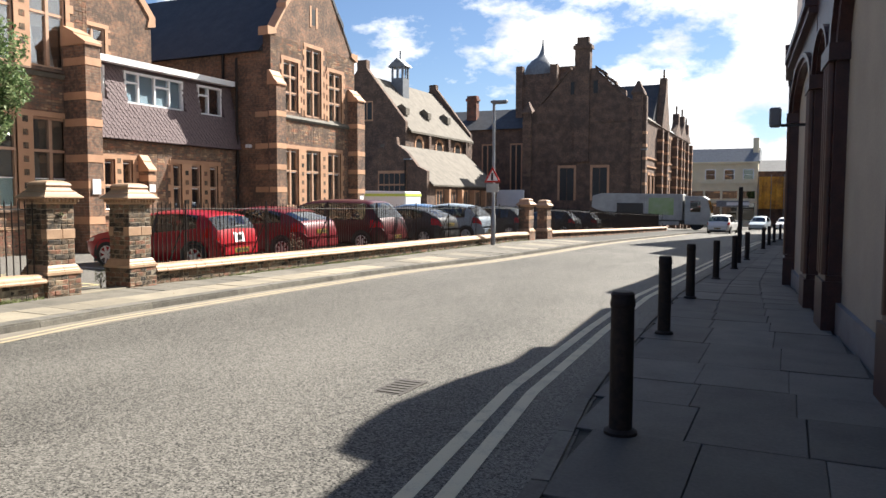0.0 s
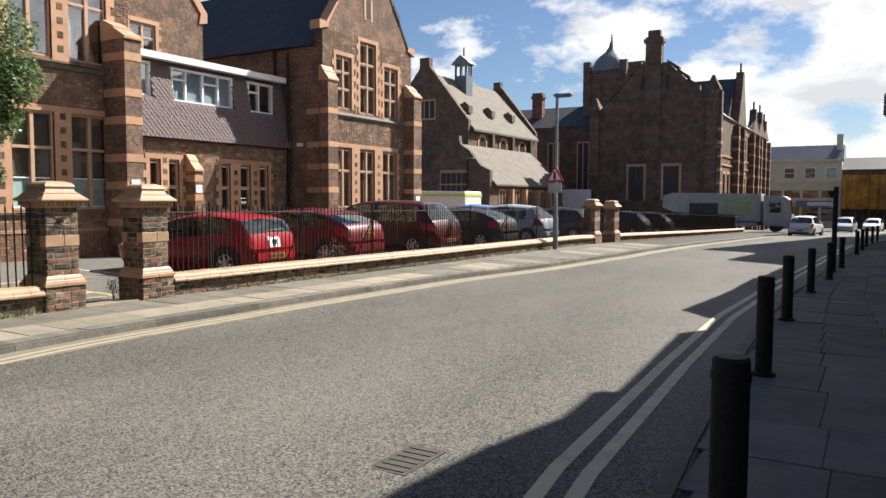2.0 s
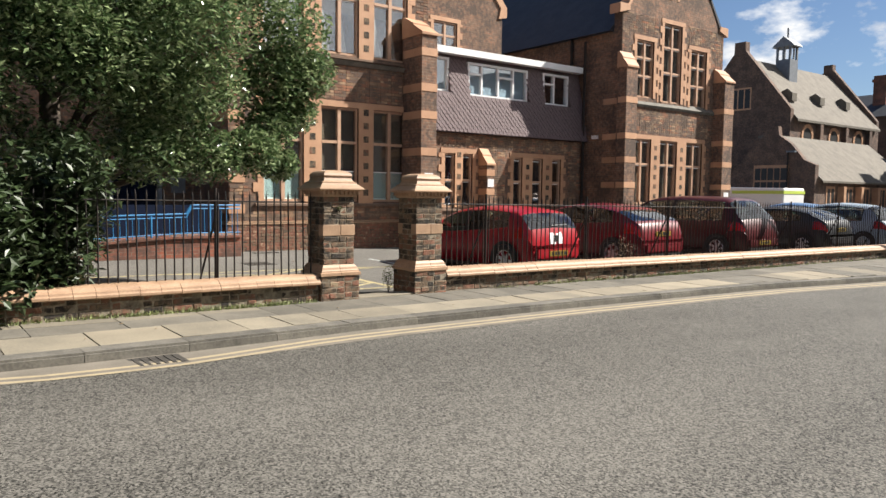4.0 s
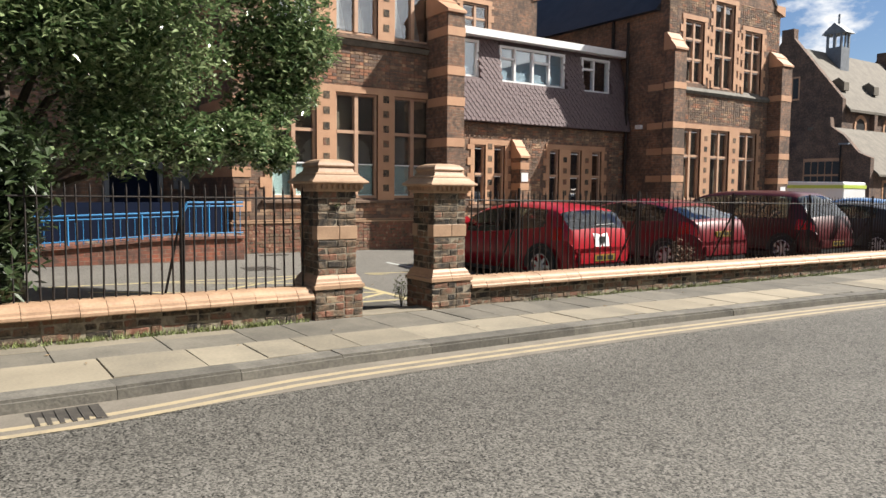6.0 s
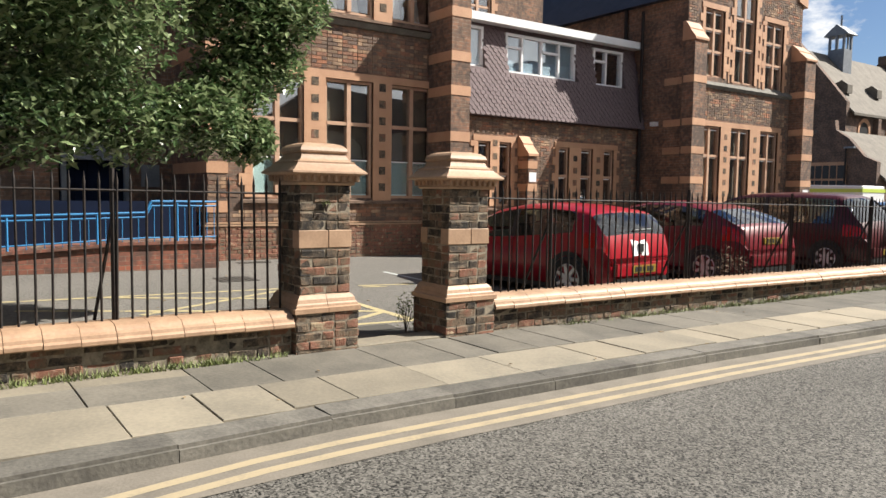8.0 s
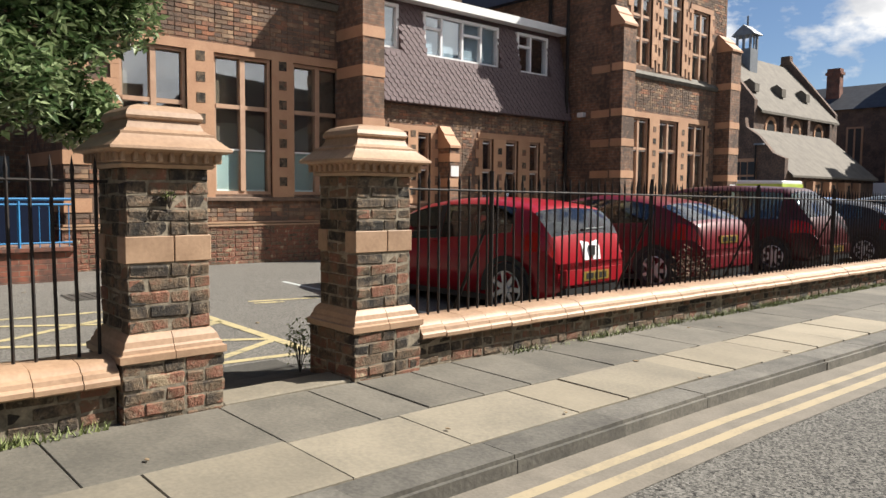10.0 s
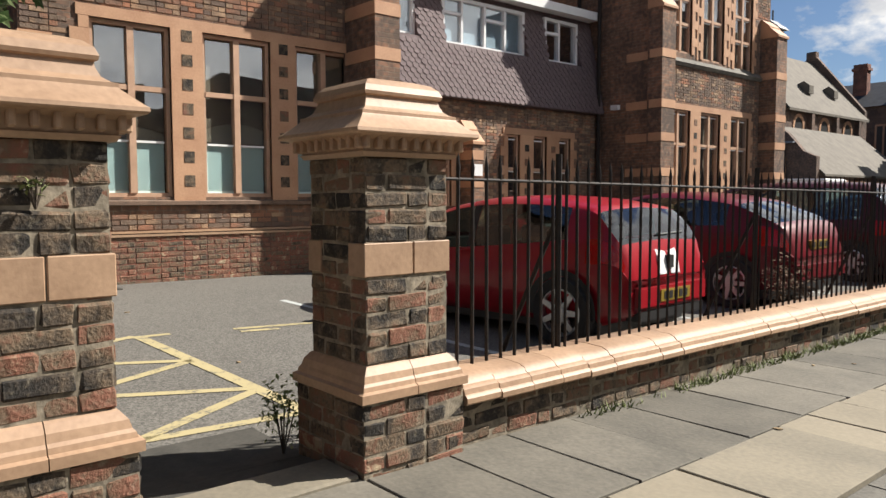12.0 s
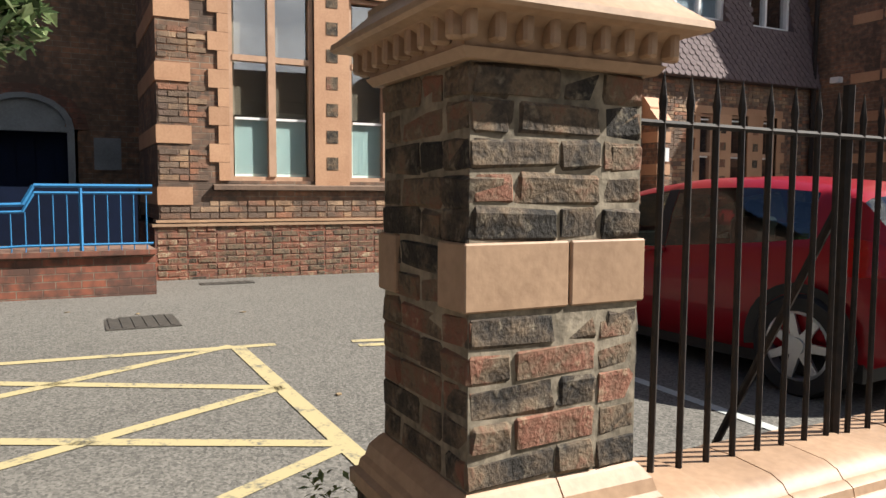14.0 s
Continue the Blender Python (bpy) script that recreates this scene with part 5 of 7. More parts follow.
for ya, yb, ha, hb in ((34.5, 38.8, 5.5, 9.9), (38.8, 49.0, 9.9, 9.9), (49.0, 60, 15, 15), (60, 80, 15, 15), (80, 105, 11, 11), (105, 135, 9, 9)):
    xa, xb = wall_right(ya), wall_right(yb)
    bm = bmesh.new()
    lo = [bm.verts.new((x, y, -4)) for x, y in ((xa, ya), (xb, yb), (xb + 9, yb), (xa + 9, ya))]
    hi = [bm.verts.new((x, y, z)) for x, y, z in ((xa, ya, ha), (xb, yb, hb), (xb + 9, yb, hb), (xa + 9, ya, ha))]
    bm.faces.new(lo); bm.faces.new(hi)
    for k in range(4):
        bm.faces.new((lo[k], lo[(k + 1) % 4], hi[(k + 1) % 4], hi[k]))
    part("wall", bm, M_brick_dark, row_r)

# plain unseen walls that close the street behind the camera, where they also block sky light, and beyond the yard
tagged(part("backdrop_wall_south", boxes((-60, -9, -26, -25, -1, 10), (-9, 12, -40, -39, -1, 10), (-9.6, -9, -39, -26, -1, 10)), M_brick_dark), "plain brick walls closing the street behind", "wall", kind="structure")
tagged(part("backdrop_wall_west", boxes((-76, -75, -25, 120, -1, 8), (-76, -46.2, 104, 105, -3, 8)), M_brick_dark), "plain brick wall closing the yard", "wall", kind="structure")


# ---- street wall, gate piers and railings ----
def brick_mesh(w, d, h, k):
    bm = bmesh.new()
    box(bm, -d / 2, d / 2, -w / 2, w / 2, -h / 2, h / 2)
    bmesh.ops.bevel(bm, geom=list(bm.edges), offset=0.0085, segments=1, affect="EDGES")
    rr = random.Random(k)
    for v in bm.verts:
        v.co += Vector((rr.uniform(-1, 1), rr.uniform(-1, 1), rr.uniform(-1, 1))) * 0.0052
    return mesh_of(bm, "brick", M_b[0])


def brick_set(w, d, h, n=9, weights=(4, 2, 4)):
    out = []
    for k in range(n):
        me = brick_mesh(w, d, h, k)
        me.materials.clear()
        me.materials.append(M_b[random.Random(k * 7 + n).choices((0, 1, 2), weights)[0]])
        out.append(me)
    return out


FULL = brick_set(0.213, 0.1, 0.064, 14, (5, 0, 6))
HALF = brick_set(0.1, 0.1, 0.064, 14, (5, 0, 6))
FULL_R = brick_set(0.213, 0.1, 0.064, weights=(5, 5, 1))
HALF_R = brick_set(0.1, 0.1, 0.064, weights=(5, 5, 1))
FULL_P = brick_set(0.213, 0.1, 0.064, weights=(2, 9, 0))
HALF_P = brick_set(0.1, 0.1, 0.064, weights=(2, 9, 0))


def lay_face(parent, origin, along, out, width, z0, courses, red=0.0, flip=0):
    """Flemish-like courses of single bricks on one face; origin is the face's lower corner."""
    turn = math.atan2(out.y, out.x)
    for c in range(courses):
        u, i = 0.0, (c + flip) % 2
        z = z0 + 0.0375 + 0.075 * c
        while u < width - 0.03:
            full = (i % 2 == 0)
            w = min(0.225 if full else 0.1125, width - u)
            if width - u - w < 0.06:
                w = width - u
            pool = (FULL_R if full else HALF_R) if random.random() < red * (1 - c / max(courses, 1)) else (FULL if full else HALF)
            base = 0.213 if full else 0.1
            p = Vector(origin) + along * (u + w / 2) + out * (-0.049 + random.uniform(-0.002, 0.005))
            m = Matrix.Translation((p.x, p.y, z)) @ Matrix.Rotation(turn, 4, "Z") @ Matrix.Diagonal((1, (w - random.uniform(0.001, 0.011)) / base, random.uniform(1.02, 1.17), 1)) @ Matrix.Rotation(random.uniform(-0.02, 0.02), 4, "X")
            piece("brick", random.choice(pool), parent, m)
            u += w
            i += 1


def cap_outline(bm, x0, x1, y0, y1, prof):
    """A square cap from (outset, z) pairs."""
    rings = [[bm.verts.new(c) for c in ((x0 - o, y0 - o, z), (x1 + o, y0 - o, z), (x1 + o, y1 + o, z), (x0 - o, y1 + o, z))] for o, z in prof]
    for a, b in zip(rings, rings[1:]):
        for k in range(4):
            bm.faces.new((a[k], a[(k + 1) % 4], b[(k + 1) % 4], b[k]))
    bm.faces.new(rings[0][::-1]); bm.faces.new(rings[-1])


def gate_pier(y0, y1, zg, detailed=True, x1=-9.73, x0=-10.185, label="brown-brick gate pier with a moulded cream terracotta cap"):
    pier = empty("gate_pier", ((x0 + x1) / 2, (y0 + y1) / 2, zg), label, "gate pier", "gate piers")
    c = 0.003 if detailed else 0.0
    part("core", boxes((x0 + c, x1 - c, y0 + c, y1 - c, zg - 0.2, zg + 1.42), (x0 - 0.055 + c, x1 + 0.055 - c, y0 - 0.055 + c, y1 + 0.055 - c, zg - 0.2, zg + 0.33)), M_mortar if detailed else M_brick, pier)
    # plinth moulding in blocks
    for k in range(2):
        bm = bmesh.new()
        ya, yb = (y0, (y0 + y1) / 2 - 0.002) if k == 0 else ((y0 + y1) / 2 + 0.002, y1)
        prof = [(0.05, 0.325), (0.07, 0.332), (0.07, 0.37), (0.052, 0.378), (0.048, 0.398), (0.038, 0.41), (0.03, 0.44), (0.008, 0.468), (0.0, 0.475)]
        rings = []
        for o, z in prof:
            a = ya - o if k == 0 else ya
            b = yb if k == 0 else yb + o
            rings.append([bm.verts.new(cc) for cc in ((x0 - o, a, zg + z), (x1 + o, a, zg + z), (x1 + o, b, zg + z), (x0 - o, b, zg + z))])
        for a, b in zip(rings, rings[1:]):
            for q in range(4):
                bm.faces.new((a[q], a[(q + 1) % 4], b[(q + 1) % 4], b[q]))
        bm.faces.new(rings[0][::-1]); bm.faces.new(rings[-1])
        part("plinth_block", bm, M_stone_cream, pier)
    # plain band of blocks
    zb = zg + 0.86
    ym = y0 + 0.6 * (y1 - y0) - 0.02
    for a, b in ((y0 - 0.012, ym - 0.003), (ym + 0.003, y1 + 0.012)):
        part("band_block", boxes((x1 - 0.12, x1 + 0.006, a, b, zb, zb + 0.145)), M_stone_cream, pier, bevel=0.004)
        part("band_block", boxes((x0 - 0.006, x0 + 0.1, a, b, zb, zb + 0.145)), M_stone_cream, pier, bevel=0.004)
    # moulded cap
    z = zg + 1.375
    bm = bmesh.new()
    cap_outline(bm, x0, x1, y0, y1, [(0.0, z), (0.02, z), (0.035, z + 0.02)])
    part("cap_bed", bm, M_stone_cream, pier)
    bm = bmesh.new()
    cap_outline(bm, x0, x1, y0, y1, [(0.025, z + 0.02), (0.03, z + 0.045), (0.042, z + 0.07), (0.07, z + 0.085), (0.098, z + 0.09), (0.106, z + 0.098), (0.104, z + 0.112), (0.09, z + 0.122), (0.06, z + 0.148), (0.034, z + 0.172), (0.03, z + 0.178), (0.03, z + 0.192), (0.012, z + 0.196), (-0.012, z + 0.214), (-0.026, z + 0.244), (-0.03, z + 0.262), (-0.018, z + 0.268), (-0.014, z + 0.282), (-0.026, z + 0.31), (-0.055, z + 0.334), (-0.11, z + 0.35), (-0.2, z + 0.356)])
    cap = part("cap", bm, M_stone_cream, pier, "moulded cream terracotta cap", smooth=17)
    n = 8 if detailed else 4
    for k in range(n + 1):
        f = k / n
        for px, py, tx in ((x1 + 0.048, y0 - 0.03 + f * (y1 - y0 + 0.06), 1), (x0 - 0.048, y0 - 0.03 + f * (y1 - y0 + 0.06), 1), (x0 - 0.03 + f * (x1 - x0 + 0.06), y0 - 0.048, 0), (x0 - 0.03 + f * (x1 - x0 + 0.06), y1 + 0.048, 0)):
            hx, hy = (0.02, 0.013) if tx else (0.013, 0.02)
            part("dentil", boxes((px - hx, px + hx, py - hy, py + hy, z + 0.03, z + 0.088)), M_stone_cream, cap, bevel=0.006)
    if detailed:
        px, py = Vector((1, 0, 0)), Vector((0, 1, 0))
        pw, q = y1 - y0, 0.055
        lay_face(pier, (x1, y0, 0), py, px, pw, zg + 0.475, 5, red=0.75)
        lay_face(pier, (x1, y0, 0), py, px, pw, zg + 1.005, 5, red=0.12)
        lay_face(pier, (x1 + q, y0 - q, 0), py, px, pw + 2 * q, zg - 0.05, 5, red=1.2)
        lay_face(pier, (x0, y0, 0), px, -py, x1 - x0, zg + 0.475, 12, red=0.4, flip=1)
        lay_face(pier, (x0 - q, y0 - q, 0), px, -py, x1 - x0 + 2 * q, zg - 0.05, 5, red=0.9, flip=1)
        lay_face(pier, (x0, y1, 0), px, py, x1 - x0, zg + 0.475, 12, red=0.4, flip=1)
        lay_face(pier, (x0 - q, y1 + q, 0), px, py, x1 - x0 + 2 * q, zg - 0.05, 5, red=0.9, flip=1)
    return pier


# single red bricks of the classroom wing's plinth
for c in range(9):
    y, i = 11.8, c
    while y < 16.55:
        L = min(0.225 if i % 2 == 0 else 0.1125, 16.6 - y)
        m = Matrix.Translation((W + 0.06 - 0.044 + random.uniform(-0.003, 0.003), y + L / 2, 0.175 + 0.0375 + 0.075 * c)) @ Matrix.Diagonal((1, (L - 0.011) / (0.213 if i % 2 == 0 else 0.1), 1, 1))
        piece("brick", random.choice(FULL_P if i % 2 == 0 else HALF_P), left_wing, m)
        y, i = y + L, i + 1
gate_pier(10.12, 10.575, 0.175)
gate_pier(11.6, 12.055, 0.165)
for y in (32.1, 34.6):
    gate_pier(y, y + 0.6, z_left(y), detailed=False, label="far brick gate pier with a rounded terracotta cap")
tagged(part("threshold_stone", boxes((-9.98, -9.7, 10.64, 11.54, 0.06, z_left(11) + 0.012)), M_flag_new, bevel=0.01), "worn buff stone threshold between the gate piers", "threshold")


def street_wall(ya, yb, detail):
    """Low brick wall with moulded cream copings, from ya to yb along the footway."""
    w = empty("street_wall", (-9.9, (ya + yb) / 2, z_left((ya + yb) / 2)), "low brick street wall with moulded cream terracotta coping", "wall")
    n = max(1, round((yb - ya) / 2.5))
    ys = lerp_row(ya, yb, n)
    bm = bmesh.new()
    for a, b in zip(ys, ys[1:]):
        za, zb = z_left(a), z_left(b)
        v = [bm.verts.new(c) for c in ((-10.02, a, za - 0.3), (-9.738, a, za - 0.3), (-9.738, b, zb - 0.3), (-10.02, b, zb - 0.3), (-10.02, a, za + 0.22), (-9.738, a, za + 0.22), (-9.738, b, zb + 0.22), (-10.02, b, zb + 0.22))]
        for f in ((3, 2, 1, 0), (4, 5, 6, 7), (0, 1, 5, 4), (1, 2, 6, 5), (2, 3, 7, 6), (3, 0, 4, 7)):
            bm.faces.new([v[i] for i in f])
    part("core", bm, M_mortar if detail else M_brick, w)
    prof = [(-10.06, 0.215), (-9.67, 0.215), (-9.658, 0.225), (-9.658, 0.25), (-9.668, 0.262), (-9.676, 0.266), (-9.682, 0.29), (-9.7, 0.302), (-9.712, 0.304), (-9.73, 0.326), (-9.77, 0.342), (-9.9, 0.35), (-10.02, 0.342), (-10.06, 0.31)]
    step = 0.23
    k, y = 0, ya
    bm = bmesh.new()
    prism(bm, prof, "y", -0.1125, 0.1125)
    shared = mesh_of(bm, "coping_block", M_stone_cream, smooth=30)
    while y < yb - 0.02:
        e = min(step, yb - y)
        m = Matrix.Translation((random.uniform(-0.004, 0.004), y + e / 2, z_left(y + e / 2) + random.uniform(-0.003, 0.003))) @ Matrix.Diagonal((1, e / step, 1, 1))
        piece("coping_block", shared, w, m)
        y += step
    if detail:
        c, cap = 0, 300
        for row in range(3):
            y, i = ya, row
            while y < yb - 0.03:
                full = i % 2 == 0
                L = min(0.225 if full else 0.1125, yb - y)
                base = 0.213 if full else 0.1
                z = z_left(y) + 0.002 + 0.0375 + 0.075 * row
                pool = (FULL_R if full else HALF_R) if random.random() < 0.72 else (FULL if full else HALF)
                if c < cap:
                    piece("brick", random.choice(pool), w, Matrix.Translation((-9.785 + random.uniform(-0.003, 0.008), y + L / 2, z)) @ Matrix.Diagonal((1, (L - random.uniform(0.002, 0.022)) / base, random.uniform(0.9, 1.16), 1)) @ Matrix.Rotation(random.uniform(-0.035, 0.035), 4, "X"))
                    c += 1
                y += L
                i += 1
    return w


def bar_mesh(h):
    bm = bmesh.new()
    lathe(bm, [(0.0098, 0), (0.0098, h - 0.1), (0.0125, h - 0.08), (0.008, h - 0.05), (0.001, h)], 6)
    return mesh_of(bm, "rail_bar", M_iron, smooth=50)


def railing(ya, yb):
    r = empty("railing", (-9.97, (ya + yb) / 2, z_left((ya + yb) / 2) + 0.39), "black iron spear-top railing on the street wall", "railing")
    bars = bar_mesh(1.09)
    n = int((yb - ya) / 0.104)
    for k in range(n):
        y = ya + 0.06 + (yb - ya - 0.12) * k / (n - 1)
        m = Matrix.Translation((-9.9, y, z_left(y) + 0.335)) @ Matrix.Rotation(random.uniform(-0.012, 0.012), 4, "X")
        if k < 300:
            piece("rail_bar", bars, r, m)
    ys = lerp_row(ya, yb, max(1, round((yb - ya) / 3)))
    bm = bmesh.new()
    for a, b in zip(ys, ys[1:]):
        tube(bm, (-9.9, a, z_left(a) + 1.29), (-9.9, b, z_left(b) + 1.29), 0.0095, 6)
    part("top_rail", bm, M_iron, r)
    y = ya + 0.95
    while y < yb:
        z = z_left(y) + 0.33
        bm = bmesh.new()
        tube(bm, (-9.915, y, z), (-9.915, y, z + 1.12), 0.019, 6)
        tube(bm, (-9.93, y, z + 0.75), (-10.4, y - 0.1, z - 0.32), 0.014, 6)
        part("standard", bm, M_iron, r)
        y += 2.3
    return r


street_wall(-6.0, 10.05, True)
street_wall(12.12, 32.0, True)
street_wall(35.3, 70.0, False)
railing(-6.0, 10.08)
railing(12.1, 32.0)
railing(35.3, 69.0)

# ---- kerbs and flags ----
kerb_long = {}


def kerb_line(parent, fx, ya, yb, side):
    y = ya
    while y < yb:
        L = 0.9
        xa, xb = fx(y), fx(y + L)
        bm_key = side
        if bm_key not in kerb_long:
            bm = bmesh.new()
            box(bm, -0.27 if side > 0 else 0.0, 0.0 if side > 0 else 0.14, -0.4485, 0.4485, -0.24, 0.0)
            bmesh.ops.bevel(bm, geom=[e for e in bm.edges if abs(e.verts[0].co.y - e.verts[1].co.y) > 0.1], offset=0.022, segments=2, affect="EDGES")
            kerb_long[bm_key] = mesh_of(bm, "kerb_stone", M_kerb)
        x, yy = (xa + xb) / 2, y + L / 2
        z0, z1 = z_pave(xa, y), z_pave(xb, y + L)
        slope = math.atan2(z1 - z0, L)
        m = Matrix.Translation((x + random.uniform(-0.003, 0.003), yy, (z0 + z1) / 2 + random.uniform(-0.0025, 0.0025))) @ Matrix.Rotation(math.atan2(-(xb - xa), L), 4, "Z") @ Matrix.Rotation(slope, 4, "X")
        piece("kerb_stone", kerb_long[bm_key], parent, m)
        y += L


kerb_line(pave_left, kerb_left, -7.53, 60.0, 1)
kerb_line(pave_right, kerb_right, -8.0, 60.0, -1)
flag_cache = {}


def flag(parent, x0, x1, y0, y1, pale):
    """One flagstone, sunk or tilted a little."""
    key = (round(x1 - x0, 2), round(y1 - y0, 2), pale, parent.name)
    if key not in flag_cache:
        bm = bmesh.new()
        a, b = key[0] / 2 - 0.0035, key[1] / 2 - 0.0035
        box(bm, -a, a, -b, b, -0.05, 0.0)
        bmesh.ops.bevel(bm, geom=[e for e in bm.edges if all(v.co.z > -0.01 for v in e.verts)], offset=0.004, segments=1, affect="EDGES")
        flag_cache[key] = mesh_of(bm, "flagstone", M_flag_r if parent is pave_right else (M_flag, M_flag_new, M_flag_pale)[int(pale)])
    x, y = (x0 + x1) / 2, (y0 + y1) / 2
    sl = math.atan2(z_pave(x, y1) - z_pave(x, y0), y1 - y0)
    sx = math.atan2(z_pave(x1, y) - z_pave(x0, y), x1 - x0)
    m = Matrix.Translation((x, y, z_pave(x, y) - 0.004 + random.uniform(-0.004, 0.004))) @ Euler((sl + random.uniform(-0.004, 0.004), -sx + random.uniform(-0.004, 0.004), 0)).to_matrix().to_4x4()
    piece("flagstone", flag_cache[key], parent, m)


# joints across the two rows of the school footway: the kerb row is buff or pale, the wall row grey
KERB_ROW = [7.05, 7.8, 8.5, 9.0, 9.45, 9.89, 10.6, 11.32, 12.2, 12.7, 13.69, 14.03, 14.45, 14.96, 15.45, 16.0, 16.6]
WALL_ROW = [7.5, 8.4, 9.15, 9.65, 10.6, 11.2, 11.56, 12.02, 12.45, 12.92, 13.38, 13.98, 14.6, 15.4]
PALE = ((7.0, 7.9), (12.1, 12.75), (13.6, 17.2), (19.5, 21.5))


def joints(near, step, start=-6.0, end=34.0):
    """A row of joints that holds the near ones and goes on by choice of steps to both ends."""
    out = list(near)
    while out[0] > start:
        out.insert(0, out[0] - random.choice(step))
    while out[-1] < end:
        out.append(out[-1] + random.choice(step))
    return out


def split_x(y):
    return -8.92 + 0.01 * math.sin(y * 3)


row_ys = joints(KERB_ROW, (0.6, 0.75, 0.9))
for a, b in zip(row_ys, row_ys[1:]):
    mid_y = (a + b) / 2
    pale = any(p <= mid_y <= q for p, q in PALE)
    flag(pave_left, split_x(mid_y), kerb_left(mid_y) - 0.275, a, b, 2 if pale else 1 if 8.2 < mid_y < 12.2 or random.random() < 0.35 else 0)
row_ys = joints(WALL_ROW, (0.6, 0.62, 0.9))
for a, b in zip(row_ys, row_ys[1:]):
    mid_y = (a + b) / 2
    if 5.0 < mid_y < 9.2:
        flag(pave_left, -9.74, -9.42, a, b, 1)
        flag(pave_left, -9.42, split_x(mid_y), a, b, 0)
    else:
        flag(pave_left, -9.74, split_x(mid_y), a, b, 0)
y, row = -5.0, 0
while y < 40:
    L = random.choice((0.75, 0.9, 1.2))
    xw, xe = kerb_right(y + L / 2) + 0.15, wall_right(y + L / 2) + 0.05
    n = 3
    for k in range(n):
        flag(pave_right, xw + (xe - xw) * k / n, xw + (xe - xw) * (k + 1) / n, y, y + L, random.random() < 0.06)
    y, row = y + L, row + 1


def painted(name, path, width, zf, material, label):
    """A painted line along a path of (x, y) points."""
    bm = bmesh.new()
    prev = None
    for i, (x, y) in enumerate(path):
        a = path[max(i - 1, 0)]
        b = path[min(i + 1, len(path) - 1)]
        d = Vector((b[0] - a[0], b[1] - a[1])).normalized()
        nx, ny = -d.y * width / 2, d.x * width / 2
        row = [bm.verts.new((x + s * nx, y + s * ny, zf(x + s * nx, y + s * ny) + 0.005)) for s in (1, -1)]
        if prev:
            bm.faces.new((prev[0], prev[1], row[1], row[0]))
        prev = row
    return tagged(part(name, bm, material), label, "road marking", kind="structure")


ysl = [-8 + 0.5 * k for k in range(140)]


def round_gully(y):
    """The lines swing out round the drain grating."""
    return 0.15 * interp(y, ((5.9, 0), (6.6, 1), (7.7, 1), (8.9, 0)))


for o in (0.2, 0.36):
    painted("road_line_left", [(kerb_left(y) + o + round_gully(y), y) for y in ysl], 0.072, z_road, M_yellow, "worn pale yellow no-parking line beside the school kerb")
for o in (0.13, 0.33):
    painted("road_line_right", [(kerb_right(y) - o - 0.26, y) for y in ysl], 0.1, z_road, M_yellow_lifted, "worn yellow no-parking line beside the bollards, lightened to show in shade")
# bay hatching in the yard
A, B = (-13.7, 11.93), (-10.9, 11.98)
painted("bay_line", [A, (-12.6, 11.95), (-11.5, 11.97), B], 0.1, z_yard, M_yellow2, "yellow painted edge of the hatched bay")
for p, q in (((-13.7, 12.2), (-13.9, 8.0)), ((-12.57, 11.95), (-13.9, 9.2)), ((-11.54, 12.0), (-13.2, 8.4)), ((-13.77, 11.9), (-12.4, 9.5)), ((-12.57, 11.95), (-11.3, 9.5)), ((-11.54, 12.0), (-10.75, 10.65)), ((-10.9, 11.98), (-11.1, 9.2)), ((-13.45, 12.75), (-13.38, 13.1)), ((-13.6, 12.75), (-13.45, 13.6))):
    painted("bay_line", [p, ((p[0] + q[0]) / 2, (p[1] + q[1]) / 2), q], 0.085, z_yard, M_yellow2, "yellow painted hatching on the yard")
for yy in (14.0, 16.9, 20.4, 24.9, 28.4):
    painted("bay_line", [(-10.4, yy), (-12.5, yy), (-15.0, yy)], 0.08, z_yard, M_curtain, "white painted parking bay line")


# Dark sheet laid where the pier's shadow falls, deepening it by colour.
tagged(part("ground_gateway_shade", sheet(lambda y: (-10.8, -10.4, -9.98), [10.6, 10.9, 11.2, 11.58], lambda x, y: z_yard(x, y) + 0.012 + 0.05 * max(0, (x + 10.4) / 0.42)), M_joint), "dark earth sheet deepening the pier's shadow in the gateway", "earth", kind="structure")


# ---- iron covers ----
def cover(x, y, zf, lx, ly, name, label):
    c = empty(name, (x, y, zf(x, y)), label, "cover")
    part("frame", boxes((x - lx, x + lx, y - ly, y + ly, zf(x, y) - 0.06, zf(x, y) + 0.005)), M_cover, c)
    for k in range(6):
        yy = y - ly + 0.03 + (2 * ly - 0.06) * k / 5.5
        part("bar", boxes((x - lx + 0.03, x + lx - 0.03, yy, yy + 0.03, zf(x, y) + 0.005, zf(x, y) + 0.01)), M_cover, c)


cover(kerb_left(7.4) + 0.22, 7.42, z_road, 0.19, 0.22, "drain_grating", "rusty iron drain grating beside the kerb")
cover(-2.78, 8.1, z_road, 0.13, 0.24, "manhole_cover", "worn iron cover set in the road")
cover(-14.95, 11.4, z_yard, 0.3, 0.28, "manhole_cover", "dark iron cover in the school yard")
cover(-17.1, 12.5, z_yard, 0.1, 0.3, "drain_grating", "small drain at the foot of the school wall")

# ---- bollards, posts, lamps, signs ----
BOL = [(-0.84, 7.44), (-1.2, 11.6), (-1.38, 15.6), (-1.45, 21.1), (-1.27, 24.5), (-1.16, 28.7), (-0.92, 36.5), (-0.8, 40.6), (-0.68, 45.8), (-0.45, 51), (-0.2, 56)]
first = None
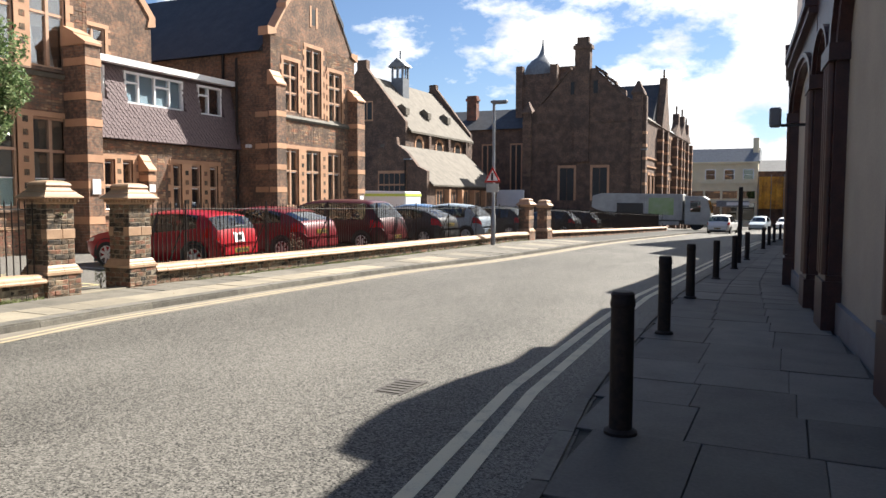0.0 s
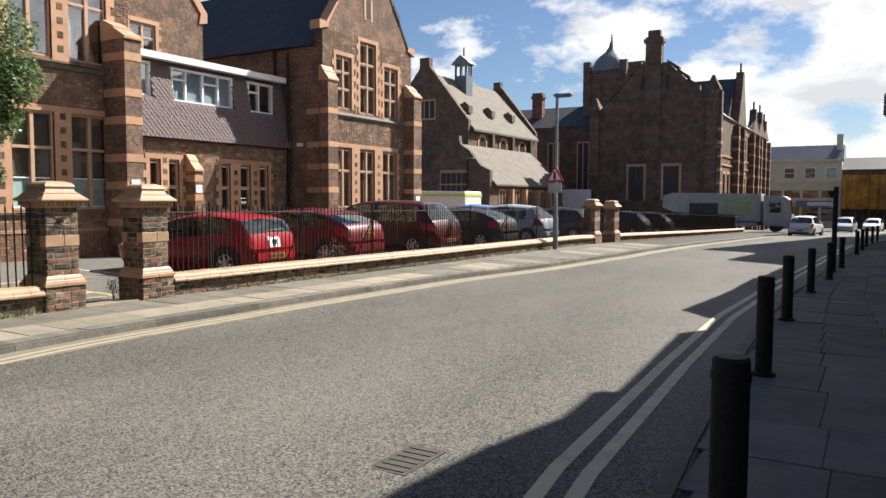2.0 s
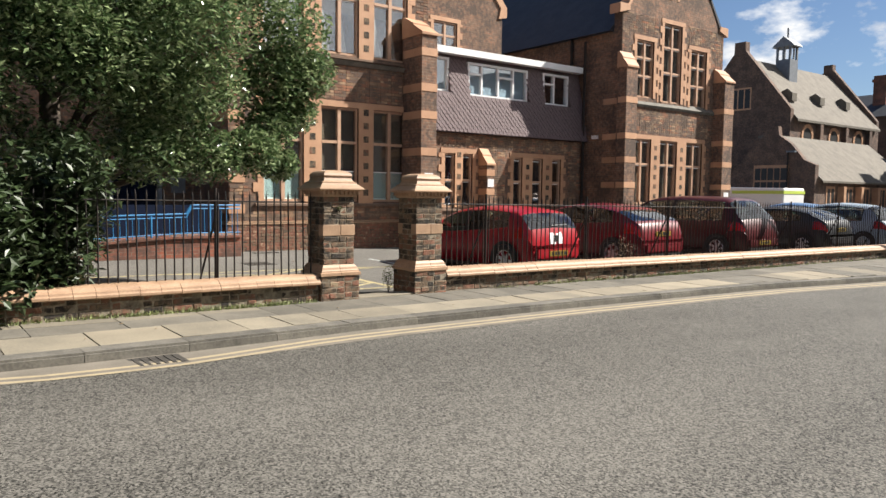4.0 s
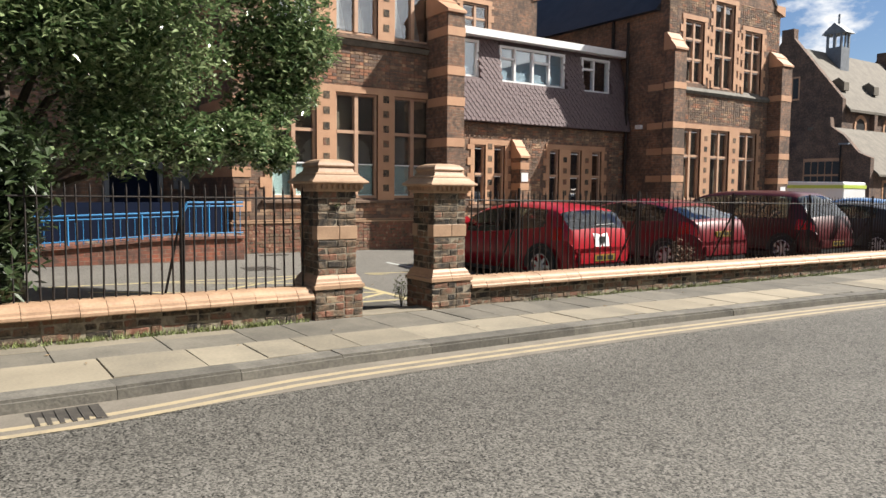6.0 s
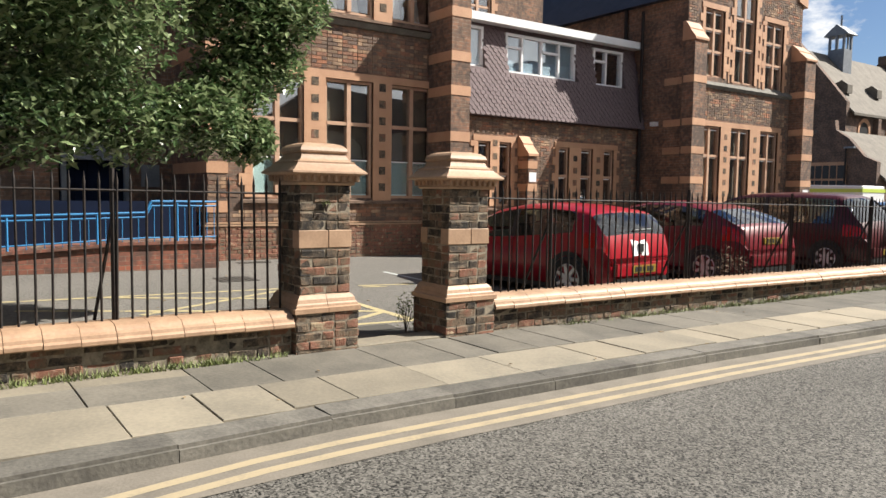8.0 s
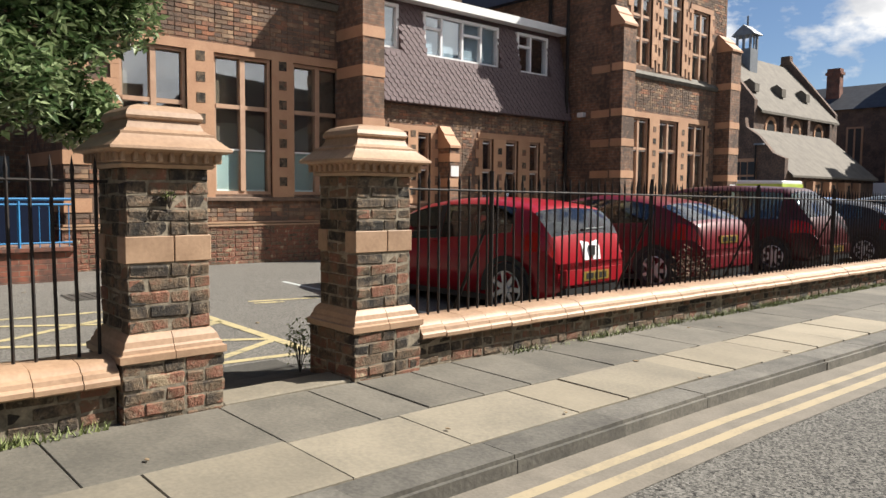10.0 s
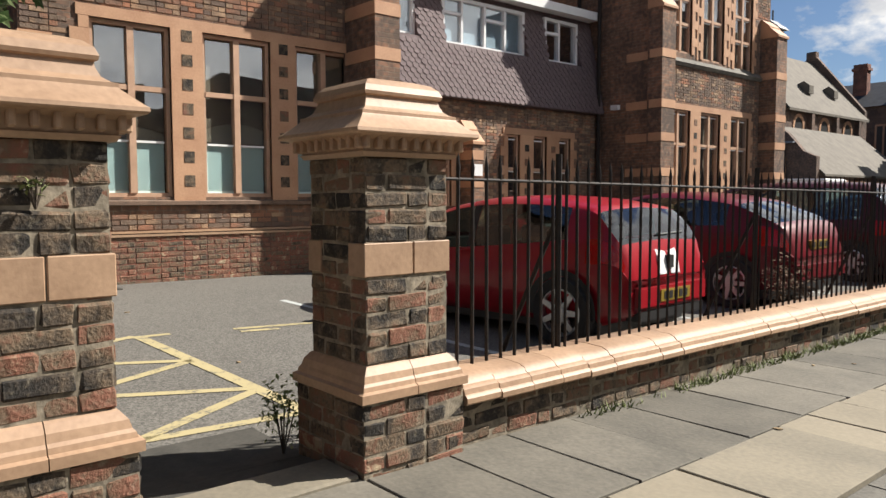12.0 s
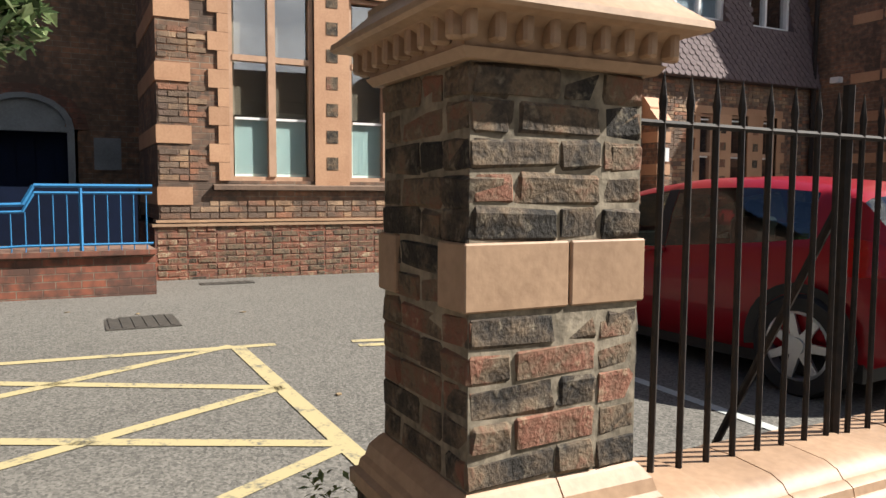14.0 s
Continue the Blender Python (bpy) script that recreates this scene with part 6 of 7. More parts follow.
for x, y in BOL:
    z = z_pave(x, y)
    if first is None:
        first = empty("bollard", (x, y, z), "black cylindrical cast-iron bollard on the footway", "bollard", "bollards along the kerb")
        bm = bmesh.new()
        at = Matrix.Translation((x, y, z))
        lathe(bm, [(0.073, 0.0), (0.073, 0.8)], 20, at)
        part("post", bm, M_iron, first, smooth=40)
        bm = bmesh.new()
        lathe(bm, [(0.105, -0.05), (0.105, 0.018), (0.08, 0.032), (0.0745, 0.034)], 20, at)
        part("base_collar", bm, M_iron, first, smooth=40)
        bm = bmesh.new()
        lathe(bm, [(0.074, 0.8), (0.078, 0.81), (0.078, 0.84), (0.073, 0.85), (0.073, 0.885), (0.06, 0.9)], 20, at)
        part("top_cap", bm, M_iron, first, smooth=40)
    else:
        copy_thing(first, Matrix.Translation((x, y, z)))
tall_post = empty("sign_post", (-1.3, 27.0, z_pave(-1.3, 27)), "tall black square post on the footway edge", "post")
part("post", boxes((-1.36, -1.24, 26.94, 27.06, -0.4, 2.05)), M_iron, tall_post, bevel=0.01)
lamp = empty("street_lamp", (-9.45, 27.3, z_left(27.3)), "galvanised street lamp with warning sign on the pavement", "street lamp")
bm = bmesh.new()
lathe(bm, [(0.085, 0.0), (0.085, 1.1), (0.06, 1.15), (0.05, 5.1)], 12, Matrix.Translation((-9.45, 27.3, z_left(27.3) - 0.02)))
part("column", bm, M_grey_steel, lamp, smooth=40)
part("lantern", boxes((-9.55, -8.95, 27.2, 27.4, 5.02, 5.1), (-9.5, -9.0, 27.22, 27.38, 4.98, 5.02)), M_lead, lamp, bevel=0.015)
bm = bmesh.new()
prism(bm, [(-9.76, 2.25), (-9.14, 2.25), (-9.45, 2.8)], "y", 27.2, 27.215)
sgn = part("warning_sign", bm, M_signred, lamp, "triangular warning sign with red border")
bm = bmesh.new()
prism(bm, [(-9.66, 2.31), (-9.24, 2.31), (-9.45, 2.68)], "y", 27.19, 27.199)
part("sign_face", bm, M_white, sgn)
part("sign_symbol", boxes((-9.5, -9.42, 27.184, 27.189, 2.32, 2.58)), M_black, sgn)
part("sign_plate", boxes((-9.68, -9.22, 27.2, 27.212, 1.9, 2.2)), M_curtain, lamp)


def lamp_post(x, y, h, label):
    z = z_left(y)
    lp = empty("street_lamp", (x, y, z), label, "street lamp")
    bm = bmesh.new()
    lathe(bm, [(0.16, 0), (0.16, 1.5), (0.08, 1.6), (0.06, h)], 10, Matrix.Translation((x, y, z)))
    part("column", bm, M_iron, lp, smooth=40)
    part("lantern", boxes((x - 0.1, x + 0.6, y - 0.15, y + 0.15, z + h, z + h + 0.12)), M_lead, lp)


lamp_post(-14.2, 82.0, 8.2, "dark street lamp by the side street")
lamp_post(-31.5, 62.0, 6.0, "twin-arm yard lamp by the hall")

# ---- blue ramp rail by the porch ----
ramp = empty("ramp", (-16.6, 8.5, 0.25), "brick access ramp with blue painted handrail", "ramp")
bm = bmesh.new()
prism(bm, [(2.0, 0.1), (11.68, 0.1), (11.68, 0.62), (10.2, 0.62), (5.0, 0.3), (2.0, 0.24)], "x", -17.5, -16.5)
part("ramp_wall", bm, M_brick_red, ramp)
bm = bmesh.new()
prism(bm, [(2.0, 0.24), (5.0, 0.3), (10.2, 0.62), (11.68, 0.62), (11.68, 0.67), (10.2, 0.67), (5.0, 0.36), (2.0, 0.3)], "x", -17.5, -16.45)
part("ramp_coping", bm, M_brick_red, ramp)


def ramp_z(y):
    return interp(y, ((2.0, 0.3), (5.0, 0.36), (10.2, 0.67), (11.68, 0.67)))


for o, r in ((0.62, 0.022), (0.55, 0.016), (0.06, 0.014)):
    bm = bmesh.new()
    pts = [(2.5, ramp_z(2.5) + o), (10.5, ramp_z(10.5) + o - (0.16 if o > 0.1 else 0)), (10.6, ramp_z(10.6) + o + (0.02 if o > 0.1 else 0)), (11.66, ramp_z(11.66) + o + (0.02 if o > 0.1 else 0))]
    for a, b in zip(pts, pts[1:]):
        tube(bm, (-16.5, a[0], a[1]), (-16.5, b[0], b[1]), r, 6)
    part("handrail", bm, M_blue, ramp)
def rail_z(y):
    """Height of the lower handrail."""
    if y > 10.55:
        return ramp_z(y) + 0.57
    return interp(y, ((2.5, ramp_z(2.5) + 0.55), (10.5, ramp_z(10.5) + 0.39)))


for k in range(76):
    y = 2.6 + 0.12 * k
    bm = bmesh.new()
    big = k % 10 == 0
    tube(bm, (-16.5, y, ramp_z(y) - 0.02), (-16.5, y, rail_z(y) + (0.05 if big else 0.0)), 0.02 if big else 0.007, 6)
    part("baluster", bm, M_blue, ramp)
# Added panel whose near-black blue stands in for the shaded recess behind.
part("rail_shade_panel", boxes((-17.55, -17.5, 4.0, 11.6, 0.4, 1.3)), M_navy, ramp, "dark navy panel standing in for shade behind the rail")


# ---- vehicles ----
def smooth_curve(s, pts):
    """A smooth curve through (s, value) pairs."""
    xs = [p[0] for p in pts]
    for i in range(len(xs) - 1):
        if s <= xs[i + 1]:
            h = xs[i + 1] - xs[i]
            t = (s - xs[i]) / h

            def tangent(k):
                a, b = max(k - 1, 0), min(k + 1, len(pts) - 1)
                return (pts[b][1] - pts[a][1]) / (pts[b][0] - pts[a][0])
            p0, p1, m0, m1 = pts[i][1], pts[i + 1][1], tangent(i) * h, tangent(i + 1) * h
            return p0 + m0 * t + (3 * (p1 - p0) - 2 * m0 - m1) * t * t + (2 * (p0 - p1) + m0 + m1) * t ** 3
    return pts[-1][1]


def car(pose_m, label, body_m, L=3.95, Wd=1.7, H=1.4, roof=None, belt=None, glass_to=0.84, plate=0.4, white_flash=False, rear=(0.85, 0.955), screen=0.3, name="car"):
    """A car with its tail at local +x; s runs from nose (0) to tail (1)."""
    roof = roof or ((0, 0.6), (0.03, 0.7), (0.13, 0.83), (0.25, 0.95), (0.42, H - 0.12), (0.56, H), (0.7, H - 0.01), (0.82, H - 0.07), (0.87, H - 0.14), (0.955, 0.98), (0.98, 0.88), (1, 0.62))
    belt = belt or ((0, 0.58), (0.04, 0.68), (0.22, 0.83), (0.5, 0.9), (0.8, 0.97), (0.93, 0.97), (0.975, 0.86), (1, 0.6))
    base = Vector(pose_m.translation)
    c = empty(name, base, label, "car")
    c.matrix_basis = pose_m
    N = 84
    pts = []
    for i in range(N + 1):
        s = i / N
        x = -L / 2 + L * s
        zr, zb = smooth_curve(s, roof), smooth_curve(s, belt)
        zb = min(zb, zr - 0.015)
        taper = 1 - 0.2 * max(0, (0.12 - s) / 0.12) ** 2 - 0.07 * max(0, (s - 0.7) / 0.3) - 0.13 * max(0, (s - 0.9) / 0.1) ** 2.5
        hw = Wd / 2 * taper
        gh = max(zr - zb, 0.01)
        rw = hw - 0.05 - 0.3 * gh
        zlow = 0.2 + 0.12 * max(0, (0.06 - s) / 0.06) + 0.12 * max(0, (s - 0.93) / 0.07)
        half = [(0, zlow), (hw * 0.86, zlow), (hw * 0.965, zlow + 0.08), (hw * 0.99, zlow + 0.28), (hw, (zlow + zb) / 2 + 0.16), (hw * 0.972, zb - 0.05), (hw * 0.94, zb), (hw * 0.93 + (rw - hw * 0.93) * 0.45, zb + gh * 0.5), (rw, zr - gh * 0.15), (rw * 0.9, zr - gh * 0.045), (rw * 0.55, zr + 0.008), (0, zr + 0.02)]
        pts.append((x, half))

    def near(f):
        return int(round(f * N))
    doors = ((near(screen + 0.04), near(0.54)), (near(0.56), near(glass_to - 0.02)))
    front, back = (near(0.25), near(0.405)), (near(rear[0]), near(rear[1]))

    def kind_of(i, k):
        """What the cell between rings i and i + 1, rows k and k + 1, is made of."""
        if k in (6, 7) and any(a <= i < b for a, b in doors):
            return "side_window"
        if k in (9, 10) and front[0] <= i < front[1]:
            return "windscreen"
        if k in (8, 9, 10) and back[0] <= i < back[1]:
            return "rear_screen"
        return "body"

    def cells(pick, off=0.0, sides=(1, -1)):
        bm = bmesh.new()
        seen = {}

        def vert(i, k, side):
            key = (i, k, side if k not in (0, 11) else 0)
            if key not in seen:
                y, z = pts[i][1][k]
                seen[key] = bm.verts.new((pts[i][0] + (off * 0.6 if i > N * 0.85 else 0), side * (y + (off if y else 0)), z + off * 0.4))
            return seen[key]
        for side in sides:
            for i in range(N):
                for k in range(11):
                    if pick(i, k):
                        bm.faces.new((vert(i, k, side), vert(i, k + 1, side), vert(i + 1, k + 1, side), vert(i + 1, k, side)))
        return bm

    def add(nm, bm, material, lab="", sm=42, parent=None, local=Matrix()):
        for v in bm.verts:
            v.co = pose_m @ local @ v.co
        ob = part(nm, bm, material, None, lab, sm)
        p = parent or c
        ob.parent = p
        ob.matrix_parent_inverse = p.matrix_basis.inverted() if p is c else Matrix()
        return ob
    bm = cells(lambda i, k: kind_of(i, k) == "body")
    for i in (0, N):
        loop = [bm.verts.new((pts[i][0], y, z)) for y, z in pts[i][1]] + [bm.verts.new((pts[i][0], -y, z)) for y, z in reversed(pts[i][1][1:-1])]
        bm.faces.new(loop)
    body = add("body", bm, body_m)
    for side in (1, -1):
        for a, b in doors:
            add("side_window", cells(lambda i, k: kind_of(i, k) == "side_window" and a <= i < b, 0.0, (side,)), M_autoglass)
        # dark pillar between the doors, tail lamp wrapped round the corner, door seams
        add("door_pillar", cells(lambda i, k: k in (6, 7) and doors[0][1] <= i < doors[1][0], 0.003, (side,)), M_black)
        add("tail_lamp", cells(lambda i, k: k in (4, 5) and near(0.91) <= i < near(0.985), 0.008, (side,)), M_red_lamp)
        add("headlamp", cells(lambda i, k: k in (4, 5) and near(0.015) <= i < near(0.09), 0.006, (side,)), M_alloy)
        for f in (screen + 0.02, 0.555):
            bm = bmesh.new()
            p = pts[near(f)]
            col = [[bm.verts.new((p[0] + dx, side * (p[1][k][0] + 0.004), p[1][k][1])) for dx in (-0.006, 0.006)] for k in range(2, 7)]
            for q0, q1 in zip(col, col[1:]):
                bm.faces.new((q0[0], q0[1], q1[1], q1[0]))
            add("door_seam", bm, M_black, parent=body)
        bm = boxes((-L * 0.18, -L * 0.18 + 0.16, side * (Wd / 2 + 0.02) - 0.1, side * (Wd / 2 + 0.02) + 0.1, 0.9, 1.03))
        bmesh.ops.bevel(bm, geom=list(bm.edges), offset=0.03, segments=2, affect="EDGES")
        add("wing_mirror", bm, body_m)
        bm = boxes((0.02 * L, 0.02 * L + 0.17, side * Wd / 2 * 0.985 - 0.02, side * Wd / 2 * 0.985 + 0.022, 0.78, 0.81))
        bmesh.ops.bevel(bm, geom=list(bm.edges), offset=0.008, segments=1, affect="EDGES")
        add("door_handle", bm, body_m)
        for x in (-0.1 * L, 0.14 * L):
            bm = boxes((x, x + 0.5, side * 0.36 - 0.22, side * 0.36 + 0.22, 0.3, 0.56), (x + 0.4, x + 0.54, side * 0.36 - 0.22, side * 0.36 + 0.22, 0.5, 1.0), (x + 0.44, x + 0.53, side * 0.36 - 0.11, side * 0.36 + 0.11, 1.0, 1.13))
            bmesh.ops.bevel(bm, geom=list(bm.edges), offset=0.03, segments=1, affect="EDGES")
            add("seat", bm, M_black)
    add("windscreen", cells(lambda i, k: kind_of(i, k) == "windscreen"), M_autoglass)
    add("rear_screen", cells(lambda i, k: kind_of(i, k) == "rear_screen"), M_autoglass)
    add("parcel_shelf", boxes((L * 0.3, L * 0.43, -Wd / 2 + 0.2, Wd / 2 - 0.2, 0.84, 0.87)), M_black)
    add("dashboard", boxes((-L * 0.26, -L * 0.19, -Wd / 2 + 0.16, Wd / 2 - 0.16, 0.6, 0.84)), M_black)
    # underside pan
    add("underbody", boxes((-L / 2 + 0.25, L / 2 - 0.25, -Wd / 2 + 0.12, Wd / 2 - 0.12, 0.13, 0.24)), M_black)
    bm = boxes((L / 2 - 0.34, L / 2 + 0.05, -Wd / 2 + 0.09, Wd / 2 - 0.09, 0.3, 0.6))
    for v in bm.verts:
        if v.co.x > L / 2:
            v.co.y *= 0.86
    bmesh.ops.bevel(bm, geom=list(bm.edges), offset=0.07, segments=4, affect="EDGES")
    add("rear_bumper", bm, body_m)
    add("bumper_trim", boxes((L / 2 - 0.1, L / 2 + 0.035, -Wd / 2 + 0.28, Wd / 2 - 0.28, 0.25, 0.33)), M_black)
    if plate:
        px = L / 2 + (0.048 if plate < 0.55 else -0.015)
        pl = add("number_plate", boxes((px - 0.03, px + 0.012, -0.25, 0.25, plate, plate + 0.1)), M_plate, "yellow rear plate")
        for k in range(5):
            add("plate_bar", boxes((px + 0.012, px + 0.016, -0.2 + 0.085 * k, -0.145 + 0.085 * k, plate + 0.018, plate + 0.082)), M_black, parent=pl)
    if white_flash:
        for a, b in ((-0.17, -0.02), (0.02, 0.17)):
            bm = bmesh.new()
            prism(bm, [(L / 2 - 0.06, 0.62), (L / 2 + 0.002, 0.62), (L / 2 - 0.022, 0.76), (L / 2 - 0.09, 0.9), (L / 2 - 0.15, 0.86)], "y", a, b)
            add("boot_stripe", bm, M_white, "white stripe on the boot lid")
        add("badge", boxes((L / 2 - 0.08, L / 2 + 0.008, -0.045, 0.045, 0.67, 0.78)), M_black)
        bm = bmesh.new()
        tube(bm, (L / 2 - 0.105, -0.05, 0.955), (L / 2 - 0.13, 0.42, 0.965), 0.012, 6)
        add("rear_wiper", bm, M_black)
    # wheels
    for x in (-L * 0.3, L * 0.345):
        for side in (1, -1):
            m = Matrix.Translation((x, side * (Wd / 2 - 0.1), 0.3)) @ Euler((radians(-90 * side), 0, 0)).to_matrix().to_4x4()
            bm = bmesh.new()
            lathe(bm, [(0.21, -0.09), (0.29, -0.1), (0.305, -0.07), (0.305, 0.08), (0.285, 0.108), (0.205, 0.1), (0.2, 0.02)], 28, m, cap=False)
            wheel = add("wheel", bm, M_rubber)
            bm = bmesh.new()
            lathe(bm, [(0.2, 0.0), (0.205, 0.1), (0.19, 0.105), (0.185, 0.04)], 24, m, cap=False)
            for k in range(7):
                a = 2 * math.pi * k / 7
                q = m @ Matrix.Rotation(a, 4, "Z")
                vs = [bm.verts.new(q @ Vector(v)) for v in ((0.02, -0.03, 0.07), (0.19, -0.022, 0.09), (0.19, 0.022, 0.09), (0.02, 0.03, 0.07), (0.02, -0.03, 0.1), (0.19, -0.022, 0.105), (0.19, 0.022, 0.105), (0.02, 0.03, 0.1))]
                for f in ((3, 2, 1, 0), (4, 5, 6, 7), (0, 1, 5, 4), (1, 2, 6, 5), (2, 3, 7, 6), (3, 0, 4, 7)):
                    bm.faces.new([vs[i] for i in f])
            lathe(bm, [(0.05, 0.06), (0.05, 0.112)], 12, m)
            add("rim", bm, M_alloy, "silver spoked alloy rim", parent=wheel)
            bm = bmesh.new()
            lathe(bm, [(0.2, 0.015), (0.0001, 0.015)], 20, m, cap=False)
            add("brake_disc", bm, M_black, parent=wheel)
            bm = bmesh.new()
            m2 = Matrix.Translation((x, side * (Wd / 2 - 0.004), 0.31)) @ Euler((radians(-90 * side), 0, 0)).to_matrix().to_4x4()
            for k in range(16):
                a0, a1 = math.pi * (k / 16) * 1.1 - 0.16, math.pi * ((k + 1) / 16) * 1.1 - 0.16
                vs = [bm.verts.new(m2 @ Vector((r * math.cos(a), -side * r * math.sin(a) * 1.0, -0.015 if r < 0.34 else 0.004))) for r, a in ((0.3, a0), (0.36, a0), (0.36, a1), (0.3, a1))]
                bm.faces.new(vs)
            add("wheel_arch", bm, M_black)
    return c


def parked(y, rear_x, length, deg=0.0):
    x = rear_x - length / 2
    return Matrix.Translation((x, y, z_yard(x, y) - 0.02)) @ Matrix.Rotation(radians(deg), 4, "Z")


MPV = ((0, 0.68), (0.03, 0.8), (0.17, 1.02), (0.34, 1.55), (0.5, 1.68), (0.8, 1.66), (0.88, 1.58), (0.96, 1.12), (0.98, 0.98), (1, 0.7))
MPVB = ((0, 0.62), (0.04, 0.76), (0.18, 0.95), (0.5, 1.0), (0.8, 1.04), (0.94, 1.02), (0.975, 0.94), (1, 0.68))
HATCH = ((0, 0.55), (0.03, 0.65), (0.13, 0.77), (0.25, 0.87), (0.41, 1.17), (0.53, 1.265), (0.68, 1.285), (0.8, 1.26), (0.895, 1.205), (0.92, 1.16), (0.97, 0.93), (0.982, 0.85), (0.992, 0.73), (1, 0.57))
HATCHB = ((0, 0.53), (0.04, 0.63), (0.22, 0.75), (0.5, 0.8), (0.75, 0.88), (0.88, 0.93), (0.95, 0.91), (0.98, 0.8), (1, 0.55))
COUPE = ((0, 0.6), (0.03, 0.72), (0.13, 0.86), (0.24, 0.97), (0.42, 1.32), (0.55, 1.44), (0.7, 1.43), (0.82, 1.35), (0.87, 1.27), (0.96, 1.06), (0.98, 0.97), (1, 0.66))
COUPE = tuple((s, z * 0.94) for s, z in COUPE)
MPV = tuple((s, z * 0.94) for s, z in MPV)
MPVB = tuple((s, z * 0.94) for s, z in MPVB)
car(parked(15.36, -10.74, 3.7, 4), "bright red hatchback with white boot stripes parked by the railings", M_car_red, L=3.7, Wd=1.64, roof=HATCH, belt=HATCHB, glass_to=0.86, rear=(0.912, 0.972), white_flash=True)
car(parked(18.85, -10.9, 4.3, 1), "deep red hatchback parked by the railings", M_car_red2, L=4.3, Wd=1.78, roof=COUPE, plate=0.7)
car(parked(23.2, -11.1, 4.7), "dark maroon people carrier parked by the railings", M_car_maroon, L=4.7, Wd=1.85, roof=MPV, belt=MPVB, rear=(0.88, 0.96), glass_to=0.88)
car(parked(26.9, -10.9, 4.3), "dark grey hatchback parked by the railings", M_car_grey, L=4.3, Wd=1.76, roof=COUPE, plate=0.7)
car(parked(30.6, -10.9, 4.2), "silver-blue hatchback parked near the far gate", M_car_silver, L=4.2, Wd=1.76, H=1.5)
car(parked(36.4, -11.2, 4.2), "dark grey car parked past the far gate", M_car_grey, L=4.2, Wd=1.76, H=1.48)
car(parked(33.4, -14.0, 4.2), "dark blue car parked in the yard", M_car_blue, L=4.2, Wd=1.76, H=1.48)
car(parked(46.0, -11.3, 4.3), "dark grey car parked in the shaded yard", M_car_grey, L=4.3, Wd=1.76, H=1.48)
car(parked(51.5, -11.3, 4.4), "black hatchback parked in the shaded yard", M_car_grey, L=4.4, Wd=1.76, H=1.5)
for x, y, d, m, lab in ((-26.0, 43.0, 20, M_car_white, "white van parked before the hall"), (-21.5, 47.0, 10, M_car_white, "white estate car parked before the hall"), (-19.0, 52.0, 0, M_car_white, "white hatchback parked before the hall")):
    car(Matrix.Translation((x, y, z_yard(x, y) - 0.02)) @ Matrix.Rotation(radians(d), 4, "Z"), lab, m, L=4.6, Wd=1.85, roof=MPV, belt=MPVB, rear=(0.88, 0.96), glass_to=0.88)


def on_road(x, y, deg):
    return Matrix.Translation((x, y, z_road(x, y))) @ Matrix.Rotation(radians(deg), 4, "Z")


car(on_road(-4.9, 67.5, -97), "white hatchback driving away along the street", M_car_white, L=4.3, Wd=1.8, H=1.5)
car(on_road(-3.0, 92.0, 83), "pale blue car waiting at the far end", M_car_silver, L=4.3, Wd=1.8, H=1.55)
car(on_road(-0.5, 104.0, 83), "white car at the far end of the street", M_car_white, L=4.3, Wd=1.8, H=1.5)

# light bar van roof with a green and yellow stripe, beyond the maroon car
van = empty("ambulance_van", (-21.5, 39.5, z_yard(-21.5, 39.5)), "white high-roof van with green and yellow roof stripe", "van")
zv = z_yard(-21.5, 39.5)
bm = bmesh.new()
prism(bm, [(-24.0, zv + 0.4), (-19.0, zv + 0.4), (-19.0, zv + 2.25), (-22.2, zv + 2.3), (-22.9, zv + 2.1), (-23.6, zv + 1.2), (-24.0, zv + 1.1)], "y", 38.6, 40.5)
part("body", bm, M_car_white, van, bevel=0.05)
part("stripe", boxes((-21.6, -18.98, 38.58, 40.52, zv + 1.98, zv + 2.12)), M_lime, van, "yellow-green stripe")
for x in (-23.1, -19.9):
    for y in (38.62, 40.3):
        bm = bmesh.new()
        lathe(bm, [(0.33, 0), (0.33, 0.2)], 20, Matrix.Translation((x, y + 0.2, zv + 0.33)) @ Euler((radians(90), 0, 0)).to_matrix().to_4x4())
        part("wheel", bm, M_rubber, van)

# refuse lorry crossing out of the side street
LZ = -1.12
lorry = empty("refuse_lorry", (-14.5, 76.0, LZ), "white refuse lorry with a green panel crossing the street", "lorry")
bm = bmesh.new()
prism(bm, [(-20.2, LZ + 2.1), (-17.6, LZ + 1.0), (-17.4, LZ + 0.9), (-11.6, LZ + 0.9), (-11.6, LZ + 3.35), (-19.2, LZ + 3.45), (-20.1, LZ + 3.2)], "y", 75.0, 77.4)
part("body", bm, M_lorry, lorry, "white ribbed lorry body", bevel=0.04)
part("tail_opening", boxes((-17.7, -15.2, 74.94, 75.0, LZ + 0.7, LZ + 2.5)), M_black, lorry)
part("side_panel", boxes((-14.7, -12.4, 74.95, 75.0, LZ + 1.4, LZ + 3.0)), M_greenad, lorry, "green and blue side panel")
for x in (-15.1, -12.0):
    part("side_rib", boxes((x, x + 0.12, 74.93, 75.0, LZ + 0.9, LZ + 3.35)), M_lorry, lorry)
bm = bmesh.new()
prism(bm, [(-11.4, LZ + 0.5), (-9.2, LZ + 0.5), (-9.1, LZ + 1.5), (-9.4, LZ + 2.9), (-9.8, LZ + 3.15), (-11.4, LZ + 3.2)], "y", 75.0, 77.4)
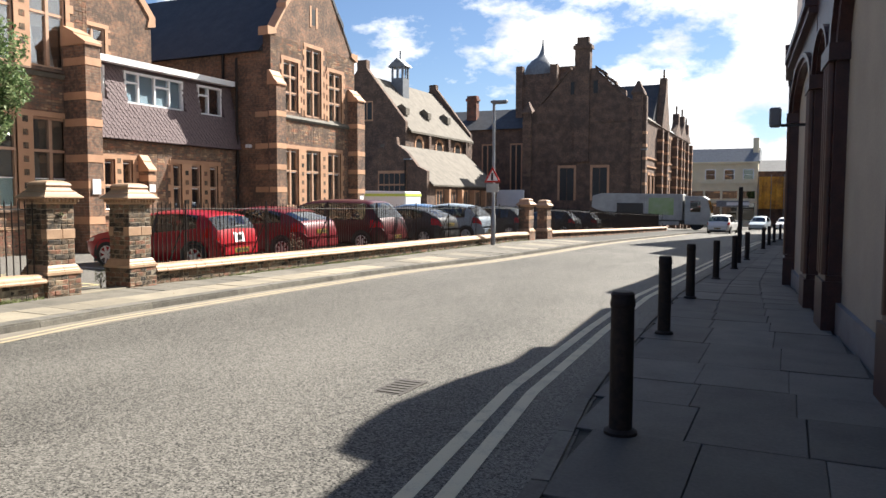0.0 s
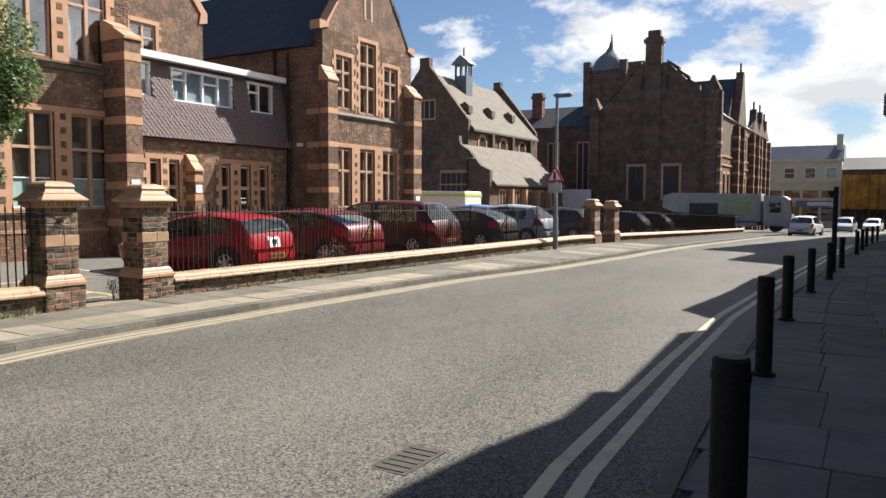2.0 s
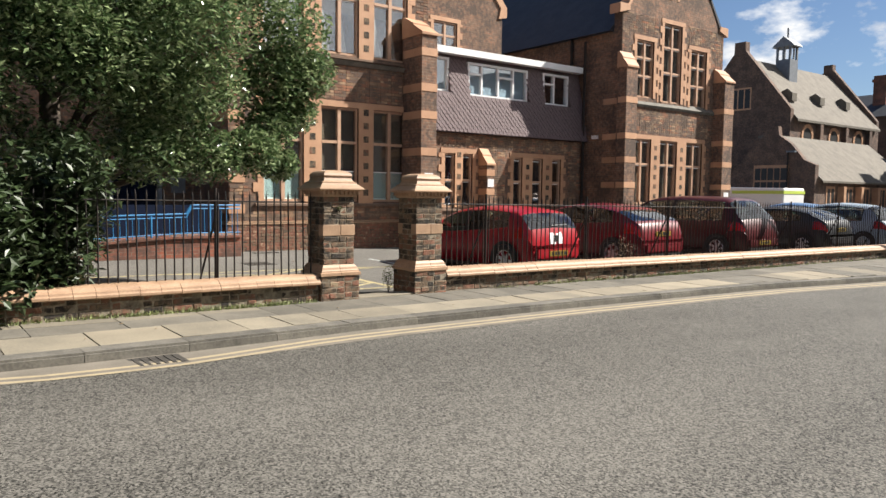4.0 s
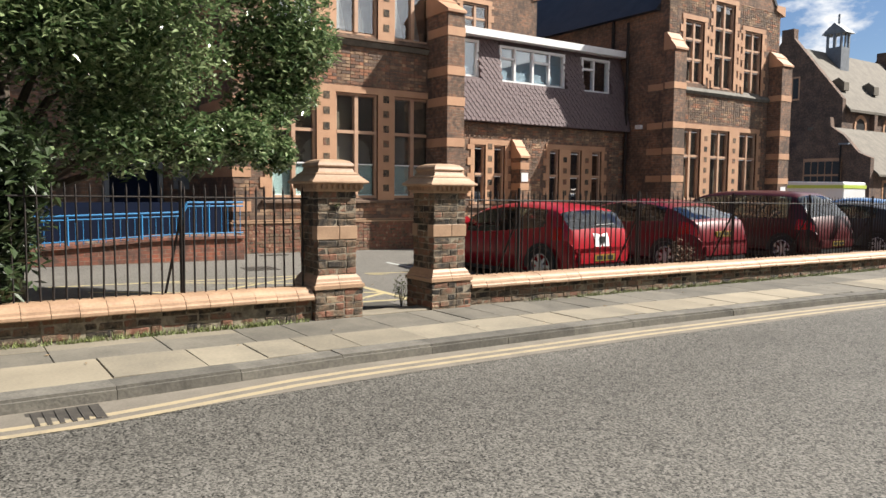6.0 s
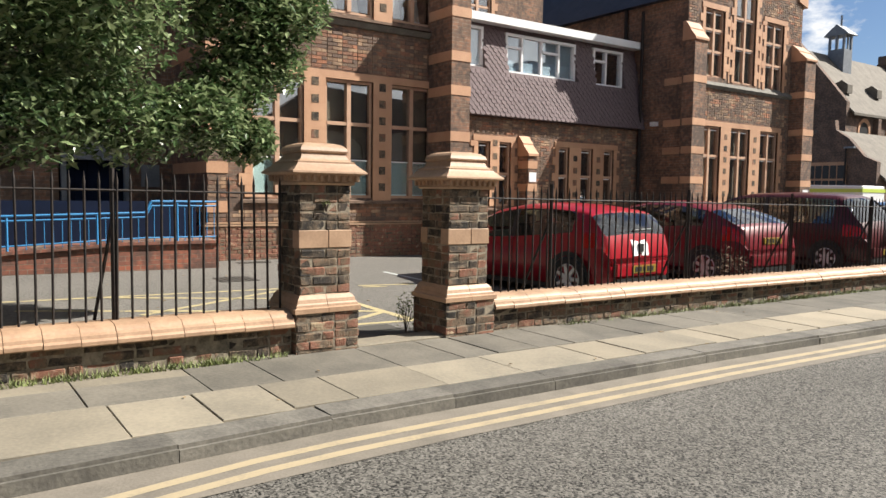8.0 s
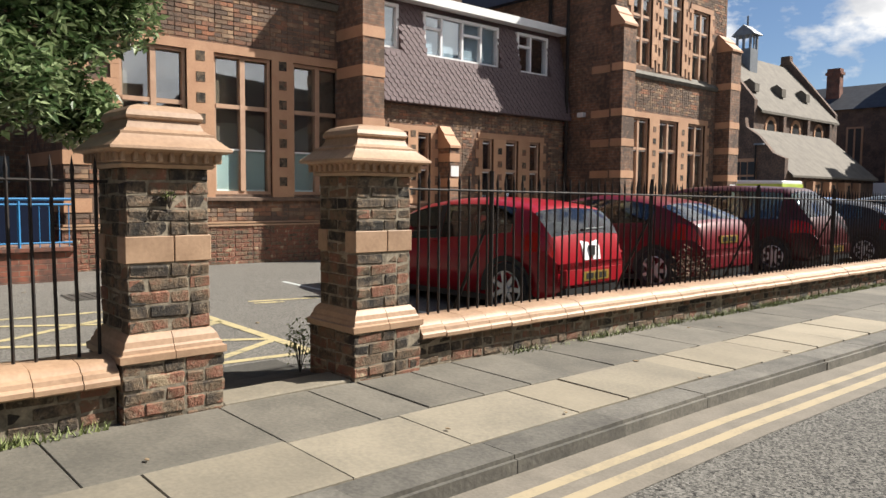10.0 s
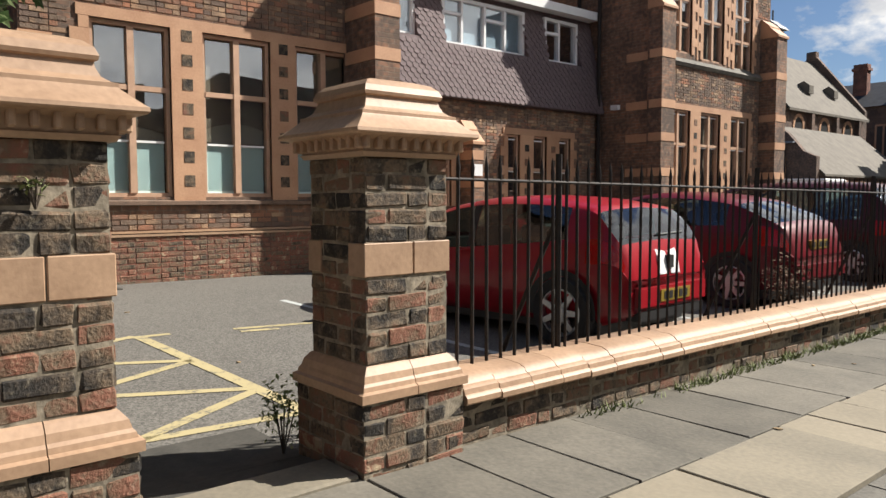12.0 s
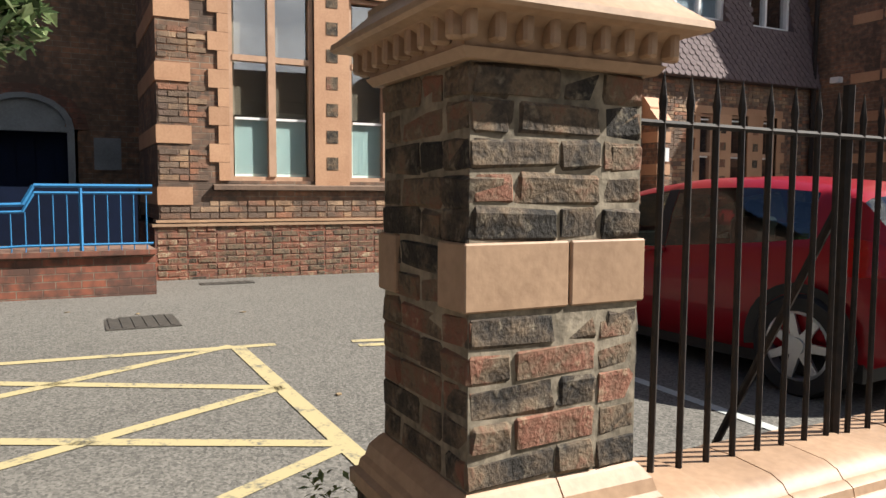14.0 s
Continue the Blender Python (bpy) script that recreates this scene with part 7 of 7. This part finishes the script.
cab = part("cab", bm, M_lorry, lorry, bevel=0.06)
part("cab_window", boxes((-10.9, -10.0, 74.96, 75.01, LZ + 1.7, LZ + 2.7)), M_carglass, cab)
bm = bmesh.new()
prism(bm, [(-9.13, LZ + 1.6), (-9.1, LZ + 1.6), (-9.35, LZ + 2.8), (-9.4, LZ + 2.8)], "y", 75.15, 77.25)
part("windscreen", bm, M_carglass, cab)
part("chassis", boxes((-19.5, -9.6, 75.3, 77.1, LZ + 0.55, LZ + 0.9)), M_black, lorry)
part("side_guard", boxes((-15.0, -11.9, 75.0, 75.06, LZ + 0.45, LZ + 0.8)), M_grey_steel, lorry)
for x in (-17.6, -16.2, -10.4):
    for y in (75.05, 77.0):
        bm = bmesh.new()
        lathe(bm, [(0.3, 0.02), (0.5, 0.0), (0.52, 0.05), (0.52, 0.3), (0.3, 0.32)], 22, Matrix.Translation((x, y + 0.32, LZ + 0.52)) @ Euler((radians(90), 0, 0)).to_matrix().to_4x4())
        wheel = part("wheel", bm, M_rubber, lorry)
        bm = bmesh.new()
        lathe(bm, [(0.3, 0.1), (0.1, 0.25), (0.1, 0.3)], 16, Matrix.Translation((x, y + 0.32, LZ + 0.52)) @ Euler((radians(90), 0, 0)).to_matrix().to_4x4())
        part("rim", bm, M_grey_steel, wheel)


lorry.location.x += 2.5


# ---- tree and shrubs ----
def leaves(bm, centre, radii, n, size, rr, hollow=0.55):
    """Small folded leaves scattered through an ellipsoid, thicker near its skin."""
    cx, cy, cz = centre
    for _ in range(n):
        d = Vector((rr.gauss(0, 1), rr.gauss(0, 1), rr.gauss(0, 1))).normalized()
        r = rr.uniform(hollow, 1.0)
        p = Vector((cx + d.x * radii[0] * r, cy + d.y * radii[1] * r, cz + d.z * radii[2] * r))
        q = Euler((rr.uniform(-1.0, 0.4), rr.uniform(-0.6, 0.6), rr.uniform(0, 6.28))).to_matrix()
        s = size * rr.uniform(0.7, 1.3)
        v = [bm.verts.new(p + q @ Vector(c) * s) for c in ((0, -0.5, 0), (0.26, 0, 0.07), (0, 0.62, -0.05), (-0.26, 0, 0.07))]
        bm.faces.new((v[0], v[1], v[2])); bm.faces.new((v[0], v[2], v[3]))


def tree():
    t = empty("tree", (-12.6, 7.4, z_yard(-12.6, 7.4)), "broad leafy evergreen tree overhanging the school railings", "tree")
    rr = random.Random(5)
    bm = bmesh.new()
    zt = z_yard(-12.6, 7.4) - 0.1
    lathe(bm, [(0.26, 0), (0.2, 0.5), (0.17, 1.4), (0.14, 2.4), (0.08, 4.2), (0.03, 6.2)], 12, Matrix.Translation((-12.6, 7.4, zt)))
    part("trunk", bm, M_bark, t, smooth=50)
    clumps = []
    for _ in range(84):
        a, h = rr.uniform(0, 6.28), rr.uniform(0, 1)
        rad = 1.0 if 0.1 < h < 0.6 else 0.75
        k = math.sqrt(rr.uniform(0.15, 1)) * rad
        cx, cy, cz = -12.4 + 1.9 * k * math.cos(a), 7.3 + 3.3 * k * math.sin(a), 2.3 + 5.4 * h
        cz = max(cz, 2.3)
        clumps.append((cx, cy, cz, rr.uniform(0.55, 0.95)))
    # drooping right-hand side over the railings
    clumps += [(-11.9, 10.3, 2.6, 0.5), (-12.0, 10.4, 3.3, 0.65), (-11.6, 9.9, 2.2, 0.5), (-11.5, 9.2, 2.1, 0.55), (-11.4, 8.4, 2.1, 0.6), (-11.4, 7.4, 2.0, 0.6), (-11.8, 10.6, 4.1, 0.7), (-12.3, 10.3, 5.0, 0.8), (-11.2, 9.0, 3.0, 0.7), (-11.1, 8.0, 3.2, 0.8), (-11.1, 7.0, 3.4, 0.8), (-11.0, 6.0, 3.0, 0.8), (-12.0, 10.5, 2.05, 0.36), (-12.1, 10.75, 2.9, 0.5), (-11.9, 10.9, 3.5, 0.55)]
    bl = bmesh.new()
    for cx, cy, cz, r in clumps[::3]:
        start = Vector((-12.6, 7.4, zt + min(max(cz - 1.4, 1.3), 4.5)))
        end = Vector((cx, cy, cz))
        midp = (start + end) / 2 + Vector((0, 0, 0.25))
        tube(bl, start, midp, 0.05, 5)
        tube(bl, midp, end, 0.028, 5)
    part("limb", bl, M_bark, t)
    for m, nm, n in ((M_leaf[0], "dark", 900), (M_leaf[1], "light", 820)):
        vs, fs = bmesh.new(), None
        for cx, cy, cz, r in clumps:
            leaves(vs, (cx, cy, cz), (r, r, r * 0.8), n, 0.09, rr, 0.4)
        me = bpy.data.meshes.new("leaves")
        vs.to_mesh(me)
        vs.free()
        me.materials.append(m)
        ob = new("crown", me)
        ob.parent = t
        ob.matrix_parent_inverse = Matrix.Translation(t.location).inverted()
        ob["kind"] = "stuff"


tree()


# Leaf colour darkened for the shade under the overhanging tree.
M_shrub = mat("shaded_shrub_leaf", (0.04, 0.062, 0.022), (0.02, 0.034, 0.012), 0.4, scale=4)


def shrub(x, y, z, r, h, n, label, material=None, size=0.1, name="shrub"):
    s = empty(name, (x, y, z), label, "plant")
    rr = random.Random(int(x * 31 + y * 17))
    for k in range(6):
        a = rr.uniform(0, 6.28)
        bm = bmesh.new()
        tube(bm, (x, y, z - 0.03), (x + 0.6 * r * math.cos(a), y + 0.6 * r * math.sin(a), z + h * rr.uniform(0.5, 0.9)), max(0.004, 0.012 * r), 4)
        part("stem", bm, M_bark, s)
    for m in ([material] if material else (M_shrub,)):
        bm = bmesh.new()
        for k in range(7):
            a = rr.uniform(0, 6.28)
            leaves(bm, (x + 0.5 * r * math.cos(a), y + 0.5 * r * math.sin(a), z + h * rr.uniform(0.25, 0.75)), (r * 0.6, r * 0.6, h * 0.35), n // 7, size, rr, 0.2)
        me = bpy.data.meshes.new("leaves")
        bm.to_mesh(me)
        bm.free()
        me.materials.append(m)
        ob = new("foliage", me)
        ob.parent = s
        ob.matrix_parent_inverse = Matrix.Translation(s.location).inverted()
        ob["kind"] = "stuff"


for x, y, r, h in ((-10.4, 7.0, 0.7, 1.9), (-10.5, 6.75, 0.75, 1.9), (-9.95, 6.1, 0.75, 1.7), (-10.9, 6.2, 0.9, 2.2), (-10.3, 5.3, 0.9, 2.4), (-9.9, 4.4, 0.9, 2.3), (-10.4, 3.4, 1.1, 3.0), (-11.0, 4.6, 1.2, 3.4)):
    shrub(x, y, z_left(y), r, h, 4200, "dense green shrub growing through the railings, darkened for tree shade", size=0.12)
shrub(-10.3, 11.5, 0.15, 0.12, 0.36, 300, "spindly weed at the foot of the gate pier", M_weed, 0.028, "weed")
shrub(-10.35, 17.0, z_left(17) + 0.05, 0.28, 0.65, 420, "dry brown weed beside the railings", mat("dry_weed", (0.2, 0.13, 0.08), (0.12, 0.08, 0.05), 0.9), 0.05, "weed")
shrub(-9.72, 10.35, 1.36, 0.05, 0.09, 60, "small weed rooted in the pier brickwork", M_weed, 0.025, "weed")
rr = random.Random(11)
bm = bmesh.new()
for _ in range(620):
    y = rr.choice((rr.uniform(13, 32), rr.uniform(5, 10), rr.uniform(14, 22)))
    n = rr.randint(5, 12)
    for k in range(n):
        x, yy = -9.69 + rr.uniform(-0.02, 0.06), y + rr.uniform(-0.08, 0.08)
        z = z_left(yy)
        h, a = rr.uniform(0.015, 0.06), rr.uniform(0, 6.28)
        v = [bm.verts.new(c) for c in ((x, yy, z - 0.01), (x + 0.012 * math.cos(a), yy + 0.012 * math.sin(a), z - 0.01), (x + 0.04 * math.cos(a + 1), yy + 0.04 * math.sin(a + 1), z + h))]
        bm.faces.new(v)
me = bpy.data.meshes.new("weeds")
bm.to_mesh(me)
bm.free()
me.materials.append(M_weed)
tagged(new("weeds", me), "low weeds along the foot of the street wall", "weeds", kind="stuff")

# a few dead leaves and bits of litter on the footway and road
LEAF = bmesh.new()
prism(LEAF, [(-0.02, 0), (0, -0.012), (0.025, 0), (0, 0.012)], "z", 0, 0.004)
leaf_me = mesh_of(LEAF, "dead_leaf", mat("dead_leaf", (0.3, 0.22, 0.12), (0.18, 0.12, 0.07), 0.9))
rl = random.Random(21)
for k in range(26):
    x, y = (rl.uniform(-9.6, -8.3), rl.uniform(6.5, 16)) if k % 2 else (rl.uniform(-16, -10.6), rl.uniform(9.5, 13.5))
    z = z_pave(x, y) if x > -9.7 else z_yard(x, y)
    ob = new("dead_leaf", leaf_me)
    ob.matrix_basis = Matrix.Translation((x, y, z + 0.003)) @ Euler((rl.uniform(-0.1, 0.1), rl.uniform(-0.1, 0.1), rl.uniform(0, 6.28))).to_matrix().to_4x4() @ Matrix.Scale(rl.uniform(0.6, 1.5), 4)
    tagged(ob, "curled brown dead leaf lying on the ground", "leaf", "dead leaves")
